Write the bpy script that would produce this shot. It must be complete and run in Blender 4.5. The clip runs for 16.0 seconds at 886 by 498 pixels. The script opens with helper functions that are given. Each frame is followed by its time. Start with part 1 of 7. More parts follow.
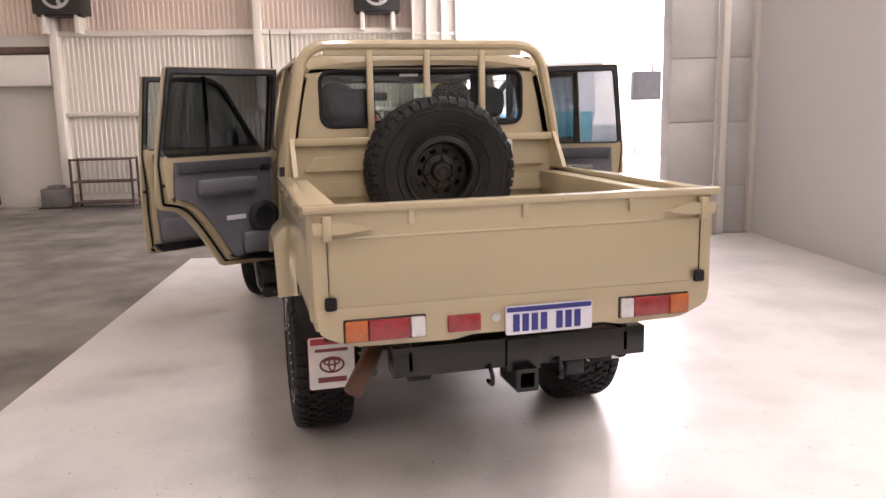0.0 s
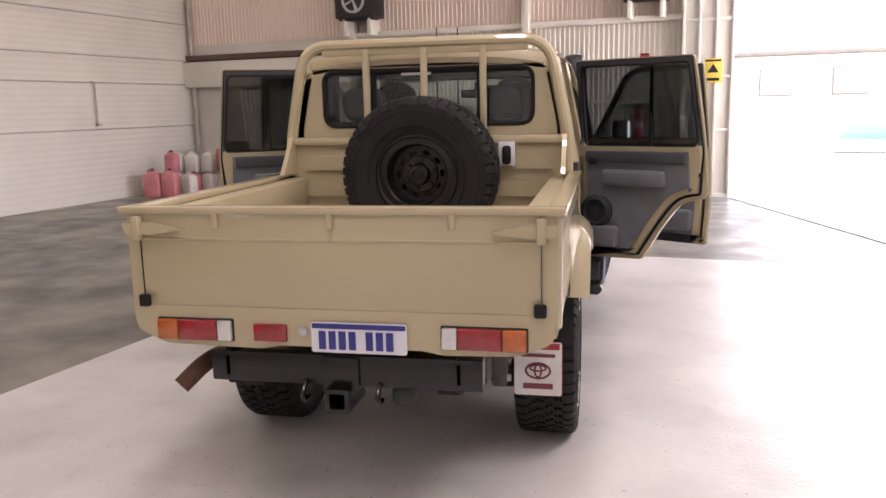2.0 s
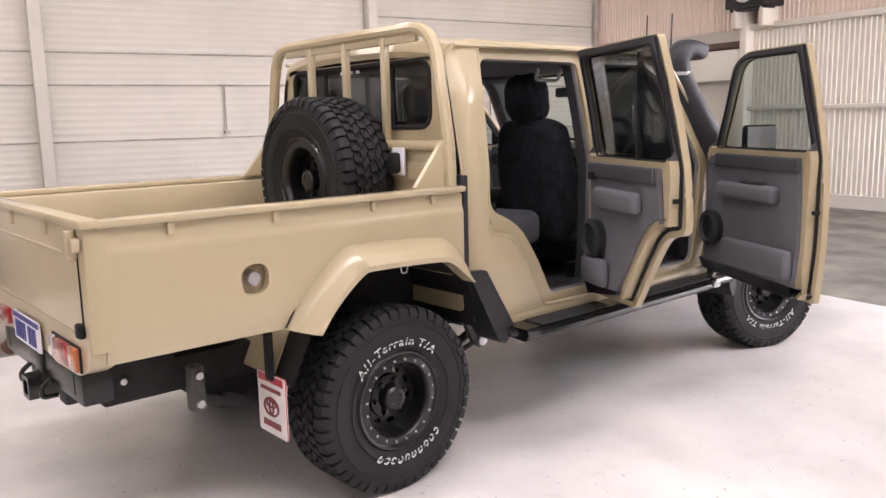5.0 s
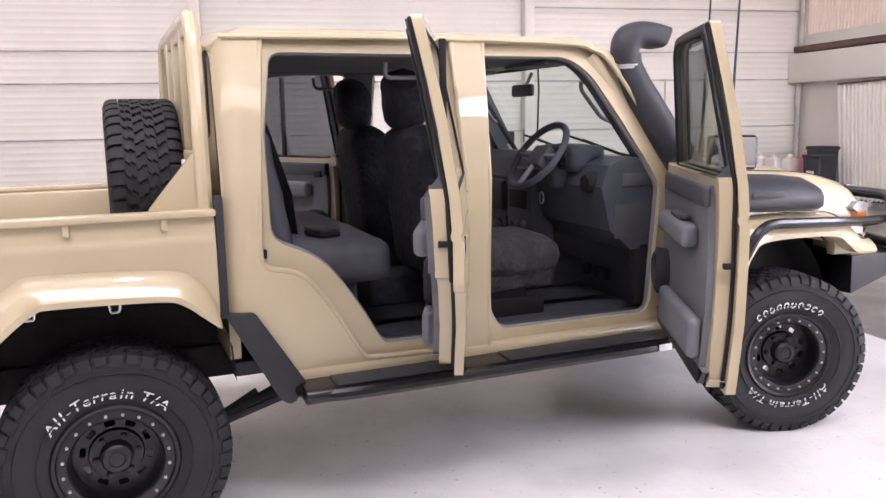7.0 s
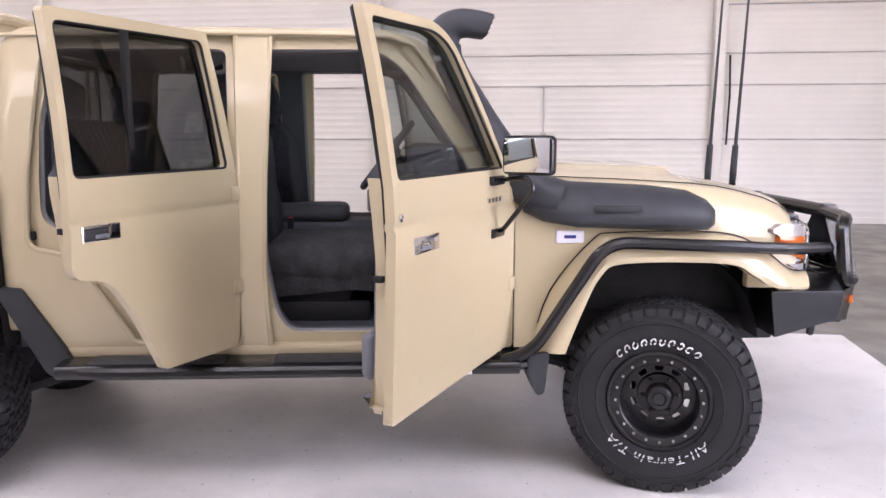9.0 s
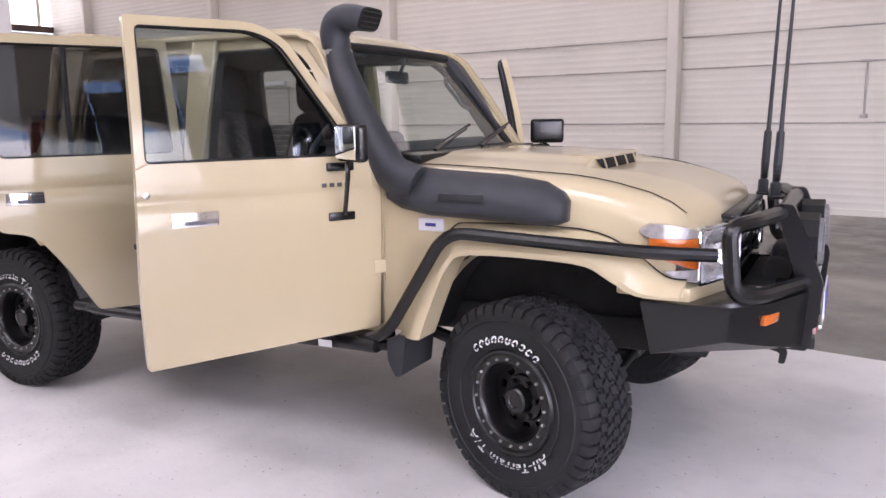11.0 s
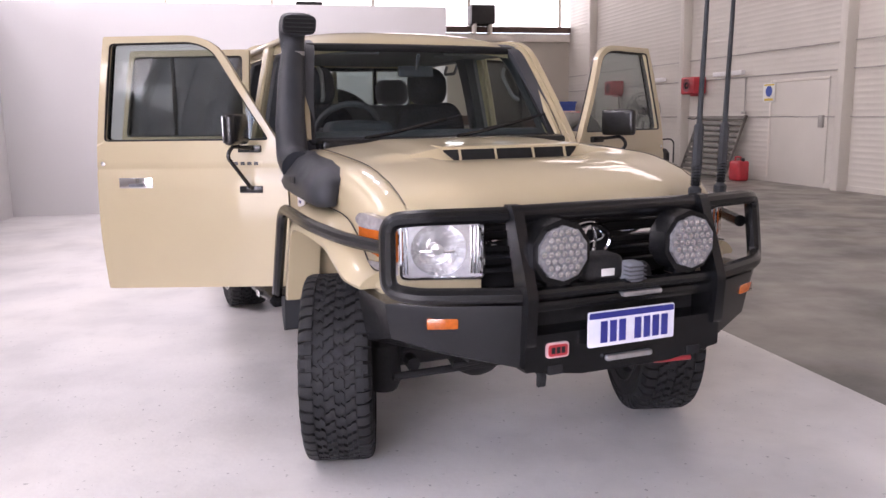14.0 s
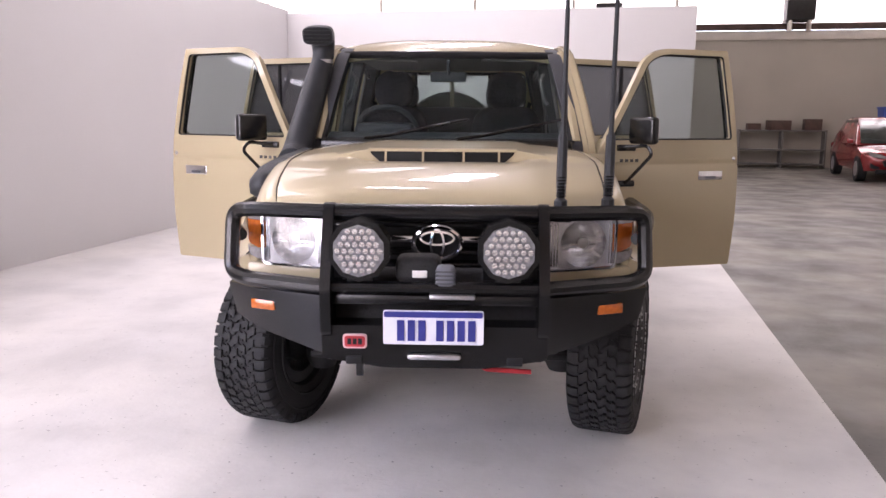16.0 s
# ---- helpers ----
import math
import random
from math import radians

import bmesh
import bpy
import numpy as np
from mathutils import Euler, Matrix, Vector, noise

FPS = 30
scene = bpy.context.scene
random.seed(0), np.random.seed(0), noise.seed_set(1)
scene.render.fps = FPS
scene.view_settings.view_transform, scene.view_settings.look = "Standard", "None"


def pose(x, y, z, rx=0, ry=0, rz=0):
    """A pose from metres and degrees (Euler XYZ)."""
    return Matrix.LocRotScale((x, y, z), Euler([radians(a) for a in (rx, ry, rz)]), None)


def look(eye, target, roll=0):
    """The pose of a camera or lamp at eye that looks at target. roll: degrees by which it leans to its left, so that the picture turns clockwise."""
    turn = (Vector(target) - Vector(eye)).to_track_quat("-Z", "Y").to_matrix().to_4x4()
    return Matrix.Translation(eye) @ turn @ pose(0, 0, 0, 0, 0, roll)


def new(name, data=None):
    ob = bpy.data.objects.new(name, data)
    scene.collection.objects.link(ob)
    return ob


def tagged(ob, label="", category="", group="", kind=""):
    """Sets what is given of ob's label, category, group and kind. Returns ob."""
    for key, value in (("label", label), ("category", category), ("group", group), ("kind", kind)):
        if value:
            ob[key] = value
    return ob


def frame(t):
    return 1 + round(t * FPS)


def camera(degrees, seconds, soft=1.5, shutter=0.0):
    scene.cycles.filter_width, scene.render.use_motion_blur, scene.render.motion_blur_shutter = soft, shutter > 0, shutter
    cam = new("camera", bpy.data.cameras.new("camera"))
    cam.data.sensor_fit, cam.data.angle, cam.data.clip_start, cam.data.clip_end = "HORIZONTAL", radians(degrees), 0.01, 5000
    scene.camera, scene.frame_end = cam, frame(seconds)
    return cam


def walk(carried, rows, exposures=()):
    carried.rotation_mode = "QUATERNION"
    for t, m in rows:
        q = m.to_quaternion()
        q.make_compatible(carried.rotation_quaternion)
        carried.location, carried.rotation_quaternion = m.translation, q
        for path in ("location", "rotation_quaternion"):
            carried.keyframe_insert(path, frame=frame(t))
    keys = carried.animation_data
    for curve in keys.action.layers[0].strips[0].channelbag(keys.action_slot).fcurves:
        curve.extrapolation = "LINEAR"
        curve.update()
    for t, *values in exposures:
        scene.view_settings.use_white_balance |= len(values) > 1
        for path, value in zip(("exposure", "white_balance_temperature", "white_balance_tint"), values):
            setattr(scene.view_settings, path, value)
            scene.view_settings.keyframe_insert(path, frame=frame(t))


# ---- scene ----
cam = camera(58.10, 16.0)
PATH = [
    (0, (-1.099, -4.175, 1.669), (-0.604, -2.269, 1.321), -1.15),
    (0.5, (-0.570, -4.169, 1.648), (-0.249, -2.226, 1.295), -1.12),
    (1, (0.025, -4.266, 1.644), (0.095, -2.296, 1.307), -0.61),
    (1.5, (0.518, -4.157, 1.664), (0.352, -2.194, 1.316), -1.13),
    (2, (1.006, -4.016, 1.677), (0.604, -2.089, 1.325), -1.31),
    (2.5, (1.534, -3.855, 1.659), (0.885, -1.996, 1.311), -1.30),
    (3, (1.973, -3.575, 1.648), (1.150, -1.786, 1.301), -1.25),
    (3.2, (2.158, -3.497, 1.666), (1.279, -1.733, 1.326), -0.91),
    (5.3, (3.562, -1.686, 1.604), (2.002, -0.476, 1.279), -1.60),
    (5.5, (3.592, -1.469, 1.603), (1.997, -0.308, 1.275), -1.71),
    (6, (3.709, -0.949, 1.585), (2.034, 0.097, 1.267), -1.43),
    (6.5, (3.791, -0.444, 1.599), (2.035, 0.458, 1.285), -1.20),
    (7, (3.836, 0.036, 1.625), (2.018, 0.804, 1.303), -0.95),
    (7.5, (3.964, 0.519, 1.590), (2.083, 1.129, 1.288), -0.65),
    (8, (4.005, 1.033, 1.593), (2.075, 1.451, 1.280), -0.12),
    (8.5, (4.113, 1.549, 1.550), (2.151, 1.816, 1.265), -0.18),
    (9, (4.130, 2.109, 1.558), (2.154, 2.193, 1.261), -0.06),
    (9.5, (4.111, 2.647, 1.578), (2.138, 2.547, 1.268), 0.12),
    (9.7, (4.130, 2.869, 1.559), (2.163, 2.690, 1.244), -0.05),
    (11.8, (3.342, 5.119, 1.558), (1.825, 3.856, 1.235), -0.93),
    (12, (3.231, 5.285, 1.555), (1.763, 3.965, 1.234), -0.96),
    (12.5, (2.928, 5.697, 1.560), (1.595, 4.241, 1.237), -0.88),
    (13, (2.523, 6.039, 1.557), (1.378, 4.433, 1.225), -0.91),
    (13.5, (2.108, 6.370, 1.518), (1.139, 4.650, 1.197), -0.99),
    (14, (1.695, 6.567, 1.515), (0.934, 4.747, 1.184), -0.75),
    (14.5, (1.272, 6.734, 1.552), (0.726, 4.840, 1.210), -0.63),
    (15, (0.826, 6.914, 1.536), (0.521, 4.966, 1.200), -0.22),
    (15.5, (0.383, 7.013, 1.533), (0.253, 5.045, 1.202), 0.20),
    (16, (-0.104, 7.103, 1.529), (-0.053, 5.130, 1.201), 0.46),
]
TONE = [(0.0, 2.95, 6950, 25), (0.8, 2.7, 6950, 24), (1.5, 2.6, 6950, 24), (3.0, 2.65, 6700, 24), (5.5, 3.2, 6650, 22), (7.6, 3.35, 6150, 26), (9.2, 3.15, 6150, 26), (12.0, 2.8, 6150, 27), (14.5, 2.8, 6350, 28), (16.0, 2.88, 6400, 28)]
walk(cam, [(t, look(eye, target, roll)) for t, eye, target, roll in PATH], TONE)

# ---- world and light ----
HALL = pose(0, 0, 0, 0, 0, -10.07)      # the hall stands turned from the truck's axis
world = bpy.data.worlds.new("world")
scene.world = world
world.use_nodes = True
wn = world.node_tree.nodes
sky = wn.new("ShaderNodeTexSky")
sky.sky_type = "NISHITA"
sky.sun_disc = False
sky.sun_elevation = radians(50)
sky.sun_rotation = radians(130)
wl = world.node_tree.links
way = wn.new("ShaderNodeTexCoord")
drift = wn.new("ShaderNodeMapping")
drift.inputs["Scale"].default_value = (1.0, 1.0, 2.6)
puffs = wn.new("ShaderNodeTexNoise")
puffs.inputs["Scale"].default_value, puffs.inputs["Detail"].default_value = 3.2, 6.0
cover = wn.new("ShaderNodeValToRGB")
cover.color_ramp.elements[0].position, cover.color_ramp.elements[1].position = 0.52, 0.70
cloudy = wn.new("ShaderNodeMix")
cloudy.data_type = "RGBA"
cloudy.inputs["B"].default_value = (26.0, 26.0, 26.6, 1)
wl.new(way.outputs["Generated"], drift.inputs["Vector"])
wl.new(drift.outputs[0], puffs.inputs["Vector"])
wl.new(puffs.outputs["Fac"], cover.inputs["Fac"])
wl.new(cover.outputs["Color"], cloudy.inputs["Factor"])
wl.new(sky.outputs[0], cloudy.inputs["A"])
wl.new(cloudy.outputs["Result"], wn["Background"].inputs[0])
wn["Background"].inputs[1].default_value = 0.15

sun_data = bpy.data.lights.new("sun", "SUN")
sun_data.energy = 5.0
sun_data.angle = radians(0.5)
sun_data.color = (1.0, 0.95, 0.88)
sun = new("sun", sun_data)
sun.matrix_basis = look((25, -21, 39), (0, 0, 0))


def area_lamp(name, place, target, wide, high, watts, colour=(1, 1, 1)):
    data = bpy.data.lights.new(name, "AREA")
    data.shape, data.size, data.size_y, data.energy, data.color = "RECTANGLE", wide, high, watts, colour
    ob = new(name, data)
    ob.matrix_basis = HALL @ look(place, target)
    return ob


area_lamp("opening_daylight", (2.75, 8.6, 2.1), (-4.0, 5.7, 1.3), 5.0, 3.9, 30, (1.0, 0.97, 0.94))
area_lamp("east_window_daylight", (8.8, -4.0, 5.1), (0.0, -1.0, 1.2), 19.0, 2.4, 12, (1.0, 0.96, 0.93))
area_lamp("corner_window_daylight", (5.9, 5.65, 3.7), (1.5, 1.0, 0.8), 2.2, 1.6, 18, (0.94, 0.97, 1.0))
area_lamp("back_window_daylight", (-3.0, -20.1, 5.2), (-3.0, 0.0, 1.0), 14.0, 1.2, 22, (1.0, 0.96, 0.9))
# unseen strips added under the roof to brighten walls, floor and flanks
ROOF_FILL = [(-8.9, -13.5, 0.9, 7.1, 9), (-7.4, -4.6, 1.6, 7.1, 20), (-8.6, 6.5, 1.2, 7.1, 9), (3.2, -9.6, 0.9, 7.1, 9), (5.9, -5.0, 2.6, 7.1, 9), (5.9, 2.3, 2.6, 7.1, 70)]
# short row over the truck, set from its shadow edges and bonnet glints
ROOF_FILL += [(0.7, v, 0.9, 0.35, 11) for v in (-5.6, -4.0, -2.4, -0.8, 0.8)]
for su, sv, wide, long, watts in ROOF_FILL:
    area_lamp("roof_fill_light", (su, sv, 7.9), (su, sv + 0.01, 0.0), wide, long, watts, (1.0, 0.90, 0.78) if su < 0 else (1.0, 0.98, 0.98))


# ---- materials ----
def mat(name, col, rough=0.5, metal=0.0, var=0.1, scale=3.0, bump=0.0, fine=60.0, coat=0.0, rvar=0.12, stain=0.0):
    m = bpy.data.materials.new(name)
    m.use_nodes = True
    nt = m.node_tree
    n, l = nt.nodes, nt.links
    p = n["Principled BSDF"]
    tc = n.new("ShaderNodeTexCoord")
    big = n.new("ShaderNodeTexNoise")
    big.inputs["Scale"].default_value, big.inputs["Detail"].default_value = scale, 3.0
    small = n.new("ShaderNodeTexNoise")
    small.inputs["Scale"].default_value, small.inputs["Detail"].default_value = fine, 3.0
    l.new(tc.outputs["Object"], big.inputs["Vector"])
    l.new(tc.outputs["Object"], small.inputs["Vector"])
    ramp = n.new("ShaderNodeValToRGB")
    ramp.color_ramp.elements[0].position, ramp.color_ramp.elements[1].position = 0.3, 0.7
    ramp.color_ramp.elements[0].color = (*[c * (1 - var) for c in col], 1)
    ramp.color_ramp.elements[1].color = (*[min(1, c * (1 + var)) for c in col], 1)
    if stain:
        e = ramp.color_ramp.elements.new(0.18)
        e.color = (*[c * (1 - stain) for c in col], 1)
    l.new(big.outputs["Fac"], ramp.inputs["Fac"])
    mix = n.new("ShaderNodeMix")
    mix.data_type, mix.blend_type = "RGBA", "MULTIPLY"
    mix.inputs["Factor"].default_value = min(1.0, var * 1.5)
    l.new(ramp.outputs["Color"], mix.inputs["A"])
    l.new(small.outputs["Fac"], mix.inputs["B"])
    l.new(mix.outputs["Result"], p.inputs["Base Color"])
    mr = n.new("ShaderNodeMapRange")
    mr.inputs["To Min"].default_value = max(0.02, rough - rvar)
    mr.inputs["To Max"].default_value = min(1.0, rough + rvar)
    l.new(big.outputs["Fac"], mr.inputs["Value"])
    l.new(mr.outputs["Result"], p.inputs["Roughness"])
    p.inputs["Metallic"].default_value = metal
    if coat:
        p.inputs["Coat Weight"].default_value = coat
        p.inputs["Coat Roughness"].default_value = 0.07
    if bump:
        b = n.new("ShaderNodeBump")
        b.inputs["Strength"].default_value, b.inputs["Distance"].default_value = bump, 0.01
        l.new(small.outputs["Fac"], b.inputs["Height"])
        l.new(b.outputs["Normal"], p.inputs["Normal"])
    return m


def worn(name, col_a, col_b, rough_a, rough_b, scale, spot, grain=0.03, lo=0.33, hi=0.70, relief=0.04):
    """A painted floor: two tones in large cloudy patches, with scuffs, soft shade and reflections blotched into the
    colour, and small dark spots.
    """
    m = mat(name, col_a, rough_a, 0, grain, 0.5, relief, 35)
    nt = m.node_tree
    n, l = nt.nodes, nt.links
    p = n["Principled BSDF"]
    tc = n.new("ShaderNodeTexCoord")

    def clouds(size, detail, low, high, to_low, to_high):
        tex = n.new("ShaderNodeTexNoise")
        tex.inputs["Scale"].default_value, tex.inputs["Detail"].default_value = size, detail
        l.new(tc.outputs["Object"], tex.inputs["Vector"])
        fade = n.new("ShaderNodeMapRange")
        fade.interpolation_type = "SMOOTHSTEP"
        for key, value in (("From Min", low), ("From Max", high), ("To Min", to_low), ("To Max", to_high)):
            fade.inputs[key].default_value = value
        l.new(tex.outputs["Fac"], fade.inputs["Value"])
        return fade.outputs["Result"]

    edge = clouds(scale, 4.0, lo, hi, 0.0, 1.0)
    tone = n.new("ShaderNodeMix")
    tone.data_type = "RGBA"
    l.new(edge, tone.inputs["Factor"])
    l.new(p.inputs["Base Color"].links[0].from_socket, tone.inputs["A"])
    tone.inputs["B"].default_value = (*col_b, 1)
    dull = tone.outputs["Result"]
    # broadest layer: scuffs and dirt, with soft shade blotched into the colour too
    for size, low, high, dark, detail in ((1.3, 0.28, 0.62, 1 - 0.75 * (1 - spot), 4.0), (7.0, 0.20, 0.50, 1 - 0.25 * (1 - spot), 5.0), (38.0, 0.20, 0.29, spot * 0.8, 1.0)):
        mul = n.new("ShaderNodeMix")
        mul.data_type, mul.blend_type = "RGBA", "MULTIPLY"
        mul.inputs["Factor"].default_value = 1.0
        l.new(dull, mul.inputs["A"])
        l.new(clouds(size, detail, low, high, dark, 1.0), mul.inputs["B"])
        dull = mul.outputs["Result"]
    l.new(dull, p.inputs["Base Color"])
    l.new(clouds(2.1, 4.0, 0.3, 0.7, rough_a, rough_b), p.inputs["Roughness"])
    return m


def glow(name, col, strength):
    m = bpy.data.materials.new(name)
    m.use_nodes = True
    p = m.node_tree.nodes["Principled BSDF"]
    p.inputs["Base Color"].default_value = (*col, 1)
    p.inputs["Emission Color"].default_value = (*col, 1)
    p.inputs["Emission Strength"].default_value = strength
    return m


def glass(name, tint=(0.9, 0.95, 0.93), clear=0.85, rough=0.0):
    """Thin pane: mostly clear, with mirror gloss that grows at a slant."""
    m = bpy.data.materials.new(name)
    m.use_nodes = True
    nt = m.node_tree
    n, l = nt.nodes, nt.links
    for x in list(n):
        if x.type != "OUTPUT_MATERIAL":
            n.remove(x)
    tr = n.new("ShaderNodeBsdfTransparent")
    tr.inputs[0].default_value = (*[c * clear for c in tint], 1)
    gl = n.new("ShaderNodeBsdfGlossy")
    gl.inputs["Roughness"].default_value = rough
    lw = n.new("ShaderNodeLayerWeight")
    lw.inputs["Blend"].default_value = 0.5
    pw = n.new("ShaderNodeMath")
    pw.operation = "POWER"
    pw.inputs[1].default_value = 5.0
    l.new(lw.outputs["Facing"], pw.inputs[0])
    fr = n.new("ShaderNodeMath")
    fr.operation = "MULTIPLY_ADD"
    fr.inputs[1].default_value, fr.inputs[2].default_value = 0.9, 0.045
    l.new(pw.outputs[0], fr.inputs[0])
    mx = n.new("ShaderNodeMixShader")
    l.new(fr.outputs[0], mx.inputs[0])
    l.new(tr.outputs[0], mx.inputs[1])
    l.new(gl.outputs[0], mx.inputs[2])
    l.new(mx.outputs[0], n["Material Output"].inputs[0])
    return m


M = {
    "paint": mat("sand_paint", (0.46, 0.388, 0.248), 0.38, 0, 0.03, 1.5, 0.0, 300, coat=0.8, rvar=0.04),
    "inner_paint": mat("sand_paint_inside", (0.44, 0.372, 0.24), 0.45, 0, 0.06, 2.5, 0.05, 120, coat=0.2),
    "black": mat("black_powder_coat", (0.007, 0.0072, 0.008), 0.24, 0, 0.2, 8, 0.06, 500, rvar=0.025),
    "plastic": mat("black_plastic", (0.028, 0.03, 0.033), 0.5, 0, 0.15, 10, 0.2, 600),
    "snorkel": mat("charcoal_plastic", (0.035, 0.038, 0.044), 0.45, 0, 0.15, 10, 0.2, 500),
    "rubber": mat("tyre_rubber", (0.019, 0.0195, 0.021), 0.62, 0, 0.3, 9, 0.3, 220),
    "seal": mat("black_door_seal", (0.012, 0.012, 0.013), 0.7),
    "weatherstrip": mat("grey_weatherstrip", (0.20, 0.20, 0.21), 0.6, 0, 0.1, 12),
    "bracket": mat("grey_bracket", (0.09, 0.088, 0.085), 0.6, 0.3, 0.2, 20),
    "rim": mat("satin_black_rim", (0.006, 0.006, 0.007), 0.32, 0, 0.2, 20, rvar=0.03),
    "steel": mat("bolt_steel", (0.55, 0.55, 0.56), 0.35, 0.9, 0.1, 40),
    "chrome": mat("chrome", (0.8, 0.8, 0.82), 0.08, 1.0, 0.03, 10, rvar=0.03),
    "chassis": mat("chassis_black", (0.02, 0.02, 0.021), 0.65, 0, 0.4, 12, 0.3, 90),
    "rust": mat("exhaust_brown", (0.16, 0.075, 0.05), 0.6, 0.3, 0.35, 18, 0.2, 90),
    "card": mat("grey_door_trim", (0.14, 0.146, 0.163), 0.6, 0, 0.1, 8, 0.2, 500),
    "card_dark": mat("dark_grey_trim", (0.055, 0.058, 0.066), 0.6, 0, 0.12, 8, 0.2, 500),
    "fabric": mat("dark_seat_cover", (0.028, 0.030, 0.040), 0.92, 0, 0.6, 11, 0.9, 45),
    "seat_cover": mat("charcoal_seat_cover", (0.05, 0.05, 0.054), 0.95, 0, 0.4, 14, 0.7, 60),
    "fabric_grey": mat("grey_seat_vinyl", (0.085, 0.09, 0.105), 0.75, 0, 0.2, 10, 0.3, 200),
    "liner": mat("grey_headliner", (0.16, 0.16, 0.165), 0.9, 0, 0.1, 6, 0.3, 200),
    "carpet": mat("dark_navy_carpet", (0.052, 0.057, 0.072), 0.95, 0, 0.3, 25, 0.6, 200),
    "dash": mat("dark_dashboard", (0.06, 0.066, 0.082), 0.55, 0, 0.15, 8, 0.2, 400),
    "white": mat("white_enamel", (0.78, 0.77, 0.76), 0.4, 0, 0.04, 8),
    "flap": mat("white_mudflap", (0.80, 0.78, 0.76), 0.5, 0, 0.08, 14, 0.1, 80),
    "badge_edge": mat("pale_badge_edge", (0.62, 0.42, 0.42), 0.4, 0, 0.05, 8),
    "red": mat("red_paint", (0.45, 0.03, 0.04), 0.4, 0, 0.15, 8),
    "maroon": mat("maroon_print", (0.22, 0.045, 0.06), 0.5, 0, 0.1, 10),
    "blue": mat("plate_blue", (0.03, 0.035, 0.22), 0.4, 0, 0.08, 20),
    "plate": mat("plate_white", (0.72, 0.72, 0.78), 0.35, 0, 0.03, 20),
    "glass": glass("clear_glass", (0.84, 0.94, 0.90), 0.80),
    "tint": glass("tinted_glass", (0.82, 0.87, 0.87), 0.82),
    "tint_dark": glass("dark_tinted_glass", (0.82, 0.85, 0.88), 0.46),
    "mirror": mat("mirror", (0.85, 0.86, 0.88), 0.03, 1.0, 0.01, 5, rvar=0.01),
    "amber": mat("amber_lens", (0.48, 0.11, 0.012), 0.12, 0, 0.12, 60, coat=0.8, rvar=0.04),
    "red_lens": mat("red_lens", (0.34, 0.01, 0.018), 0.14, 0, 0.2, 30, coat=0.8, rvar=0.04),
    "clear_lens": mat("clear_lens", (0.66, 0.66, 0.66), 0.1, 0.5, 0.07, 30, coat=1.0, rvar=0.04),
    "corner_lens": mat("corner_lens", (0.32, 0.30, 0.30), 0.16, 0.1, 0.2, 40, coat=0.9, rvar=0.04),
    "headlamp": mat("lamp_housing", (0.82, 0.82, 0.85), 0.2, 0.4, 0.12, 40),
    "dish": mat("bright_dish", (0.93, 0.93, 0.95), 0.16, 0.85, 0.06, 60, 0.2, 70, rvar=0.08),
    "lamp_glass": glass("lamp_glass", (1.0, 1.0, 1.0), 0.98),
    "void": mat("intake_shade", (0.003, 0.003, 0.003), 0.8, 0, 0.1, 20),
    "led": mat("led_lens", (0.30, 0.30, 0.31), 0.2, 0.3, 0.25, 60, coat=0.6),
    "lead": mat("white_letter", (0.7, 0.7, 0.7), 0.6),
}
M["paint"].node_tree.nodes["Principled BSDF"].inputs["Coat Roughness"].default_value = 0.03
M["paint"].node_tree.nodes["Principled BSDF"].inputs["Specular IOR Level"].default_value = 0.35
M["paint"].node_tree.nodes["Principled BSDF"].inputs["Coat IOR"].default_value = 1.5
for k in ("plastic", "rubber", "seal", "chassis", "fabric", "dash", "snorkel"):
    M[k].node_tree.nodes["Principled BSDF"].inputs["Specular IOR Level"].default_value = 0.3


# ---- building blocks ----
def part(name, bm, material, parent=None, label="", sharp=35):
    """Links a bmesh as one mesh object under a thing or a part."""
    bmesh.ops.recalc_face_normals(bm, faces=bm.faces[:])
    for f in bm.faces:
        f.smooth = True
    lim = radians(sharp)
    for e in bm.edges:
        if len(e.link_faces) == 2 and e.calc_face_angle(0) > lim:
            e.smooth = False
    me = bpy.data.meshes.new(name)
    bm.to_mesh(me)
    bm.free()
    for m in material if isinstance(material, (list, tuple)) else [material]:
        me.materials.append(m)
    ob = new(name, me)
    ob.parent = parent
    if label:
        tagged(ob, label)
    return ob


def thing(name, place, label, category, group=""):
    ob = new(name)
    ob.empty_display_size = 0.1
    ob.matrix_basis = place
    return tagged(ob, label, category, group)


def at3(axis, a, p):
    return {"x": (a, p[0], p[1]), "y": (p[0], a, p[1]), "z": (p[0], p[1], a)}[axis]


def slab(outline, axis, a, b, holes=(), bm=None):
    """A flat outline with holes, given thickness along an axis."""
    bm = bm or bmesh.new()
    before = set(bm.verts)
    step = Vector(at3(axis, b - a, (0, 0)))
    if holes:
        edges = []
        for loop in (outline, *holes):
            vs = [bm.verts.new(at3(axis, a, p)) for p in loop]
            edges += [bm.edges.new((vs[i - 1], vs[i])) for i in range(len(vs))]
        faces = [g for g in bmesh.ops.triangle_fill(bm, use_beauty=True, edges=edges)["geom"] if isinstance(g, bmesh.types.BMFace)]
    else:
        faces = [bm.faces.new([bm.verts.new(at3(axis, a, p)) for p in outline])]
    out = bmesh.ops.extrude_face_region(bm, geom=faces, use_keep_orig=True)["geom"]
    bmesh.ops.translate(bm, vec=step, verts=[g for g in out if isinstance(g, bmesh.types.BMVert)])
    return bm


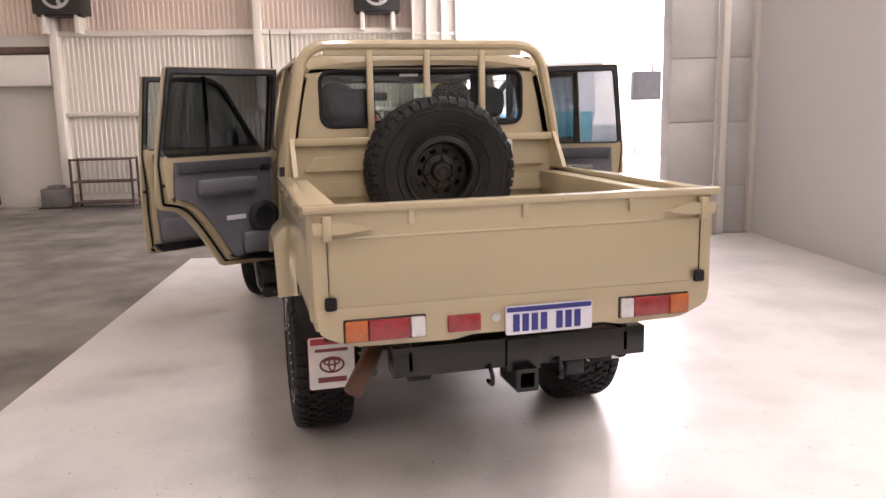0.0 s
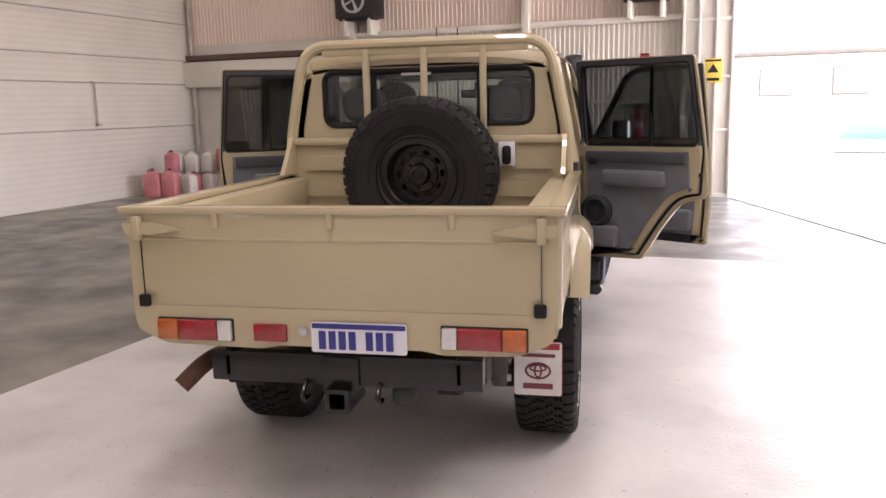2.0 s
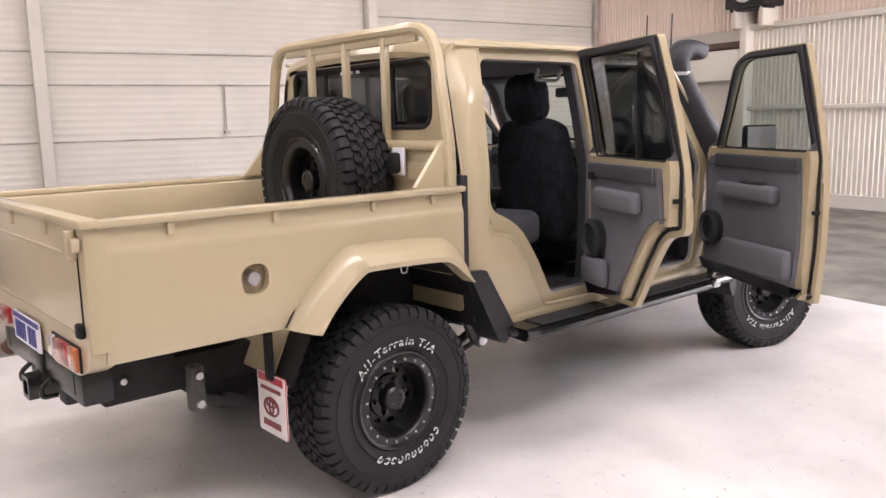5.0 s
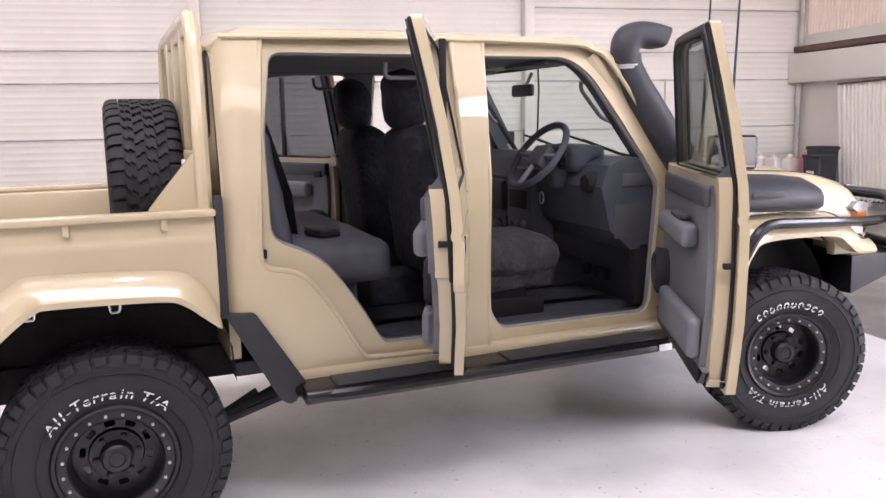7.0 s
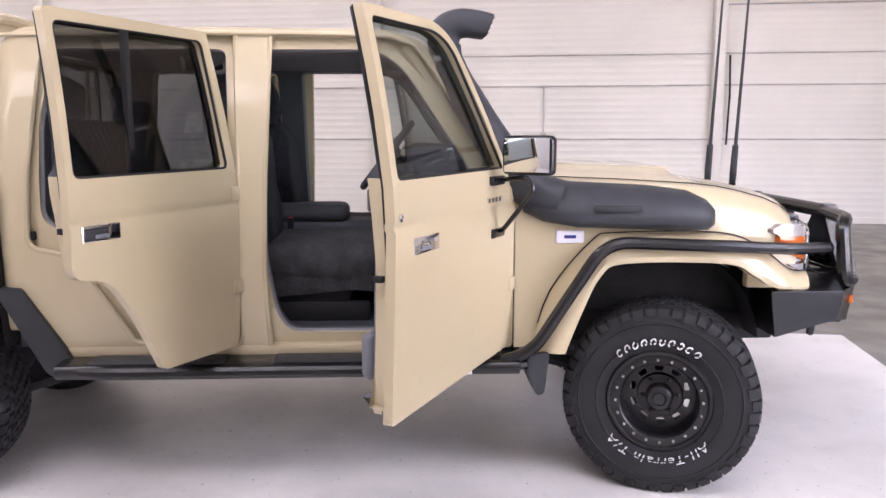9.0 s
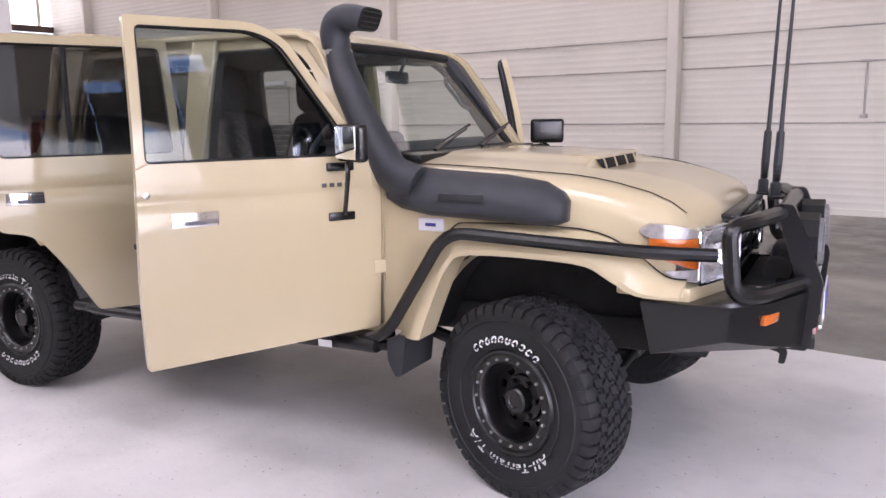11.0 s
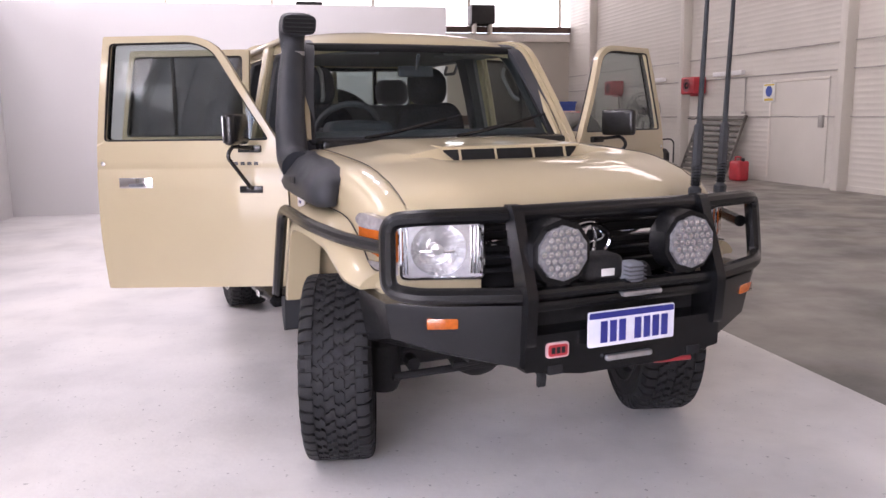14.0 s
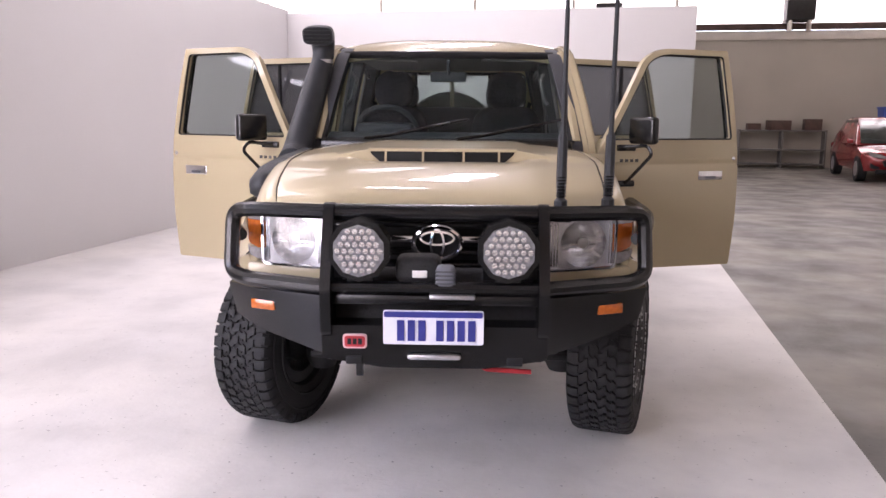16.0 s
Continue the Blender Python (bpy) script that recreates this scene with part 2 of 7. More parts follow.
def rounded(pts, r, n=4):
    """An outline with its corners rounded; a point may carry its own radius."""
    out = []
    k = len(pts)
    for i in range(k):
        p = Vector(pts[i][:2])
        a, b = Vector(pts[i - 1][:2]) - p, Vector(pts[(i + 1) % k][:2]) - p
        rr = pts[i][2] if len(pts[i]) > 2 else r
        d = min(rr, a.length * 0.48, b.length * 0.48)
        if d < 1e-4:
            out.append(tuple(p))
            continue
        p0, p1 = p + a.normalized() * d, p + b.normalized() * d
        for j in range(n + 1):
            u = j / n
            out.append(tuple(p0 * (1 - u) ** 2 + p * 2 * u * (1 - u) + p1 * u ** 2))
    return out


def rect(x0, x1, y0, y1, r=0.0, n=4):
    pts = [(x0, y0), (x1, y0), (x1, y1), (x0, y1)]
    return rounded(pts, r, n) if r else pts


def box(x0, x1, y0, y1, z0, z1, bevel=0.0, bm=None, seg=2):
    out = bm or bmesh.new()
    t = bmesh.new()
    bmesh.ops.create_cube(t, size=1.0)
    for v in t.verts:
        v.co = ((x0 + x1) / 2 + v.co.x * (x1 - x0), (y0 + y1) / 2 + v.co.y * (y1 - y0), (z0 + z1) / 2 + v.co.z * (z1 - z0))
    if bevel:
        bmesh.ops.bevel(t, geom=t.edges[:], offset=min(bevel, 0.49 * min(abs(x1 - x0), abs(y1 - y0), abs(z1 - z0))), segments=seg, affect="EDGES", profile=0.5)
    return join(out, t)


def join(bm, other, m=None):
    """Adds one bmesh to another, moved by m."""
    if m is not None:
        bmesh.ops.transform(other, matrix=m, verts=other.verts[:])
    vs = {v: bm.verts.new(v.co) for v in other.verts}
    for f in other.faces:
        try:
            g = bm.faces.new([vs[v] for v in f.verts])
            g.material_index = f.material_index
        except ValueError:
            pass
    other.free()
    return bm


def bent(pts, r, n=5):
    """A path with its corners rounded."""
    out = [Vector(pts[0])]
    for i in range(1, len(pts) - 1):
        p = Vector(pts[i])
        a, b = Vector(pts[i - 1]) - p, Vector(pts[i + 1]) - p
        d = min(r, a.length * 0.45, b.length * 0.45)
        p0, p1 = p + a.normalized() * d, p + b.normalized() * d
        for j in range(n + 1):
            u = j / n
            out.append(p0 * (1 - u) ** 2 + p * 2 * u * (1 - u) + p1 * u ** 2)
    out.append(Vector(pts[-1]))
    return out


def tube(pts, r, n=10, bm=None, closed=False, squash=1.0):
    """A round bar along a path; r may be a list, one for each point."""
    bm = bm or bmesh.new()
    pts = [Vector(p) for p in pts]
    k = len(pts)
    rings = []
    side = None
    for i, p in enumerate(pts):
        a = pts[i - 1] if i or closed else pts[0]
        b = pts[(i + 1) % k] if i < k - 1 or closed else pts[-1]
        d = (b - a).normalized()
        if side is None:
            side = d.orthogonal().normalized()
        side = (side - d * side.dot(d)).normalized()
        up = d.cross(side)
        rr = r[i] if isinstance(r, (list, tuple)) else r
        rings.append([bm.verts.new(p + side * rr * math.cos(2 * math.pi * j / n) + up * rr * squash * math.sin(2 * math.pi * j / n)) for j in range(n)])
    for i in range(k if closed else k - 1):
        A, B = rings[i], rings[(i + 1) % k]
        for j in range(n):
            bm.faces.new((A[j - 1], A[j], B[j], B[j - 1]))
    if not closed:
        bm.faces.new(rings[0])
        bm.faces.new(rings[-1][::-1])
    return bm


def lathe(profile, axis="x", n=48, bm=None, closed=True, centre=(0, 0, 0)):
    """A profile of (radius, along) turned round an axis."""
    bm = bm or bmesh.new()
    c = Vector(centre)
    rings = []
    for j in range(n):
        a = 2 * math.pi * j / n
        co, si = math.cos(a), math.sin(a)
        ring = []
        for r, h in profile:
            v = {"x": (h, r * co, r * si), "y": (r * co, h, r * si), "z": (r * co, r * si, h)}[axis]
            ring.append(bm.verts.new(c + Vector(v)))
        rings.append(ring)
    k = len(profile)
    for j in range(n):
        A, B = rings[j - 1], rings[j]
        for i in range(k if closed else k - 1):
            bm.faces.new((A[i], B[i], B[(i + 1) % k], A[(i + 1) % k]))
    return bm


def disc(r, axis, a, b, n=24, centre=(0, 0), bevel=0.0):
    pts = [(centre[0] + r * math.cos(2 * math.pi * i / n), centre[1] + r * math.sin(2 * math.pi * i / n)) for i in range(n)]
    return slab(pts, axis, a, b)


def loft(sections, bm=None, cap=True, close=True):
    """Skin through rings of points of equal count."""
    bm = bm or bmesh.new()
    rings = [[bm.verts.new(p) for p in s] for s in sections]
    k = len(rings[0])
    for A, B in zip(rings, rings[1:]):
        for j in range(k if close else k - 1):
            bm.faces.new((A[j], A[(j + 1) % k], B[(j + 1) % k], B[j]))
    if cap:
        bm.faces.new(rings[0])
        bm.faces.new(rings[-1][::-1])
    return bm


def sliced(bm, axis, cuts):
    no = {"x": (1, 0, 0), "y": (0, 1, 0), "z": (0, 0, 1)}[axis]
    for c in cuts:
        bmesh.ops.bisect_plane(bm, geom=bm.verts[:] + bm.edges[:] + bm.faces[:], plane_co=Vector(no) * c, plane_no=no)
    return bm


def warped(bm, f):
    for v in bm.verts:
        v.co = f(v.co)
    return bm


def flip(bm, s):
    if s < 0:
        for v in bm.verts:
            v.co.x = -v.co.x
    return bm


def lerp_table(table, z):
    for (a, p), (b, q) in zip(table, table[1:]):
        if z <= b:
            return p if z <= a else p + (q - p) * (z - a) / (b - a)
    return table[-1][1]


def eased(pts, per=4):
    """A smooth line through the given 2D points."""
    out, k = [], len(pts)
    for i in range(k - 1):
        p0, p1, p2, p3 = (Vector(pts[max(0, min(k - 1, j))]) for j in (i - 1, i, i + 1, i + 2))
        for q in range(per):
            t = q / per
            out.append(tuple(0.5 * (2 * p1 + (p2 - p0) * t + (2 * p0 - 5 * p1 + 4 * p2 - p3) * t * t + (3 * p1 - p0 - 3 * p2 + p3) * t ** 3)))
    return out + [tuple(pts[-1])]


def soft(ob, width=0.006):
    """Roll the sharp edges of a pressed panel."""
    b = ob.modifiers.new("rolled_edge", "BEVEL")
    b.width, b.segments, b.limit_method, b.angle_limit = width, 2, "ANGLE", 0.7
    return ob


# ---- the hall ----
HM = {
    "concrete": worn("grey_concrete_floor", (0.17, 0.163, 0.146), (0.27, 0.252, 0.22), 0.30, 0.5, 0.9, 0.62, 0.25, 0.36, 0.66),
    "white_floor": worn("white_painted_floor", (0.68, 0.664, 0.652), (0.73, 0.705, 0.672), 0.29, 0.40, 0.7, 0.72, 0.03, 0.28, 0.76, 0.18),
    "wall": mat("white_wall_cladding", (0.62, 0.59, 0.535), 0.6, 0, 0.05, 0.8, 0.05, 40, stain=0.15),
    "back_wall": mat("cream_back_wall", (0.50, 0.465, 0.40), 0.65, 0, 0.07, 0.6, 0.05, 40, stain=0.15),
    "partition": mat("white_partition", (0.67, 0.66, 0.658), 0.55, 0, 0.03, 0.5, 0.02, 60),
    "corrugated": mat("cream_corrugated_steel", (0.76, 0.715, 0.635), 0.5, 0, 0.06, 0.9, 0.03, 50, stain=0.2),
    # upper sheets: warm light tinted into the cream steel colour
    "upper": mat("warm_lit_corrugated_steel", (0.76, 0.635, 0.545), 0.5, 0, 0.07, 0.7, 0.03, 50, stain=0.2),
    "girt": mat("white_steel_girt", (0.76, 0.715, 0.64), 0.5, 0, 0.08, 2, 0.03, 50, stain=0.2),
    "line": mat("grey_conduit", (0.42, 0.40, 0.37), 0.6, 0, 0.2, 3),
    "pier": mat("concrete_panel", (0.48, 0.47, 0.45), 0.8, 0, 0.12, 1.4, 0.2, 60, stain=0.25),
    "roof": mat("roof_steel", (0.45, 0.44, 0.42), 0.6, 0, 0.06, 1),
    "asphalt": mat("yard_concrete", (0.42, 0.41, 0.39), 0.7, 0, 0.15, 0.4, 0.1, 30, stain=0.2),
    "facade": mat("white_facade", (0.75, 0.74, 0.72), 0.6, 0, 0.04, 0.3),
    "dark": mat("dark_metal", (0.03, 0.028, 0.028), 0.5, 0.3, 0.2, 8),
    "rail": mat("rusty_brown_rail", (0.12, 0.075, 0.06), 0.6, 0.2, 0.3, 5),
    # faint glow for the sheets added above the roof fill lamps
    "fill_sheet": glow("fill_sheet", (1.0, 0.98, 0.95), 0.12),
    "skylight": glow("bright_pane", (1.0, 0.98, 0.95), 0.42),
    "jug_pink": mat("pink_jug", (0.62, 0.22, 0.24), 0.35, 0, 0.15, 5),
    "jug_white": mat("milky_jug", (0.68, 0.64, 0.60), 0.35, 0, 0.08, 5),
    "orange": mat("cone_orange", (0.62, 0.12, 0.06), 0.5, 0, 0.15, 6),
    "yellow": mat("sign_yellow", (0.68, 0.50, 0.08), 0.5, 0, 0.05, 6),
    "sign_white": mat("sign_white", (0.75, 0.75, 0.72), 0.5, 0, 0.04, 6),
    "sign_blue": mat("sign_blue", (0.05, 0.10, 0.38), 0.5, 0, 0.05, 6),
    "carred": mat("red_car_paint", (0.30, 0.018, 0.02), 0.25, 0.2, 0.05, 3, coat=1.0),
    "vanblue": mat("blue_van_paint", (0.16, 0.32, 0.62), 0.3, 0, 0.05, 3, coat=0.6),
    "slat": mat("aluminium_slat", (0.15, 0.14, 0.125), 0.45, 0.5, 0.12, 5),
    "bench": mat("galvanised_bench", (0.20, 0.19, 0.18), 0.5, 0.4, 0.2, 6),
}

for k in ("white_floor", "concrete"):
    HM[k].node_tree.nodes["Principled BSDF"].inputs["Specular IOR Level"].default_value = 0.36


def setting(name, bm, material, label="", m=None, category="", kind="structure"):
    ob = part(name, bm, material)
    ob.matrix_basis = HALL if m is None else m
    return tagged(ob, label, category, "", kind)


def ribs_along(u, v0, v1, z0, z1, pitch=0.11, depth=0.0032, into=-1):
    """A wall sheet with ribs that run level."""
    zs, bm = [], bmesh.new()
    z = z0
    while z < z1:
        zs += [(z, 0), (z + pitch * 0.62, 0), (z + pitch * 0.72, depth), (z + pitch * 0.9, depth)]
        z += pitch
    prev = None
    for z, d in zs:
        cur = (bm.verts.new((u - into * d, v0, z)), bm.verts.new((u - into * d, v1, z)))
        if prev:
            bm.faces.new((prev[0], prev[1], cur[1], cur[0]))
        prev = cur
    return bm


def ribs_upright(v, u0, u1, z0, z1, pitch=0.09, depth=0.022):
    """A wall sheet with upright ribs."""
    bm = bmesh.new()
    prev = None
    u = u0
    while u < u1:
        for du, d in ((0, 0), (0.42, 0), (0.55, depth), (0.87, depth)):
            x = min(u + du * pitch, u1)
            cur = (bm.verts.new((x, v - d, z0)), bm.verts.new((x, v - d, z1)))
            if prev:
                bm.faces.new((prev[0], prev[1], cur[1], cur[0]))
            prev = cur
        u += pitch
    return bm


UL, VF, VB, UR, ROOF = -10.29, 11.2, -20.6, 4.43, 8.0

# ground: the yard outside and the hall's slab are one sheet
bm = bmesh.new()
bmesh.ops.create_grid(bm, x_segments=1, y_segments=1, size=400)
g = setting("ground", bm, HM["asphalt"], "pale concrete yard outside the hall")
g.location.z = -0.02
setting("floor", slab([(UL, VB), (9.3, VB), (9.3, 5.9), (3.35, 5.9), (1.2, 10.9), (1.2, VF), (UL, VF)], "z", -0.2, 0.0), HM["concrete"], "worn grey concrete floor with dark stains")
setting("floor_white", slab([(-2.56, -7.03), (UR, -7.03), (UR, 5.55), (UR - 0.4, 5.55), (3.4, 5.02), (-2.56, 5.02)], "z", 0.0, 0.006), HM["white_floor"], "glossy white painted floor bay")
setting("door_track", slab([(1.2, 10.8), (3.35, 5.85), (3.42, 5.9), (1.27, 10.85)], "z", 0.0, 0.012), HM["line"], "steel door track in the floor")

# long wall with level ribs, pilasters and conduits
setting("wall_west", ribs_along(UL, VB, VF, 0.0, ROOF), HM["wall"], "white ribbed wall cladding")
setting("wall_west_back", box(UL - 0.3, UL - 0.03, VB, VF, 0, ROOF), HM["wall"], "white wall")
for v in (-18.3, -12.3, -6.4, -0.2, 5.5):
    setting("pilaster", box(UL, UL + 0.24, v - 0.09, v + 0.09, 0, ROOF, 0.01), HM["wall"], "white wall pilaster")
for z in (1.39, 2.28, 2.79, 3.57):
    setting("conduit", tube([(UL + 0.03, VB if z < 3 else 5.6, z), (UL + 0.03, VF - 0.1, z)], 0.014, 6), HM["line"], "thin grey conduit along the wall")
setting("baseboard", box(UL, UL + 0.03, VB, VF, 0, 0.1), HM["wall"], "")

store = setting("door_2", box(UL, UL + 0.035, -8.75, -6.95, 0.03, 2.1, 0.01), HM["wall"], "flush white steel door in the ribbed wall")
part("door_frame", box(UL, UL + 0.03, -8.82, -8.76, 0, 2.16, 0.006), HM["girt"], store)
part("door_head", box(UL, UL + 0.03, -8.75, -6.95, 2.11, 2.17, 0.006), HM["girt"], store)
part("lock_box", box(UL + 0.035, UL + 0.09, -7.15, -7.02, 1.18, 1.42, 0.01), HM["line"], store)

# end wall with upright ribs
setting("wall_north", ribs_upright(VF, -6.1, 0.62, 0, 3.12), HM["corrugated"], "cream corrugated steel wall")
setting("wall_north_upper", ribs_upright(VF, UL, 0.62, 3.12, ROOF), HM["upper"], "corrugated steel wall with warm light put into its colour")
setting("wall_north_panel", box(UL, -6.1, VF, VF + 0.1, 0, 3.12), HM["wall"], "smooth white wall panel")
setting("wall_north_back", box(UL, 0.6, VF + 0.11, VF + 0.3, 0, ROOF), HM["wall"], "")
setting("wall_north_lintel", box(0.6, 9.3, VF, VF + 0.3, 6.8, ROOF), HM["corrugated"], "")
for z, d in ((3.12, 0.1), (1.68, 0.07)):
    setting("girt", box(-6.1, 0.62, VF - 0.16, VF - 0.02, z - d / 2, z + d / 2, 0.01), HM["girt"], "white steel girt")
for u in (-6.1, -2.48, 0.55):
    setting("column", box(u - 0.07, u + 0.07, VF - 0.26, VF - 0.03, 0 if u != -2.48 else 1.7, ROOF, 0.01), HM["girt"], "white steel column")
setting("rail_beam", box(UL, -6.2, VF - 0.2, VF, 2.78, 2.9, 0.01), HM["rail"], "dark brown door rail")
setting("header_box", box(UL, -6.2, VF - 0.3, VF, 2.2, 2.75, 0.02), HM["wall"], "white header box over the store door")
setting("corner_pipe", tube([(UL + 0.12, VF - 0.12, 0.6), (UL + 0.12, VF - 0.12, ROOF)], 0.05, 8), HM["line"], "dark downpipe in the corner")
setting("trim", box(UL, 0.62, VF - 0.1, VF - 0.025, 0, 0.22), HM["wall"], "")

# sliding door leaf beside the opening
leaf = setting("door_1", box(0.35, 1.18, 10.86, 10.94, 0.02, 6, 0.005), HM["wall"], "white sheet-steel sliding door pushed open")
for u in (0.36, 0.62, 0.9, 1.16):
    b = part("stiffener", box(u - 0.02, u + 0.02, 10.80, 10.86, 0.02, 6, 0.004), HM["wall"], leaf)
for z in (0.03, 1.15, 2.05, 3.0):
    b = part("cross_bar", box(0.35, 1.18, 10.81, 10.855, z, z + 0.05, 0.004), HM["wall"], leaf)

# concrete panels beside the opening
for u0, u1, v in ((3.36, 3.96, 5.72), (4.06, 4.40, 5.66)):
    pier = setting("pier", box(u0, u1, v + 0.02, v + 0.3, 0, ROOF), HM["pier"], "grey precast concrete pier")
    for z0, z1 in ((0, 0.62), (0.63, 1.42), (1.43, 2.22), (2.23, 3.02), (3.03, 3.82), (3.83, 4.6)):
        part("panel", box(u0, u1, v, v + 0.015, z0, z1, 0.004), HM["pier"], pier)
for u in (4.01, 4.42):
    setting("door_post", box(u - 0.045, u + 0.045, 5.56, 5.7, 0, ROOF, 0.01), HM["wall"], "white steel post")
setting("wall_east_far", box(4.4, 9.3, 5.75, 6.0, 0, 2.9), HM["pier"], "")
setting("wall_east_far_top", box(4.4, 9.3, 5.75, 6.0, 4.5, ROOF), HM["pier"], "")
setting("wall_east_far_side", box(7.0, 9.3, 5.75, 6.0, 2.9, 4.5), HM["pier"], "")
wnd = setting("window_3", slab([(4.4, 2.9), (7.0, 2.9), (7.0, 4.5), (4.4, 4.5)], "y", 5.87, 5.88), HM["skylight"], "high corner window")
for u in (5.2, 6.1):
    part("mullion", box(u, u + 0.06, 5.80, 5.86, 2.9, 4.5), HM["girt"], wnd)
setting("wall_lintel", slab([(1.2, 10.8), (3.35, 5.85), (3.55, 5.94), (1.40, 10.89)], "z", 4.2, ROOF), HM["wall"], "white cladding over the open doorway")

# photo bay partitions
setting("partition_east", box(UR, UR + 0.12, -7.15, 5.55, 0, 3.4, 0.01), HM["partition"], "smooth white partition wall")
setting("partition_south", box(-2.68, UR, -7.15, -7.03, 0, 3.34, 0.01), HM["partition"], "smooth white partition wall")

# back of the hall
setting("wall_south", box(UL, 9.3, VB - 0.3, VB, 0, 4.25), HM["back_wall"], "cream painted back wall")
setting("wall_south_top", box(UL, 9.3, VB - 0.3, VB, 5.8, ROOF), HM["wall"], "")
setting("window_sill", box(UL, 9.3, VB - 0.02, VB + 0.12, 4.0, 4.28, 0.02), HM["girt"], "")
setting("window_rail", box(UL, 9.3, VB + 0.0, VB + 0.14, 4.3, 4.5, 0.02), HM["rail"], "brown window rail")
wnd = setting("window_1", slab([(UL, 4.5), (9.3, 4.5), (9.3, 5.8), (UL, 5.8)], "y", VB - 0.16, VB - 0.15), HM["skylight"], "bright band of high windows")
for u in np.arange(UL + 0.3, 9, 3.3):
    part("mullion", box(u, u + 0.1, VB - 0.14, VB - 0.04, 4.5, 5.8), HM["girt"], wnd)
setting("wall_east", box(9.0, 9.3, VB, 5.75, 0, 3.9), HM["wall"], "white side wall")
setting("wall_east_top", box(9.0, 9.3, VB, 5.75, 6.3, ROOF), HM["wall"], "white side wall")
wnd = setting("window_2", slab([(VB, 3.9), (5.75, 3.9), (5.75, 6.3), (VB, 6.3)], "x", 9.1, 9.12), HM["skylight"], "bright band of high side windows")
for v in np.arange(VB + 1.2, 5.7, 2.6):
    part("mullion", box(9.0, 9.09, v, v + 0.1, 3.9, 6.3), HM["girt"], wnd)
setting("ceiling", box(UL, 9.3, VB, VF + 0.3, ROOF, ROOF + 0.2), HM["roof"], "steel roof")
# added glowing sheets, one above each roof fill lamp
for u, v, w, long, _ in ROOF_FILL:
    setting("skylight", box(u - w / 2, u + w / 2, v - long / 2, v + long / 2, ROOF - 0.02, ROOF - 0.01), HM["fill_sheet"], "glowing sheet added under the unseen roof")
for v in np.arange(-18, 11, 5.8):
    setting("rafter", box(UL, 9.0, v - 0.1, v + 0.1, ROOF - 0.5, ROOF - 0.05, 0.01), HM["roof"], "steel rafter")


# ---- the pickup truck (front towards +y, rear axle over the origin) ----
truck = thing("pickup_truck", pose(0, 0, 0), "sand-beige dual-cab pickup with all doors open and black off-road gear", "pickup truck")
SIDE = [(0.6, 0.825), (0.9, 0.845), (1.15, 0.85), (1.245, 0.85), (1.255, 0.843), (1.268, 0.843), (1.278, 0.847), (1.38, 0.84), (1.45, 0.829), (1.6, 0.805), (1.75, 0.774), (1.9, 0.738), (2.0, 0.712)]
CUTS = (0.8, 0.9, 1.0, 1.15, 1.3, 1.38, 1.45, 1.6, 1.75, 1.88)


def side_x(z):
    return lerp_table(SIDE, z)


CREASE = CUTS + (1.245, 1.255, 1.268, 1.278)


def side_panel(outline, holes, a, b, s, cuts=CUTS):
    """A body-side sheet that follows the cab's inward lean; a and b are depths from the skin."""
    bm = slab(outline, "x", a, b, holes)
    sliced(bm, "z", cuts)
    if min(p[0] for p in outline) < 0.5:
        sliced(bm, "y", (0.445, 0.46, 0.48, 0.50, 0.53))
    warped(bm, lambda c: Vector((side_x(c.z) + c.x - 0.045 * max(0.0, (0.53 - c.y) / 0.1) ** 2.2, c.y, c.z)))
    return flip(bm, s)


HINGE_F, HINGE_R = 2.54, 1.41
OPEN = {(1, True): 61.8, (1, False): 64.0, (-1, True): 66.5, (-1, False): 60.0}
F_DOOR = rounded([(2.525, 0.65), (2.53, 1.33), (2.49, 1.385), (2.165, 1.88, 0.12), (2.04, 1.935, 0.06), (1.55, 1.937, 0.012), (1.53, 1.38, 0.02), (1.515, 0.95, 0.2), (1.53, 0.63, 0.015)], 0.02)
F_WIN = rounded([(1.566, 1.402), (2.44, 1.402), (2.135, 1.86, 0.1), (2.03, 1.902, 0.06), (1.586, 1.902)], 0.025)
R_DOOR = rounded([(1.397, 0.665), (1.405, 1.38), (1.392, 1.943, 0.012), (0.622, 1.945, 0.02), (0.575, 1.38, 0.02), (0.562, 1.085, 0.05), (0.715, 1.06, 0.07), (0.83, 0.91, 0.1), (0.965, 0.68, 0.02)], 0.03)
R_WIN = rounded([(0.605, 1.402), (1.362, 1.402), (1.352, 1.905), (0.65, 1.905)], 0.03)
F_HOLE = rounded([(1.60, 0.705), (2.38, 0.70, 0.06), (2.42, 1.30), (2.355, 1.41), (2.09, 1.81, 0.12), (1.98, 1.888, 0.08), (1.492, 1.888, 0.04), (1.492, 1.40), (1.505, 1.0, 0.1), (1.545, 0.78, 0.08)], 0.04)
R_HOLE = rounded([(1.05, 0.71), (1.36, 0.71), (1.372, 1.38), (1.355, 1.888, 0.04), (0.648, 1.888, 0.05), (0.602, 1.57), (0.602, 1.18, 0.06), (0.80, 1.095, 0.12), (0.94, 0.90, 0.1)], 0.04)
CAB = rounded([(0.43, 0.90), (0.62, 0.635), (2.545, 0.635), (2.545, 1.34, 0.02), (2.515, 1.40), (2.185, 1.915, 0.14), (2.02, 1.968, 0.1), (0.53, 1.975, 0.1), (0.43, 1.90, 0.05)], 0.02)


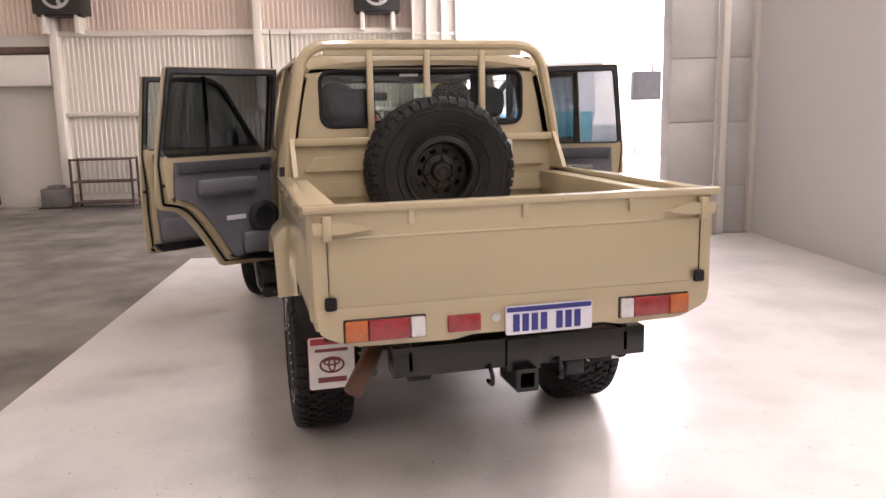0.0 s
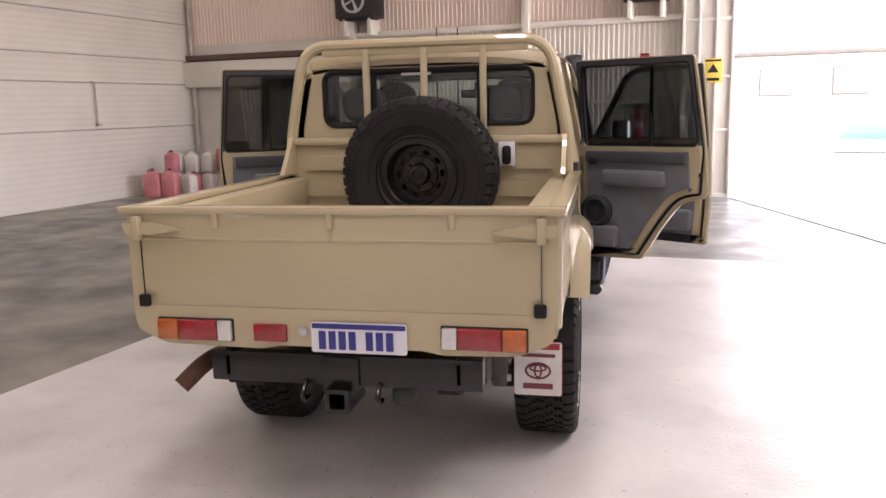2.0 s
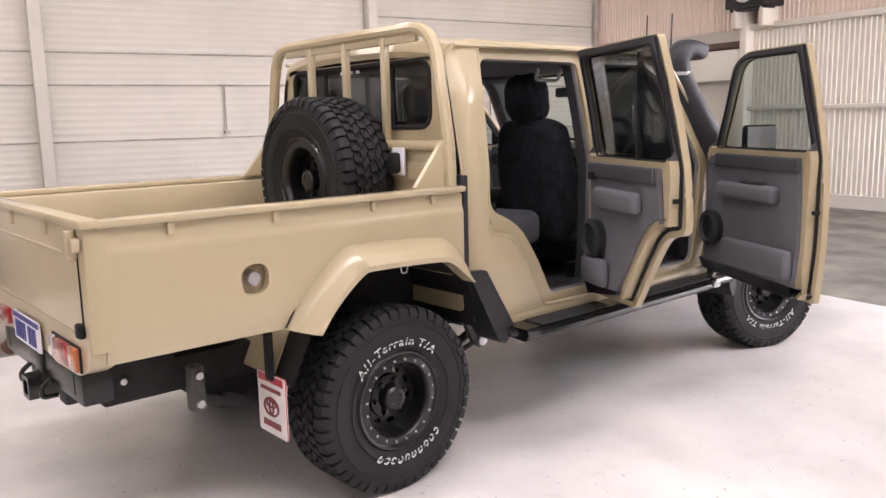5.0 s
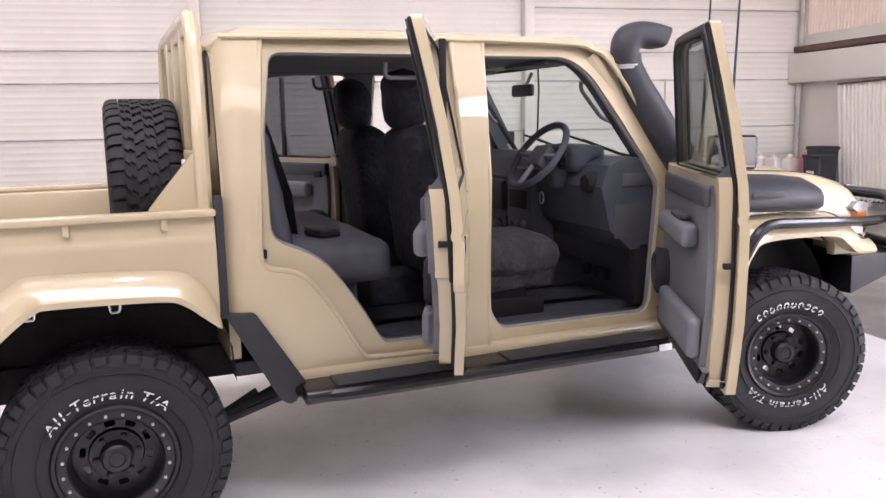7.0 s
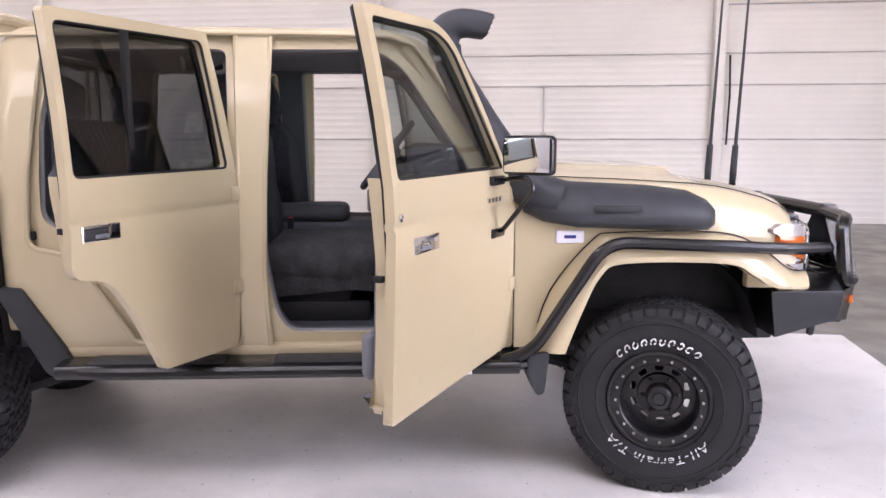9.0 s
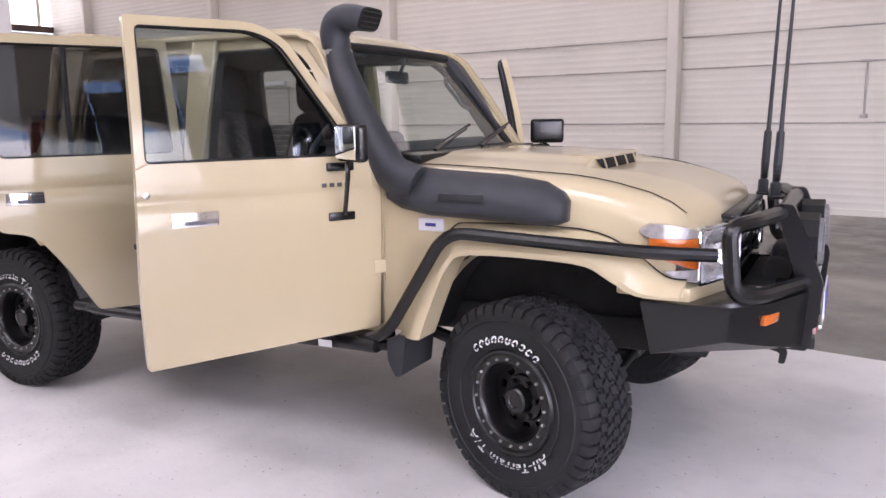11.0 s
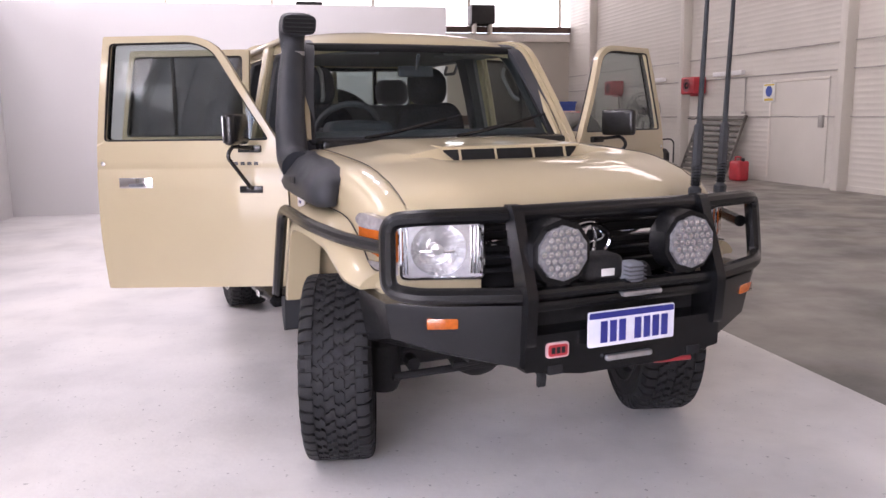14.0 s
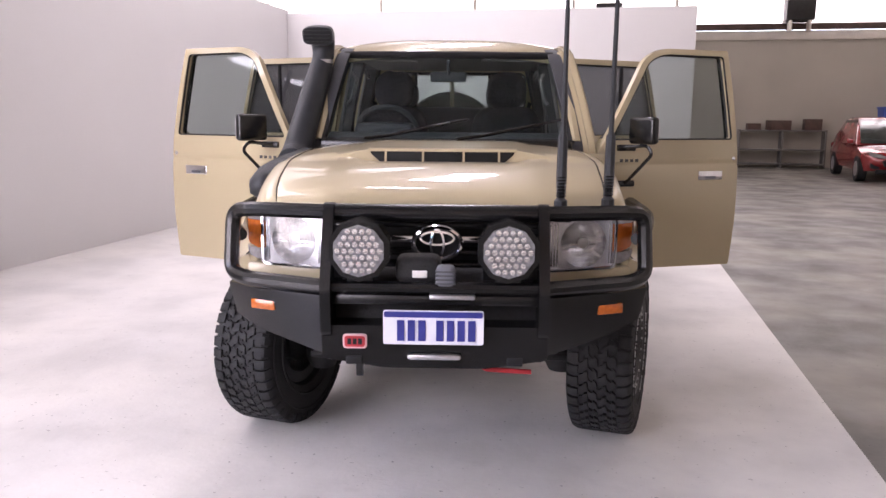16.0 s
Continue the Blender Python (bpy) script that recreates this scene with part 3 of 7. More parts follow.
def shrink(pts, d):
    c = Vector((sum(p[0] for p in pts) / len(pts), sum(p[1] for p in pts) / len(pts)))
    out = []
    k = len(pts)
    for i in range(k):
        a, p, b = Vector(pts[i - 1]), Vector(pts[i]), Vector(pts[(i + 1) % k])
        t = (b - a).normalized()
        nrm = Vector((-t.y, t.x))
        if nrm.dot(c - p) < 0:
            nrm = -nrm
        out.append(tuple(p + nrm * d))
    return out


def inset(pts, d):
    """A door outline drawn in below the waist; the window frame above keeps its slim edge."""
    return [b if p[1] < 1.36 else a for p, a, b in zip(pts, shrink(pts, 0.014), shrink(pts, d))]


def path3(pts, depth, s):
    return [(s * (side_x(p[1]) + depth), p[0], p[1]) for p in pts]


# cab shell
for s in (1, -1):
    cab = part("cab_side", side_panel(CAB, [shrink(F_DOOR, -0.006), shrink(R_DOOR, -0.006)], -0.036, 0.0, s), M["paint"], truck)
    soft(cab, 0.012)
    soft(part("door_flange", side_panel(shrink(CAB, 0.012), [F_HOLE, R_HOLE], -0.064, -0.037, s), M["paint"], cab, "recessed door aperture flange"), 0.012)
    part("pillar_inner", side_panel(shrink(CAB, 0.02), [F_HOLE, R_HOLE], -0.14, -0.066, s), M["card_dark"], cab)
    for hole in (F_HOLE, R_HOLE):
        part("door_aperture_seal", tube(path3(shrink(hole, -0.004), -0.066, s), 0.014, 8, closed=True), M["weatherstrip"], cab, "grey weatherstrip round the door opening")
    for hole in (F_DOOR, R_DOOR):
        part("rolled_lip", tube(path3(shrink(hole, -0.009), -0.006, s), 0.011, 8, closed=True), M["paint"], cab)
    part("rocker", flip(box(0.70, 0.835, 0.66, 2.5, 0.60, 0.66, 0.015), s), M["paint"], cab)
    part("drip_rail", tube([(s * (side_x(z) + 0.007), y, z) for y, z in eased(((0.46, 1.94), (1.3, 1.95), (1.96, 1.942), (2.08, 1.92), (2.165, 1.87), (2.33, 1.615), (2.475, 1.39)))], 0.010, 6), M["paint"], cab)
    for y, z in ((0.572, 1.13), (1.435, 1.10)):
        part("striker", flip(box(0.815, 0.838, y - 0.010, y + 0.010, z - 0.018, z + 0.018, 0.006), s), M["seal"], cab)


roof_rows = []
for y, half, z, crown in ((0.43, 0.66, 1.90, 0.045), (0.47, 0.69, 1.945, 0.05), (0.6, 0.70, 1.965, 0.05), (1.3, 0.705, 1.97, 0.055), (1.85, 0.70, 1.955, 0.055), (2.0, 0.69, 1.93, 0.055), (2.10, 0.67, 1.89, 0.05), (2.125, 0.66, 1.87, 0.045)):
    roof_rows.append([(half * u, y, z + crown * (1 - abs(u) ** 3)) for u in [-1 + i / 8 for i in range(17)]])
bm = bmesh.new()
top = [[bm.verts.new(p) for p in r] for r in roof_rows]
for A, B in zip(top, top[1:]):
    for j in range(16):
        bm.faces.new((A[j], A[j + 1], B[j + 1], B[j]))
out = bmesh.ops.extrude_face_region(bm, geom=bm.faces[:], use_keep_orig=True)["geom"]
bmesh.ops.translate(bm, vec=(0, 0, -0.03), verts=[q for q in out if isinstance(q, bmesh.types.BMVert)])
part("roof", bm, M["paint"], truck)
part("headliner", box(-0.66, 0.66, 0.55, 2.02, 1.89, 1.915, 0.01), M["liner"], truck, "grey fabric headliner")

# rear wall of the cab
wall = rounded([(-0.80, 0.72), (0.80, 0.72), (0.80, 1.40), (0.70, 1.90, 0.1), (-0.70, 1.90, 0.1), (-0.80, 1.40)], 0.03)
r_glass = rect(-0.60, 0.60, 1.575, 1.885, 0.075, 6)
back = part("cab_back", slab(wall, "y", 0.43, 0.47, [r_glass]), M["paint"], truck)
part("rear_glass", slab(shrink(r_glass, -0.004), "y", 0.445, 0.45), M["tint"], back, "tinted rear window")
part("rear_glass_seal", tube([(x, 0.432, z) for x, z in r_glass], 0.013, 6, closed=True), M["seal"], back)
part("rear_glass_band", slab(rect(-0.585, 0.585, 1.86, 1.88), "y", 0.438, 0.443), M["seal"], back)
for x0, x1 in ((-0.14, -0.03), (0.0, 0.03)):
    part("window_lettering", slab(rect(x0, x1, 1.853, 1.868), "y", 0.436, 0.441), M["lead"], back)
for x in (-0.30, 0.30):
    part("rear_glass_bar", box(x - 0.012, x + 0.012, 0.44, 0.452, 1.58, 1.88), M["seal"], back)

# windscreen
ws = [(-0.665, 2.50, 1.395), (0.665, 2.50, 1.395), (0.60, 2.115, 1.885), (-0.60, 2.115, 1.885)]


def screen(inset, lift, bow=0.06):
    """The curved windscreen sheet."""
    bm = bmesh.new()
    rows = []
    for i in range(9):
        v = inset + (1 - 2 * inset) * i / 8
        half = 0.715 + (0.63 - 0.715) * v
        half *= 1 - inset * 0.7
        y, z = 2.49 + (2.115 - 2.49) * v, 1.385 + (1.895 - 1.385) * v
        rows.append([bm.verts.new((half * u, y + bow * (1 - u * u) + lift, z + lift)) for u in [-1 + j / 8 for j in range(17)]])
    for A, B in zip(rows, rows[1:]):
        for j in range(16):
            bm.faces.new((A[j], A[j + 1], B[j + 1], B[j]))
    return bm


wsp = part("windscreen", screen(0.04, 0.0), M["glass"], truck, "clear windscreen")
edge = []
for i in range(9):
    v = i / 8
    edge.append((-(0.715 - 0.085 * v), 2.49 - 0.375 * v, 1.385 + 0.51 * v))
topedge = [(0.63 * u, 2.115 + 0.06 * (1 - u * u), 1.895) for u in [-1 + j / 8 for j in range(17)]]
botedge = [(0.715 * u, 2.49 + 0.06 * (1 - u * u), 1.385) for u in [1 - j / 8 for j in range(17)]]
ring = edge + topedge + [(-x, y, z) for x, y, z in edge[::-1]] + botedge
part("windscreen_seal", tube(ring, 0.022, 8, closed=True), M["seal"], wsp, "black rubber screen surround")
for s in (1, -1):
    pil = [(s * (0.735 - 0.05 * v), 2.475 - 0.375 * v, 1.38 + 0.52 * v) for v in (0, 0.25, 0.5, 0.75, 1)]
    part("a_pillar", tube(pil, 0.042, 10), M["paint"], truck)
for x0, x1 in ((0.40, -0.02), (-0.12, -0.55)):
    w = part("wiper", tube(bent([(x0 + 0.06, 2.60, 1.405), (x0 - 0.1, 2.56, 1.425), (x1, 2.53, 1.495)], 0.05), 0.009, 6), M["black"], truck)
    part("wiper_blade", tube([(x0 - 0.12, 2.545, 1.435), (x1 - 0.1, 2.505, 1.515)], 0.007, 5), M["seal"], w)
part("cowl", box(-0.70, 0.70, 2.50, 2.66, 1.34, 1.40, 0.02), M["black"], truck, "black cowl panel")

# bonnet with raised middle and scoop
HOOD = [(2.58, 1.375, 0.70), (2.75, 1.375, 0.705), (3.0, 1.365, 0.71), (3.2, 1.353, 0.71), (3.33, 1.345, 0.71), (3.345, 1.344, 0.71), (3.44, 1.332, 0.705), (3.55, 1.315, 0.70), (3.72, 1.28, 0.695), (3.82, 1.245, 0.69), (3.875, 1.205, 0.68), (3.89, 1.15, 0.675)]
bm = bmesh.new()
rows = []
for y, z, half in HOOD:
    row = []
    for i in range(33):
        u = -1 + i / 16
        x = half * u
        crown = 0.032 if y < 3.34 else 0.014
        rise = crown * (1 - abs(u) ** 4) - 0.05
        w = min(1, max(0, (0.47 - abs(x)) / 0.07))
        fade = min(1, max(0, (3.82 - y) / 0.25))
        rise += 0.012 * w * w * (3 - 2 * w) * fade
        if y < 3.34 and abs(x) < 0.40:
            rise += 0.006 * min(1, (0.40 - abs(x)) / 0.05) * min(1, max(0, (y - 2.62) / 0.4))
        if y > 3.34:
            rise -= 0.030 * min(1, max(0, (0.46 - abs(x)) / 0.12)) * max(0, 1 - (y - 3.345) / 0.24)
        row.append(bm.verts.new((x, y, z + 0.03 + rise)))
    rows.append(row)
for A, B in zip(rows, rows[1:]):
    for j in range(32):
        bm.faces.new((A[j], A[j + 1], B[j + 1], B[j]))
out = bmesh.ops.extrude_face_region(bm, geom=bm.faces[:], use_keep_orig=True)["geom"]
bmesh.ops.translate(bm, vec=(0, 0, -0.025), verts=[q for q in out if isinstance(q, bmesh.types.BMVert)])
hood = soft(part("bonnet", bm, M["paint"], truck, sharp=50), 0.008)
# solid black block stands in for the shade inside the open scoop
part("scoop_mouth", loft([[(-w, y, z), (w, y, z), (w, y, z - 0.015), (-w, y, z - 0.015)] for y, z, w in ((3.337, 1.373, 0.338), (3.345, 1.361, 0.325), (3.357, 1.326, 0.285))]), M["void"], hood, "intake slot with its inner shade painted black")
part("scoop_lip", loft([[(-w, y, z), (w, y, z), (w, y, z - 0.012), (-w, y, z - 0.012)] for y, z, w in ((3.20, 1.383, 0.34), (3.325, 1.382, 0.35), (3.349, 1.378, 0.347))]), M["paint"], hood)
for x in (-0.265, -0.10, 0.09, 0.265):
    part("scoop_vane", loft([[(x - 0.005, y, z), (x + 0.005, y, z), (x + 0.005, y, z - 0.02), (x - 0.005, y, z - 0.02)] for y, z in ((3.344, 1.376), (3.352, 1.358), (3.364, 1.328))]), M["paint"], hood)

for s in (1, -1):
    part("hood_seam", tube([(s * (half + 0.003), y, z - 0.019) for y, z, half in HOOD[:-1]], 0.002, 6), M["seal"], hood)

# front wings with wheel arches
WING = rounded([(2.55, 0.64), (2.74, 0.64), (2.80, 0.86, 0.05), (2.96, 1.06, 0.1), (3.42, 1.06, 0.12), (3.60, 0.94, 0.08), (3.68, 0.88), (3.88, 0.88), (3.89, 1.12, 0.0), (2.55, 1.12)], 0.0)


def wing_x(y, z):
    return 0.845 - 0.045 * max(0, (y - 2.9) / 1.0)


for s in (1, -1):
    bm = slab(WING, "x", -0.02, 0.0)
    sliced(bm, "z", (0.9, 1.05, 1.12, 1.17, 1.2, 1.23, 1.26, 1.29, 1.32, 1.35))
    sliced(bm, "y", (2.7, 2.9, 3.1, 3.3, 3.5, 3.7))
    warped(bm, lambda c: Vector((wing_x(c.y, c.z) + c.x, c.y, c.z)))
    secs = []
    for y, z, half in [(2.55, 1.375, 0.70)] + HOOD:
        hx, hz, wx = half + 0.004, z - 0.022, wing_x(y, 1.1)
        pts = [(hx, hz - 0.03), (hx, hz - 0.004), (hx + 0.012, hz), (hx + (wx - hx) * 0.55, hz - 0.018), (wx - 0.022, hz - 0.05), (wx - 0.003, hz - 0.10), (wx, min(1.14, hz - 0.11)), (wx, 1.12 if y < 3.88 else 1.118), (wx - 0.02, 1.12), (wx - 0.04, hz - 0.09)]
        secs.append([(px, y, pz_) for px, pz_ in pts])
    loft(secs, bm)
    wing = part("front_wing", flip(bm, s), M["paint"], truck, sharp=50)
    lip = [(2.755, 0.63), (2.82, 0.80), (2.895, 0.955), (3.0, 1.01), (3.42, 1.005), (3.55, 0.95), (3.65, 0.895), (3.80, 0.885)]
    lip2 = [(2.62, 0.63), (2.70, 0.88), (2.87, 1.09), (2.98, 1.125), (3.42, 1.12), (3.60, 1.06), (3.74, 0.96), (3.82, 0.95)]
    secs = []
    for (a, b), (c, d) in zip(eased(lip), eased(lip2)):
        o = 0.93 - 0.06 * max(0, (a - 3.4) / 0.4)
        secs.append([(0.78, a, b), (o, a, b), (o + 0.004, a + (c - a) * 0.2, b + (d - b) * 0.2), (o - 0.016, a + (c - a) * 0.55, b + (d - b) * 0.55), (o - 0.045, a + (c - a) * 0.85, b + (d - b) * 0.85), (wing_x(a, b) - 0.004, c, d)])
    part("wheel_arch_flare", flip(loft(secs), s), M["paint"], wing, "flared wheel arch lip", sharp=35)
    part("flare_seam", tube([(s * (wing_x(c, d) + 0.003), c, d + 0.004) for c, d in eased(lip2)[2:]], 0.003, 5), M["seal"], wing)
    well = [[(x, 3.20 + 0.50 * math.cos(a), 0.58 + 0.47 * math.sin(a)) for x in (0.40, 0.64)] for a in [math.pi * (0.02 + 0.96 * i / 14) for i in range(15)]]
    part("inner_arch", flip(loft(well, cap=False, close=False), s), M["chassis"], wing, "dark wheel well liner")
    band = [[(x, 3.20 + 0.50 * math.cos(a), 0.58 + 0.47 * math.sin(a)) for x in (0.641, 0.80)] for a in [math.pi * (0.30 + 0.66 * i / 14) for i in range(15)]]
    part("arch_band", flip(loft(band, cap=False, close=False), s), M["inner_paint"], wing)
    part("side_badge", flip(box(0.838, 0.853, 2.72, 2.84, 1.085, 1.14, 0.008), s), M["plate"], wing, "small pale badge with blue print")
    part("badge_print", flip(box(0.852, 0.8545, 2.755, 2.805, 1.106, 1.120, 0.001), s), M["blue"], wing)
    # lamps
    ring = [(0.592 + 0.098 * math.cos(2 * math.pi * i / 32), 1.025 + 0.098 * math.sin(2 * math.pi * i / 32)) for i in range(32)]
    lamp = part("headlamp", flip(slab(rect(0.445, 0.725, 0.925, 1.125, 0.02), "y", 3.86, 3.94, [ring]), s), M["headlamp"], truck, "clear rectangular headlamp")
    part("headlamp_bowl", flip(lathe([(0.0, 3.868), (0.035, 3.872), (0.065, 3.888), (0.085, 3.91), (0.0985, 3.942), (0.0985, 3.865), (0.0, 3.862)], "y", 20, closed=False, centre=(0.592, 0, 1.025)), s), M["dish"], lamp, sharp=12)
    part("headlamp_bulb", flip(lathe([(0.0, 3.935), (0.022, 3.93), (0.026, 3.90), (0.018, 3.87), (0.0, 3.87)], "y", 14, closed=False, centre=(0.592, 0, 1.025)), s), M["clear_lens"], lamp)
    part("bulb_shield", flip(box(0.53, 0.654, 3.915, 3.93, 1.012, 1.022, 0.003), s), M["chrome"], lamp)
    for x in (0.457, 0.469, 0.481, 0.703, 0.714):
        part("lamp_flute", flip(box(x - 0.004, x + 0.004, 3.938, 3.946, 0.935, 1.115, 0.003), s), M["dish"], lamp)
    part("headlamp_cover", flip(slab(rect(0.447, 0.723, 0.927, 1.123, 0.02), "y", 3.966, 3.969), s), M["lamp_glass"], lamp)
    part("headlamp_frame", tube([(s * x, 3.952, z) for x, z in rect(0.44, 0.73, 0.92, 1.13, 0.025)], 0.008, 6, closed=True), M["chrome"], lamp)
    bm = loft([[(x, y, z0), (x, y, z1), (x - 0.05, y - 0.03, z1), (x - 0.05, y - 0.03, z0)] for x, y, z0, z1 in ((0.735, 3.955, 0.985, 1.10), (0.755, 3.95, 0.985, 1.10), (0.795, 3.92, 1.0, 1.10), (0.822, 3.86, 1.02, 1.102), (0.832, 3.80, 1.035, 1.104), (0.835, 3.775, 1.06, 1.105))])
    part("indicator", flip(bm, s), M["amber"], truck, "amber indicator lens")
    bm = loft([[(x, y, z0), (x, y, z1), (x - 0.05, y - 0.03, z1), (x - 0.05, y - 0.03, z0)] for x, y, z0, z1 in ((0.735, 3.953, 1.101, 1.125), (0.755, 3.948, 1.101, 1.132), (0.795, 3.918, 1.101, 1.145), (0.822, 3.838, 1.103, 1.157), (0.833, 3.78, 1.105, 1.157), (0.837, 3.73, 1.122, 1.136))])
    part("marker_lens", flip(bm, s), M["corner_lens"], truck, "clear corner lens")
    part("lower_marker_lens", flip(loft([[(x, y, z0), (x, y, 0.983), (x - 0.05, y - 0.03, 0.983), (x - 0.05, y - 0.03, z0)] for x, y, z0 in ((0.735, 3.953, 0.935), (0.755, 3.948, 0.937), (0.795, 3.918, 0.948), (0.818, 3.87, 0.968), (0.822, 3.85, 0.98))]), s), M["corner_lens"], truck)
    part("lamp_apron", flip(box(0.44, 0.80, 3.80, 3.945, 0.86, 0.922, 0.015), s), M["paint"], truck)
    part("lamp_corner", flip(box(0.76, 0.815, 3.60, 3.92, 0.88, 0.95, 0.012), s), M["paint"], truck)

# grille
grille = part("grille", box(-0.455, 0.455, 3.78, 3.88, 0.86, 1.15, 0.01), M["seal"], truck, "black grille with chrome bars")
for z, h in ((1.10, 0.022), (1.045, 0.03), (0.99, 0.022), (0.94, 0.018)):
    part("grille_bar", box(-0.45, 0.45, 3.86, 3.955, z - h / 2, z + h / 2, 0.008), M["chrome"] if z == 1.045 else M["black"], grille)
part("grille_lip", box(-0.46, 0.46, 3.84, 3.95, 1.13, 1.16, 0.01), M["black"], grille)


def ellipse(rx, rz, y, cx=0.0, cz=0.0, n=28):
    return [(cx + rx * math.cos(2 * math.pi * i / n), y, cz + rz * math.sin(2 * math.pi * i / n)) for i in range(n)]


emblem = part("emblem", tube(ellipse(0.095, 0.065, 3.975, 0, 1.03), 0.011, 8, closed=True), M["chrome"], grille, "chrome oval emblem")
part("emblem_ring", tube(ellipse(0.066, 0.026, 3.977, 0, 1.052), 0.008, 6, closed=True), M["chrome"], emblem)
part("emblem_bar", tube(ellipse(0.026, 0.055, 3.979, 0, 1.03), 0.008, 6, closed=True), M["chrome"], emblem)
part("emblem_back", slab([(x, z) for x, y, z in ellipse(0.09, 0.06, 0, 0, 1.03)], "y", 3.94, 3.965), M["seal"], emblem)

# the front corners sweep back round the lamps
SWEPT = {"headlamp", "headlamp_bowl", "headlamp_bulb", "bulb_shield", "lamp_flute", "headlamp_cover", "headlamp_frame", "indicator", "marker_lens", "lower_marker_lens", "lamp_apron", "lamp_corner", "bonnet", "hood_seam", "front_wing"}
for ob in truck.children_recursive:
    if ob.name.split(".")[0] in SWEPT:
        for v in ob.data.vertices:
            v.co.y -= 0.37 * min(0.30, max(0.0, abs(v.co.x) - 0.45)) * min(1.0, max(0.0, (v.co.y - 3.45) / 0.40))

# ---- bull bar ----
bar = part("bull_bar", box(-0.41, 0.41, 4.10, 4.22, 0.62, 0.74, 0.012), M["black"], truck, "black steel bull bar with spotlights")
part("centre_panel", slab(rounded([(-0.42, 0.635), (-0.19, 0.60), (0.19, 0.60), (0.42, 0.635), (0.42, 0.76), (-0.42, 0.76)], 0.01), "y", 4.10, 4.235), M["black"], bar)
part("upper_lip", box(-0.42, 0.42, 4.08, 4.22, 0.835, 0.875, 0.01), M["black"], bar)
part("winch_tray", box(-0.40, 0.40, 3.95, 4.12, 0.62, 0.86, 0.01), M["chassis"], bar)
for s in (1, -1):
    top2 = [(0.38, 4.235), (0.70, 4.10), (0.835, 3.98), (0.84, 3.66), (0.40, 3.75)]
    low = [(0.38, 4.22), (0.68, 4.09), (0.815, 3.97), (0.82, 3.70), (0.40, 3.75)]
    secs = [[(x, y, 0.868) for x, y in top2], [(x, y, 0.855) for x, y in top2], [(x * 0.995, y - 0.004, zz) for (x, y), zz in zip(low, (0.63, 0.70, 0.735, 0.66, 0.63))]]
    w = part("bumper_wing", flip(loft(secs), s), M["black"], bar, "angular steel bumper wing")
    part("bumper_indicator", flip(box(-0.055, 0.055, -0.012, 0.012, -0.02, 0.02, 0.006, None), 1), M["amber"], w, "amber bumper light").matrix_basis = pose(s * 0.668, 4.098, 0.805, 0, 0, -s * 22)
    part("upright", flip(slab(rounded([(4.17, 0.72), (4.25, 0.72), (4.265, 0.90), (4.145, 1.205), (4.075, 1.205), (4.17, 0.9)], 0.02), "x", 0.383, 0.422), s), M["black"], bar, "flat steel upright")
    tb = bent([(s * 0.38, 4.105, 1.168), (s * 0.72, 4.03, 1.168), (s * 0.815, 3.96, 1.155), (s * 0.825, 3.985, 0.915), (s * 0.75, 4.06, 0.90), (s * 0.40, 4.20, 0.897)], 0.075, 6)
    part("outer_hoop", tube(tb, 0.03, 10), M["black"], bar)
    rail = bent([(s * 0.80, 3.92, 1.05), (s * 0.89, 3.70, 1.06), (s * 0.962, 3.40, 1.085), (s * 0.962, 2.905, 1.105), (s * 0.95, 2.61, 0.64), (s * 0.92, 2.42, 0.585)], 0.10, 6)
    part("side_rail", tube(rail, 0.026, 10), M["black"], bar, "black brush rail along the wing")
part("top_tube", tube([(-0.40, 4.105, 1.168), (0.40, 4.105, 1.168)], 0.034, 12), M["black"], bar)
part("mid_tube", tube([(-0.40, 4.21, 0.90), (0.40, 4.21, 0.90)], 0.024, 10), M["black"], bar)
for x in (0.30, -0.30):
    part("recovery_slot", box(x - 0.03, x + 0.03, 4.20, 4.243, 0.612, 0.645, 0.005), M["seal"], bar)
part("tow_hook", slab(rounded([(4.02, 0.63), (4.12, 0.63), (4.145, 0.575), (4.135, 0.53), (4.11, 0.53), (4.115, 0.575), (4.02, 0.60)], 0.01), "x", 0.28, 0.305), M["chassis"], bar, "dark steel tow hook")
part("strap_hook", tube(bent([(-0.16, 4.13, 0.60), (-0.19, 4.15, 0.572), (-0.37, 4.14, 0.56)], 0.02), 0.010, 8), M["red"], bar, "red recovery strap hook")
part("maker_badge", slab(rounded([(0.25, 0.675), (0.34, 0.675), (0.34, 0.73), (0.25, 0.73)], 0.015), "y", 4.236, 4.245), M["badge_edge"], bar, "small red badge with a pale edge")
part("badge_field", slab(rounded([(0.257, 0.682), (0.333, 0.682), (0.333, 0.723), (0.257, 0.723)], 0.010), "y", 4.245, 4.248), M["red"], bar)
for x in (0.275, 0.295, 0.315):
    part("badge_mark", box(x - 0.007, x + 0.007, 4.2475, 4.2505, 0.692, 0.714), M["seal"], bar)
part("winch", lathe([(0.0, -0.20), (0.055, -0.20), (0.055, 0.20), (0.0, 0.20)], "x", 16, closed=False, centre=(0.02, 4.08, 0.90)), M["chassis"], bar)
part("winch_motor", box(-0.02, 0.15, 4.05, 4.19, 0.91, 1.01, 0.03, None, 3), M["chassis"], bar)
knob = part("winch_clutch", box(-0.075, -0.005, 4.16, 4.235, 0.905, 0.985, 0.018, None, 3), M["card"], bar, "grey ribbed winch clutch knob")
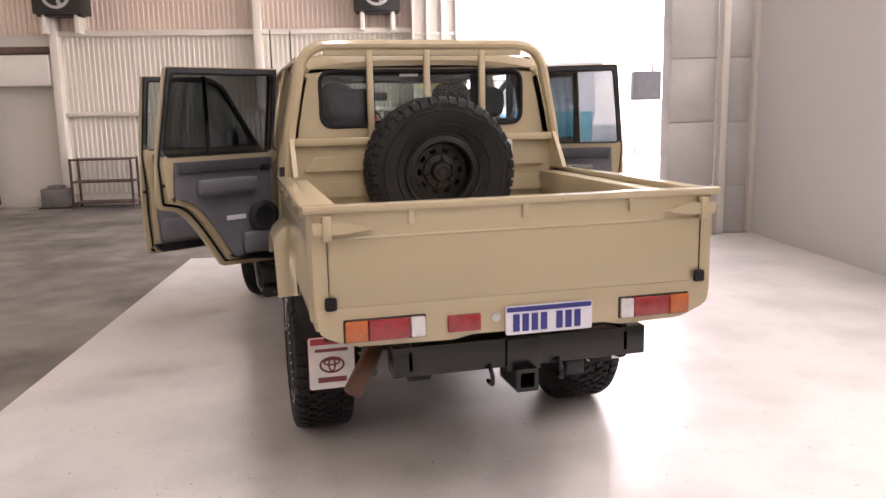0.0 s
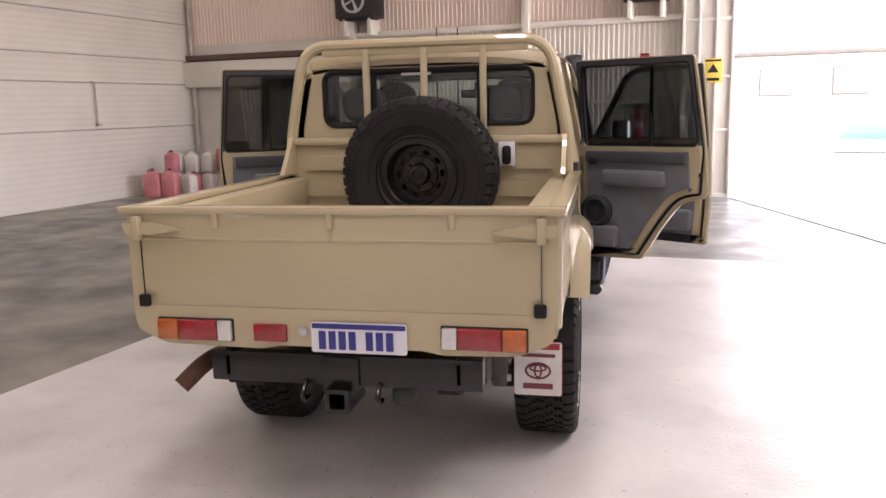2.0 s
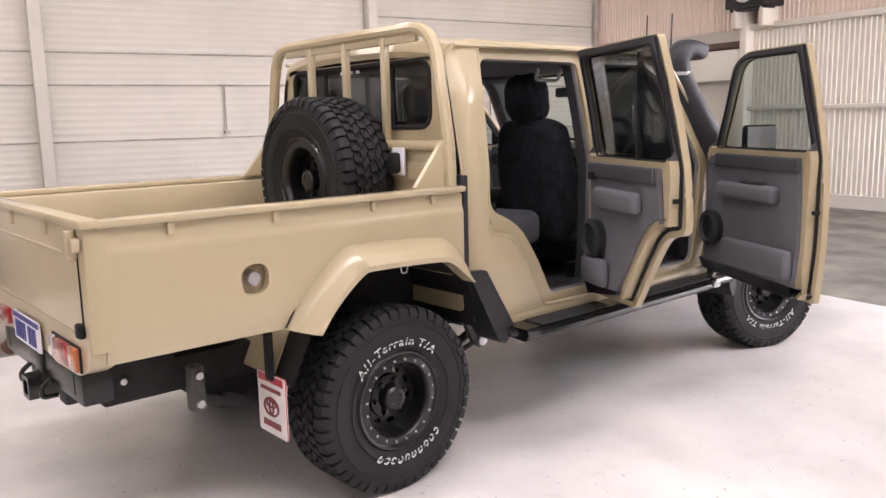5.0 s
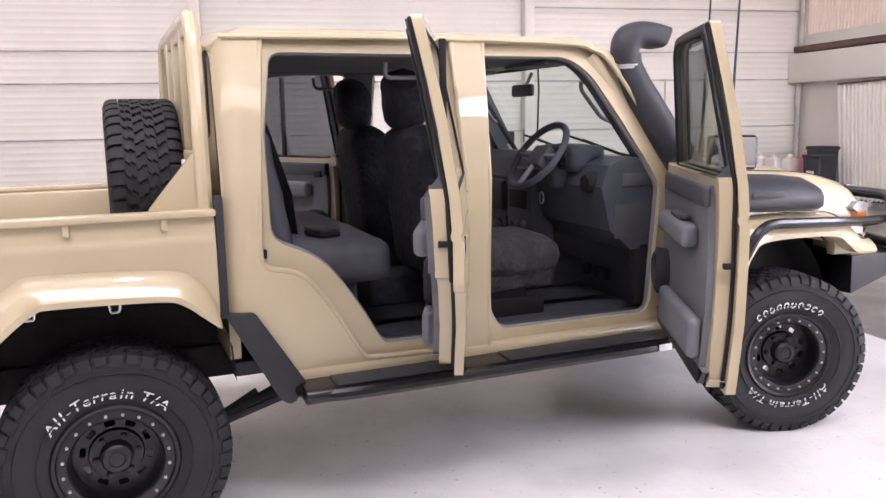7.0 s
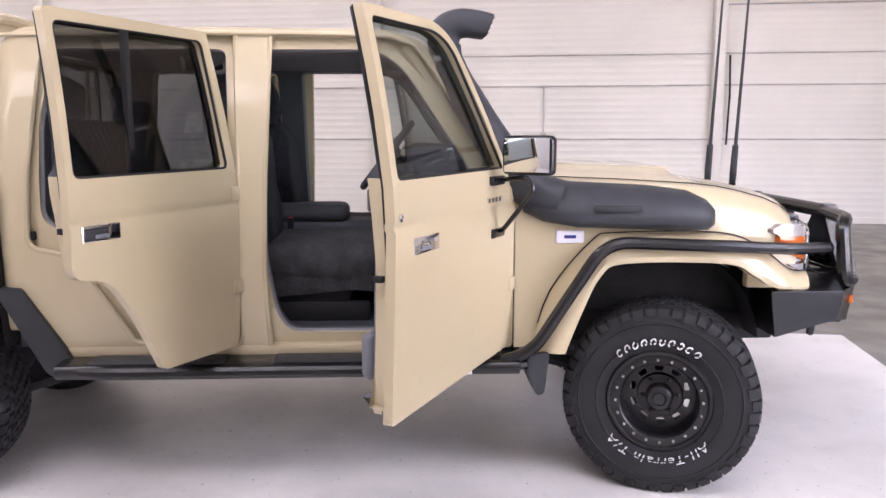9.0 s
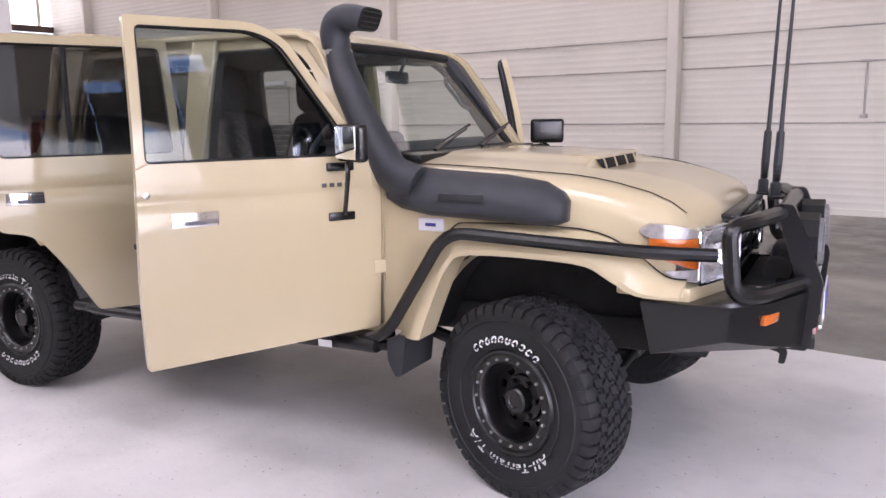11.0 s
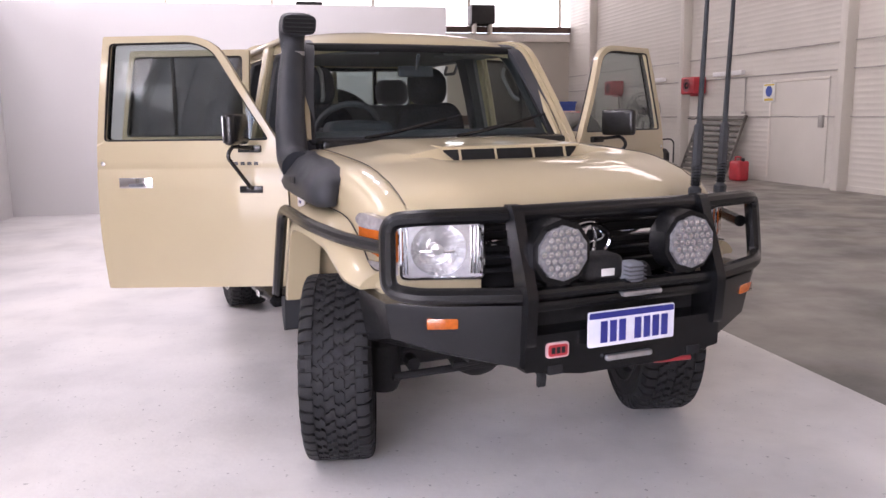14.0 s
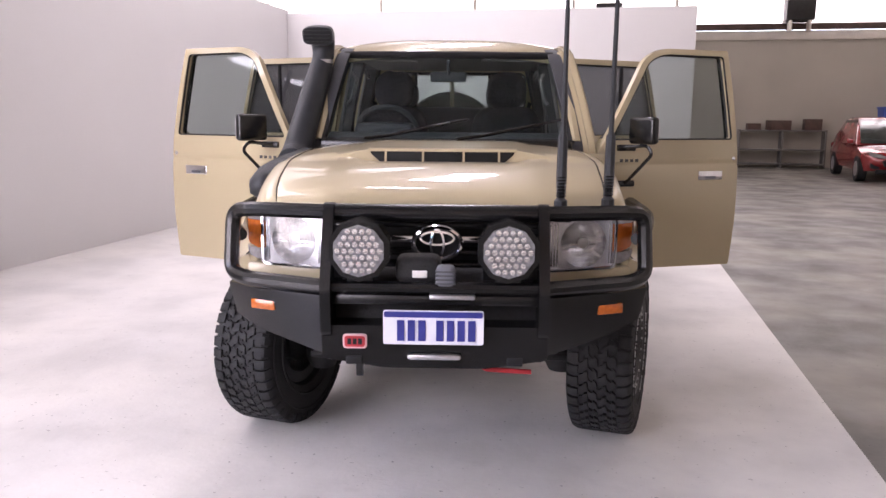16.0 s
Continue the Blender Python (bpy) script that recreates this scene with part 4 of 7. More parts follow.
for z in (0.922, 0.937, 0.952, 0.967):
    part("knob_rib", box(-0.078, -0.002, 4.20, 4.239, z - 0.003, z + 0.003, 0.002), M["card_dark"], knob)
part("winch_label", box(0.03, 0.085, 4.188, 4.193, 0.935, 0.962, 0.001), M["flap"], bar)
part("fairlead", box(-0.10, 0.10, 4.235, 4.262, 0.637, 0.660, 0.01), M["steel"], bar)
part("hook_bar", box(-0.15, 0.02, 4.18, 4.24, 0.862, 0.88, 0.006), M["steel"], bar)


def octagon(r, n=10, cx=0.0, cz=0.0):
    return [(cx + r * math.cos(2 * math.pi * (i + 0.5) / n), cz + r * math.sin(2 * math.pi * (i + 0.5) / n)) for i in range(n)]


for x in (0.278, -0.27):
    spot = part("spotlight", slab(octagon(0.118, 10, x, 1.043), "y", 4.14, 4.235), M["black"], truck, "round black spotlight with led lens")
    part("spotlight_lens", slab(octagon(0.097, 10, x, 1.043), "y", 4.235, 4.25), M["led"], spot)
    for i in range(-3, 4):
        for j in range(-3, 4):
            px, pz = i * 0.026 + (j % 2) * 0.013, j * 0.024
            if math.hypot(px, pz) < 0.088:
                part("led_cup", lathe([(0.0, 4.2505), (0.008, 4.2515), (0.011, 4.2545), (0.0, 4.2550)], "y", 6, None, False, (x + px, 0, 1.043 + pz)), M["dish"], spot)
    part("spotlight_bracket", box(x - 0.05, x + 0.05, 4.14, 4.22, 0.92, 0.96, 0.01), M["black"], spot)

for x, yb in ((-0.48, 4.0), (-0.676, 3.925)):
    a = part("antenna", tube([(x, yb, 1.15), (x, yb + 0.002, 1.21), (x, yb + 0.003, 1.22), (x, yb + 0.006, 1.30), (x, yb + 0.012, 1.46), (x, yb + 0.013, 1.47), (x, yb + 0.05, 2.45)], [0.026, 0.026, 0.016, 0.021, 0.019, 0.011, 0.006], 8), M["plastic"], truck, "tall black whip antenna")
    part("antenna_spring", warped(lathe([(0.010, 1.22)] + [(0.016 + 0.006 * (i % 2), 1.223 + i * 0.006) for i in range(15)] + [(0.010, 1.315)], "z", 10, None, True, (x, yb - 0.045, 0)), lambda c: Vector((c.x, c.y + 0.04 * c.z, c.z))), M["black"], a)
    part("antenna_bracket", box(x - 0.035, x + 0.035, yb - 0.03, yb + 0.09, 1.135, 1.155, 0.006), M["black"], a)


def number_plate(x0, x1, z0, z1, y, face, parent):
    p = part("number_plate", slab(rect(x0, x1, z0, z1, 0.01), "y", y, y + face * 0.006), M["plate"], parent, "white number plate with blue header and dark bars")
    h = z1 - z0
    part("plate_header", slab(rect(x0 + 0.004, x1 - 0.004, z1 - h * 0.2, z1 - 0.004, 0.006), "y", y + face * 0.006, y + face * 0.008), M["blue"], p)
    w = (x1 - x0 - 0.05) / 8.2
    for i in range(7):
        k = i if i < 4 else i + 0.7
        a = x0 + 0.03 + k * w
        part("plate_bar", box(a, a + w * 0.70, min(y + face * 0.006, y + face * 0.009), max(y + face * 0.006, y + face * 0.009), z0 + h * 0.11, z0 + h * 0.72), M["blue"], p)
    return p


number_plate(-0.182, 0.187, 0.70, 0.828, 4.262, 1, truck)

# ---- snorkel ----
bm = loft([[(0.865 + dx * k, y, zc + dz * h) for dx, dz in ((0, -0.95), (0.6, -1), (0.95, -0.7), (1, 0), (0.95, 0.7), (0.6, 1), (0, 0.95))]
           for y, zc, h, k in ((2.58, 1.285, 0.065, 0.06), (2.66, 1.268, 0.085, 0.085), (2.80, 1.25, 0.092, 0.10), (3.10, 1.237, 0.09, 0.105), (3.27, 1.222, 0.083, 0.10), (3.35, 1.205, 0.062, 0.08), (3.38, 1.195, 0.04, 0.05))])
snork = part("snorkel", warped(bm, lambda c: Vector((c.x - 0.03 - 0.09 * max(0, (c.z - 1.22) / 0.12), c.y, c.z))), M["snorkel"], truck, "charcoal raised air intake snorkel", sharp=80)
neck = bent([(0.835, 2.72, 1.27), (0.84, 2.60, 1.31), (0.815, 2.46, 1.50), (0.765, 2.315, 1.74), (0.745, 2.275, 1.84), (0.742, 2.272, 1.90)], 0.09, 5)
k = len(neck)
part("snorkel_neck", tube(neck, [0.092 - 0.032 * i / (k - 1) for i in range(k)], 14, squash=0.9), M["snorkel"], snork)


def head_ring(y, z, w, hh, t, n=24):
    """One section of the intake head, growing from round to a wide soft rectangle."""
    p = 1.0 - 0.5 * max(0.0, min(1.0, (y - 2.27) / 0.12))
    out = []
    for i in range(n):
        c, q = math.cos(2 * math.pi * i / n), math.sin(2 * math.pi * i / n)
        b = hh * math.copysign(abs(q) ** p, q)
        out.append((0.742 + w * math.copysign(abs(c) ** p, c), y + b * math.sin(t), z + b * math.cos(t)))
    return out


HEAD = eased(((2.262, 1.86, 0.061, 0.062, -1.57), (2.254, 1.92, 0.066, 0.066, -1.42), (2.275, 1.968, 0.072, 0.068, -0.95), (2.33, 1.99, 0.078, 0.060, -0.35), (2.39, 1.985, 0.083, 0.054, 0.1), (2.44, 1.975, 0.086, 0.052, 0.42)), 5)
part("snorkel_head", loft([head_ring(*r) for r in HEAD]), M["snorkel"], snork, "forward-facing intake head", sharp=50)
part("snorkel_mouth", loft([head_ring(2.440, 1.975, 0.078, 0.045, 0.42), head_ring(2.444, 1.975, 0.078, 0.045, 0.42)]), M["seal"], snork)
for k in range(4):
    part("mouth_slat", tube([(0.670, 2.446 + 0.4 * (k - 1.5) * 0.02, 1.975 + (k - 1.5) * 0.02), (0.814, 2.446 + 0.4 * (k - 1.5) * 0.02, 1.975 + (k - 1.5) * 0.02)], 0.003, 5), M["plastic"], snork)
part("snorkel_clamp", lathe([(0.055, 1.835), (0.062, 1.835), (0.062, 1.855), (0.055, 1.855)], "z", 16, centre=(0.744, 2.274, 0)), M["steel"], snork)
part("snorkel_print", box(0.934, 0.94, 2.86, 3.06, 1.225, 1.255, 0.002), M["plastic"], snork)

# ---- doors, all standing open ----


def door(s, front):
    hinge = HINGE_F if front else HINGE_R
    outline, win = (F_DOOR, F_WIN) if front else (R_DOOR, R_WIN)
    turn = pose(s * 0.845, hinge, 0) @ pose(0, 0, 0, 0, 0, s * OPEN[(s, front)]) @ pose(-s * 0.845, -hinge, 0)
    d = part("front_door" if front else "rear_door", side_panel(outline, [win], -0.03, 0.004, s, CREASE), M["paint"], truck, "sand-beige door swung open")
    d.matrix_basis = turn
    soft(d, 0.007)
    part("window_glass", side_panel(shrink(win, -0.01), (), -0.036, -0.031, s), M["tint"] if front else M["tint_dark"], d, "tinted door glass")
    bm = slab(inset(outline, 0.046), "x", -0.09, -0.031, [win])
    sliced(bm, "z", CUTS + (1.41,))
    warped(bm, lambda c: Vector((side_x(c.z) + (max(c.x, -0.052) if c.z > 1.42 else c.x), c.y, c.z)))
    for f in bm.faces:
        f.material_index = 1 if f.calc_center_median().z > 1.415 else 0
    soft(part("inner_shell", flip(bm, s), [M["paint"], M["card_dark"]], d), 0.012)
    part("glass_seal", tube(path3(shrink(win, 0.002), -0.002, s), 0.006, 6, closed=True), M["seal"], d)
    part("glass_seal_inner", tube(path3(shrink(win, 0.002), -0.053, s), 0.006, 6, closed=True), M["seal"], d)
    part("door_seal", tube(path3(inset(outline, 0.036), -0.037, s), 0.008, 8, closed=True), M["seal"], d, "black rubber door seal")
    inner = rounded([(p[0], min(p[1], 1.375)) for p in shrink(outline, 0.08) if p[1] < 1.39], 0.0)
    card = soft(part("door_card", side_panel(inner, (), -0.115, -0.091, s), M["card"], d, "grey moulded door trim"), 0.01)
    y0, y1 = (1.62, 2.30) if front else (0.70, 1.28)

    def inside(y_0, y_1, z_0, z_1, d0, d1, bev, name, material, label=""):
        m = side_x((z_0 + z_1) / 2) - 0.016
        return part(name, flip(box(m + min(d0, d1), m + max(d0, d1), y_0, y_1, z_0, z_1, bev, None, 3), s), material, d, label)

    inside(y0 - 0.03, y1 + 0.05, 1.30, 1.375, -0.115, -0.09, 0.01, "card_top", M["card_dark"])
    if front:
        inside(1.74, 2.27, 1.13, 1.22, -0.165, -0.10, 0.025, "armrest", M["card"], "grey armrest with pull handle")
        inside(1.85, 2.05, 1.22, 1.245, -0.15, -0.11, 0.01, "switch_panel", M["card_dark"])
        inside(1.60, 2.20, 0.74, 0.90, -0.155, -0.10, 0.03, "map_pocket", M["card"])
        spk = (2.36, 0.93)
    else:
        inside(0.78, 1.20, 1.16, 1.26, -0.16, -0.10, 0.025, "armrest", M["card"], "grey armrest with pull handle")
        inside(1.24, 1.30, 1.29, 1.33, -0.125, -0.10, 0.006, "window_switch", M["seal"])
        inside(1.08, 1.33, 0.76, 0.90, -0.15, -0.10, 0.03, "map_pocket", M["card"])
        spk = (1.24, 0.99)
    if not front and s < 0:
        inside(0.98, 1.12, 0.985, 1.015, -0.104, -0.098, 0.001, "sticker", M["plate"], "small white sticker")
    x = side_x(spk[1])
    part("speaker", flip(lathe([(0.0, x - 0.11), (0.10, x - 0.11), (0.105, x - 0.155), (0.08, x - 0.17), (0.07, x - 0.15), (0.0, x - 0.145)], "x", 24, closed=False, centre=(0, spk[0], spk[1])), s), M["plastic"], d, "round black door speaker")
    hy, hz = ((1.64, 1.82), 1.19) if front else ((0.61, 0.77), 1.225)
    xo = side_x(hz)
    h = part("handle", flip(box(xo - 0.003, xo + 0.008, hy[0], hy[1], hz - 0.028, hz + 0.028, 0.012), s), M["chrome"], d, "chrome pull handle")
    # raised grey patch stands in for the shade in the handle's hollow
    part("handle_shade", flip(box(xo + 0.004, xo + 0.0095, hy[0] + 0.05, hy[1] - 0.05, hz - 0.020, hz - 0.004, 0.004), s), M["card"], d)
    ly = (1.516 if front else 0.58)
    lz = 1.10 if front else 1.235
    part("latch", flip(box(side_x(lz) - 0.078, side_x(lz) - 0.045, ly + 0.006, ly + 0.03, lz - 0.010, lz + 0.010, 0.003), s), M["seal"], d)
    for z in (1.30, 0.92):
        part("hinge", flip(box(0.80, 0.855, hinge - 0.05, hinge + 0.05, z - 0.03, z + 0.03, 0.008), s), M["paint"], d)
    if not front:
        part("quarter_bar", flip(box(side_x(1.64) - 0.03, side_x(1.64) - 0.005, 0.90, 0.922, 1.405, 1.895, 0.004), 1) if s > 0 else flip(box(side_x(1.64) - 0.03, side_x(1.64) - 0.005, 0.90, 0.922, 1.405, 1.895, 0.004), -1), M["seal"], d)
    else:
        xm = side_x(1.3)
        part("mirror_arm", tube(bent([(s * xm, 2.37, 1.36), (s * (xm + 0.15), 2.30, 1.378), (s * (xm + 0.18), 2.285, 1.33), (s * (xm + 0.03), 2.345, 1.165), (s * (xm - 0.01), 2.36, 1.155)], 0.05), 0.010, 8), M["black"], d, "black tubular mirror arm")
        for z in (1.36, 1.155):
            part("arm_bracket", flip(box(xm - 0.005, xm + 0.02, 2.28, 2.40, z - 0.018, z + 0.018, 0.006), s), M["black"], d)
        swivel = pose(s * (xm + 0.145), 2.33, 0) @ pose(0, 0, 0, 0, 0, -s * 3) @ pose(-s * (xm + 0.145), -2.33, 0)
        mr = part("mirror", flip(box(xm + 0.04, xm + 0.25, 2.298, 2.352, 1.385, 1.535, 0.02, None, 3), s), M["black"], d, "black square wing mirror")
        mr.matrix_basis = swivel
        part("mirror_glass", flip(box(xm + 0.053, xm + 0.237, 2.294, 2.297, 1.397, 1.525, 0.001), s), M["mirror"], mr)
        part("key_lock", flip(lathe([(0.0, xm + 0.0), (0.012, xm + 0.004), (0.012, xm + 0.010), (0.0, xm + 0.012)], "x", 12, closed=False, centre=(0, 1.56, 1.29)), s), M["chrome"], d)
        part("model_badge", flip(box(xm + 0.003, xm + 0.008, 2.25, 2.40, 1.275, 1.298, 0.002), s), M["paint"], d)
        for y in (2.265, 2.30, 2.335, 2.37):
            part("badge_mark", flip(box(xm + 0.007, xm + 0.0095, y - 0.011, y + 0.011, 1.278, 1.295, 0.001), s), M["bracket"], d)
    return d


for s in (1, -1):
    door(s, True)
    door(s, False)

# ---- wheels ----
MESHES = {}


def shared(name, build, material, parent, label=""):
    """A part whose mesh is built once and then used again."""
    plain = "_".join(w for w in name.split("_")[:2])
    if name not in MESHES:
        ob = part(plain, build(), material, parent, label)
        MESHES[name] = ob.data
        return ob
    ob = new(plain, MESHES[name])
    ob.parent = parent
    return tagged(ob, label)


R, TW = 0.412, 0.140


def tyre_mesh():
    prof = [(0.212, -0.105), (0.225, -0.128), (0.29, -0.144), (0.34, -0.146), (0.376, -0.139), (0.398, -0.116), (0.401, 0.0), (0.398, 0.116), (0.376, 0.139), (0.34, 0.146), (0.29, 0.144), (0.225, 0.128), (0.212, 0.105), (0.205, 0.0)]
    bm = lathe(prof, "x", 72)
    for rr in (0.338, 0.262):
        for sg in (-1, 1):
            lathe([(rr - 0.004, sg * 0.145), (rr, sg * 0.1505), (rr + 0.004, sg * 0.145)], "x", 64, bm)
    n = 46
    for i in range(n):
        for k in range(6):
            a = 2 * math.pi * (i + (0.5 if k % 2 else 0) + (0.15 if k in (2, 3) else 0)) / n
            m = Matrix.Rotation(a, 4, "X")
            t = bmesh.new()
            if k in (0, 5):
                sg = -1 if k == 0 else 1
                x0, x1 = (0.088, 0.150)
                deep = 0.052 if i % 2 else 0.040
                pts = [(x0, 0.394), (x0, R), (0.116, R - 0.001), (0.136, R - 0.010), (0.1445, R - 0.026), (0.149, R - deep), (0.138, R - deep - 0.004)]
                w = 0.0215 if i % 2 else 0.0185
                lo = [t.verts.new((sg * x, -w, r)) for x, r in pts]
                hi = [t.verts.new((sg * x, w, r)) for x, r in pts]
                t.faces.new(lo)
                t.faces.new(hi[::-1])
                for q in range(len(pts)):
                    t.faces.new((lo[q - 1], lo[q], hi[q], hi[q - 1]))
            else:
                c = (-0.063, -0.021, 0.021, 0.063)[k - 1]
                sk = 0.009 if k % 2 else -0.009
                quad = [(c - 0.0185, -0.019 - sk), (c - 0.003, -0.0235), (c + 0.003, -0.013), (c + 0.0195, -0.015 + sk), (c + 0.017, 0.019 + sk), (c + 0.003, 0.0235), (c - 0.003, 0.012), (c - 0.0195, 0.0165 - sk)]
                lo = [t.verts.new((x, y, 0.396)) for x, y in quad]
                hi = [t.verts.new((x * 1.0, y * 0.95, R)) for x, y in quad]
                t.faces.new(hi)
                for q in range(8):
                    t.faces.new((lo[q - 1], lo[q], hi[q], hi[q - 1]))
            join(bm, t, m)
    return bm


def rim_mesh():
    bm = lathe([(0.212, -0.10), (0.228, -0.10), (0.214, 0.06), (0.214, 0.118), (0.224, 0.128), (0.216, 0.138), (0.205, 0.134), (0.200, 0.126), (0.194, 0.128), (0.168, 0.130), (0.160, 0.122), (0.155, 0.10), (0.152, 0.03), (0.160, -0.10)], "x", 48)
    holes = []
    for i in range(10):
        a = 2 * math.pi * (i + 0.5) / 10
        c, sn = math.cos(a), math.sin(a)
        holes.append([(c * r - sn * w, sn * r + c * w) for r, w in ((0.106, -0.014), (0.110, -0.018), (0.124, -0.020), (0.128, -0.016), (0.128, 0.016), (0.124, 0.020), (0.110, 0.018), (0.106, 0.014))])
    outline = [(0.154 * math.cos(2 * math.pi * i / 40), 0.154 * math.sin(2 * math.pi * i / 40)) for i in range(40)]
    slab(outline, "x", 0.018, 0.032, holes, bm)
    lathe([(0.0, 0.032), (0.100, 0.032), (0.094, 0.046), (0.060, 0.052), (0.056, 0.060), (0.054, 0.096), (0.046, 0.104), (0.030, 0.106), (0.026, 0.100), (0.0, 0.100)], "x", 24, bm, False)
    for i in range(6):
        a = 2 * math.pi * i / 6
        lathe([(0.0, 0.040), (0.013, 0.040), (0.012, 0.070), (0.0, 0.073)], "x", 6, bm, False, (0, 0.076 * math.cos(a), 0.076 * math.sin(a)))
    return bm


def bolt_mesh():
    return lathe([(0.0, 0.127), (0.0065, 0.129), (0.006, 0.137), (0.0, 0.138)], "x", 6, None, False, (0, 0.181, 0))


def glyph(text, high):
    """Raised characters in the built-in font, centred, as a bmesh in the x-z plane."""
    cu = bpy.data.curves.new("glyph", "FONT")
    cu.body, cu.size, cu.align_x, cu.extrude, cu.resolution_u, cu.shear = text, high * 1.42, "CENTER", 0.002, 2, 0.15
    ob = bpy.data.objects.new("glyph", cu)
    me = bpy.data.meshes.new_from_object(ob)
    bm = bmesh.new()
    bm.from_mesh(me)
    bpy.data.objects.remove(ob)
    bpy.data.curves.remove(cu)
    bpy.data.meshes.remove(me)
    return bm


def side_letter(ch):
    """One raised white character of the sidewall, standing at the top of the tyre."""
    return warped(glyph(ch, 0.036), lambda c: Vector((0.1445 + c.z, c.x * 1.25, 0.246 + c.y)))


def side_mark(gap):
    """One plain raised white mark of the maker's word: a slanting open loop, its gap turned by that many degrees."""
    pts = []
    for i in range(11):
        q = radians(gap + 40 + 28 * i)
        pts.append((0.1455, 0.0105 * math.cos(q) + 0.004 * math.sin(q), 0.262 + 0.0135 * math.sin(q)))
    return tube(pts, 0.0042, 5, squash=0.8)


def wheel(m, roll=0.0, flip_side=1, spare=False):
    w = shared("wheel", rim_mesh, M["rim"], truck, "satin black steel wheel with all-terrain tyre")
    w.matrix_basis = m @ (Matrix.Rotation(math.pi, 4, "Z") if flip_side < 0 else Matrix.Identity(4)) @ Matrix.Rotation(roll, 4, "X")
    shared("brake_drum", lambda: lathe([(0.0, 0.01), (0.100, 0.005), (0.104, -0.09), (0.0, -0.095)], "x", 24, closed=False), M["chassis"], w)
    shared("tyre", tyre_mesh, M["rubber"], w, "chunky all-terrain tyre")
    if not spare:
        for i in range(20):
            shared("rim_bolt", bolt_mesh, M["steel"], w).matrix_basis = Matrix.Rotation(2 * math.pi * i / 20, 4, "X")
        for i, gap in enumerate((0, 300, 60, 270, 270, 90, 300, 180, 0, 240)):
            a = radians((4.5 - i) * 8.2)
            shared("sidewall_mark_%d" % gap, lambda: side_mark(gap), M["lead"], w).matrix_basis = Matrix.Rotation(a, 4, "X")
        turn = 48.0
        for ch, step in zip("All-Terrain T/A", (9, 5.5, 4.5, 6, 8, 7.5, 6.5, 6, 7.5, 5, 7, 5, 8, 6.5, 9)):
            turn -= step / 2
            if ch != " ":
                shared("sidewall_letter_" + ch, lambda: side_letter(ch), M["lead"], w).matrix_basis = Matrix.Rotation(math.pi + radians(turn), 4, "X")
            turn -= step / 2
    return w


wheel(pose(0.725, 0, R + 0.002), radians(188))
wheel(pose(-0.725, 0, R + 0.002), radians(40), -1)
wheel(pose(0.795, 3.205, R + 0.002, 0, 0, -19), radians(3))
wheel(pose(-0.835, 3.275, R + 0.002, 0, 0, -18), radians(75), -1)
wheel(pose(0.02, 0.20, 1.322) @ pose(0, 0, 0, 0, 0, -90), radians(20), 1, True)

# ---- tub ----
TUB_SIDE = rounded([(-1.19, 0.83), (-0.53, 0.83), (-0.40, 0.95, 0.05), (-0.25, 1.075, 0.1), (0.25, 1.06, 0.1), (0.34, 0.97, 0.05), (0.395, 0.90), (0.395, 1.285), (-1.19, 1.305)], 0.015)
FUEL = rect(-0.705, -0.591, 0.988, 1.102, 0.054)


def tub_x(y, z):
    x = 0.852 - 0.03 * max(0, (0.95 - z) / 0.15) ** 2
    if z > 1.20:
        x -= 0.010 * min(1, (z - 1.20) / 0.03)
    return x - 0.004 * max(0, (-1.10 - y) / 0.1) ** 2


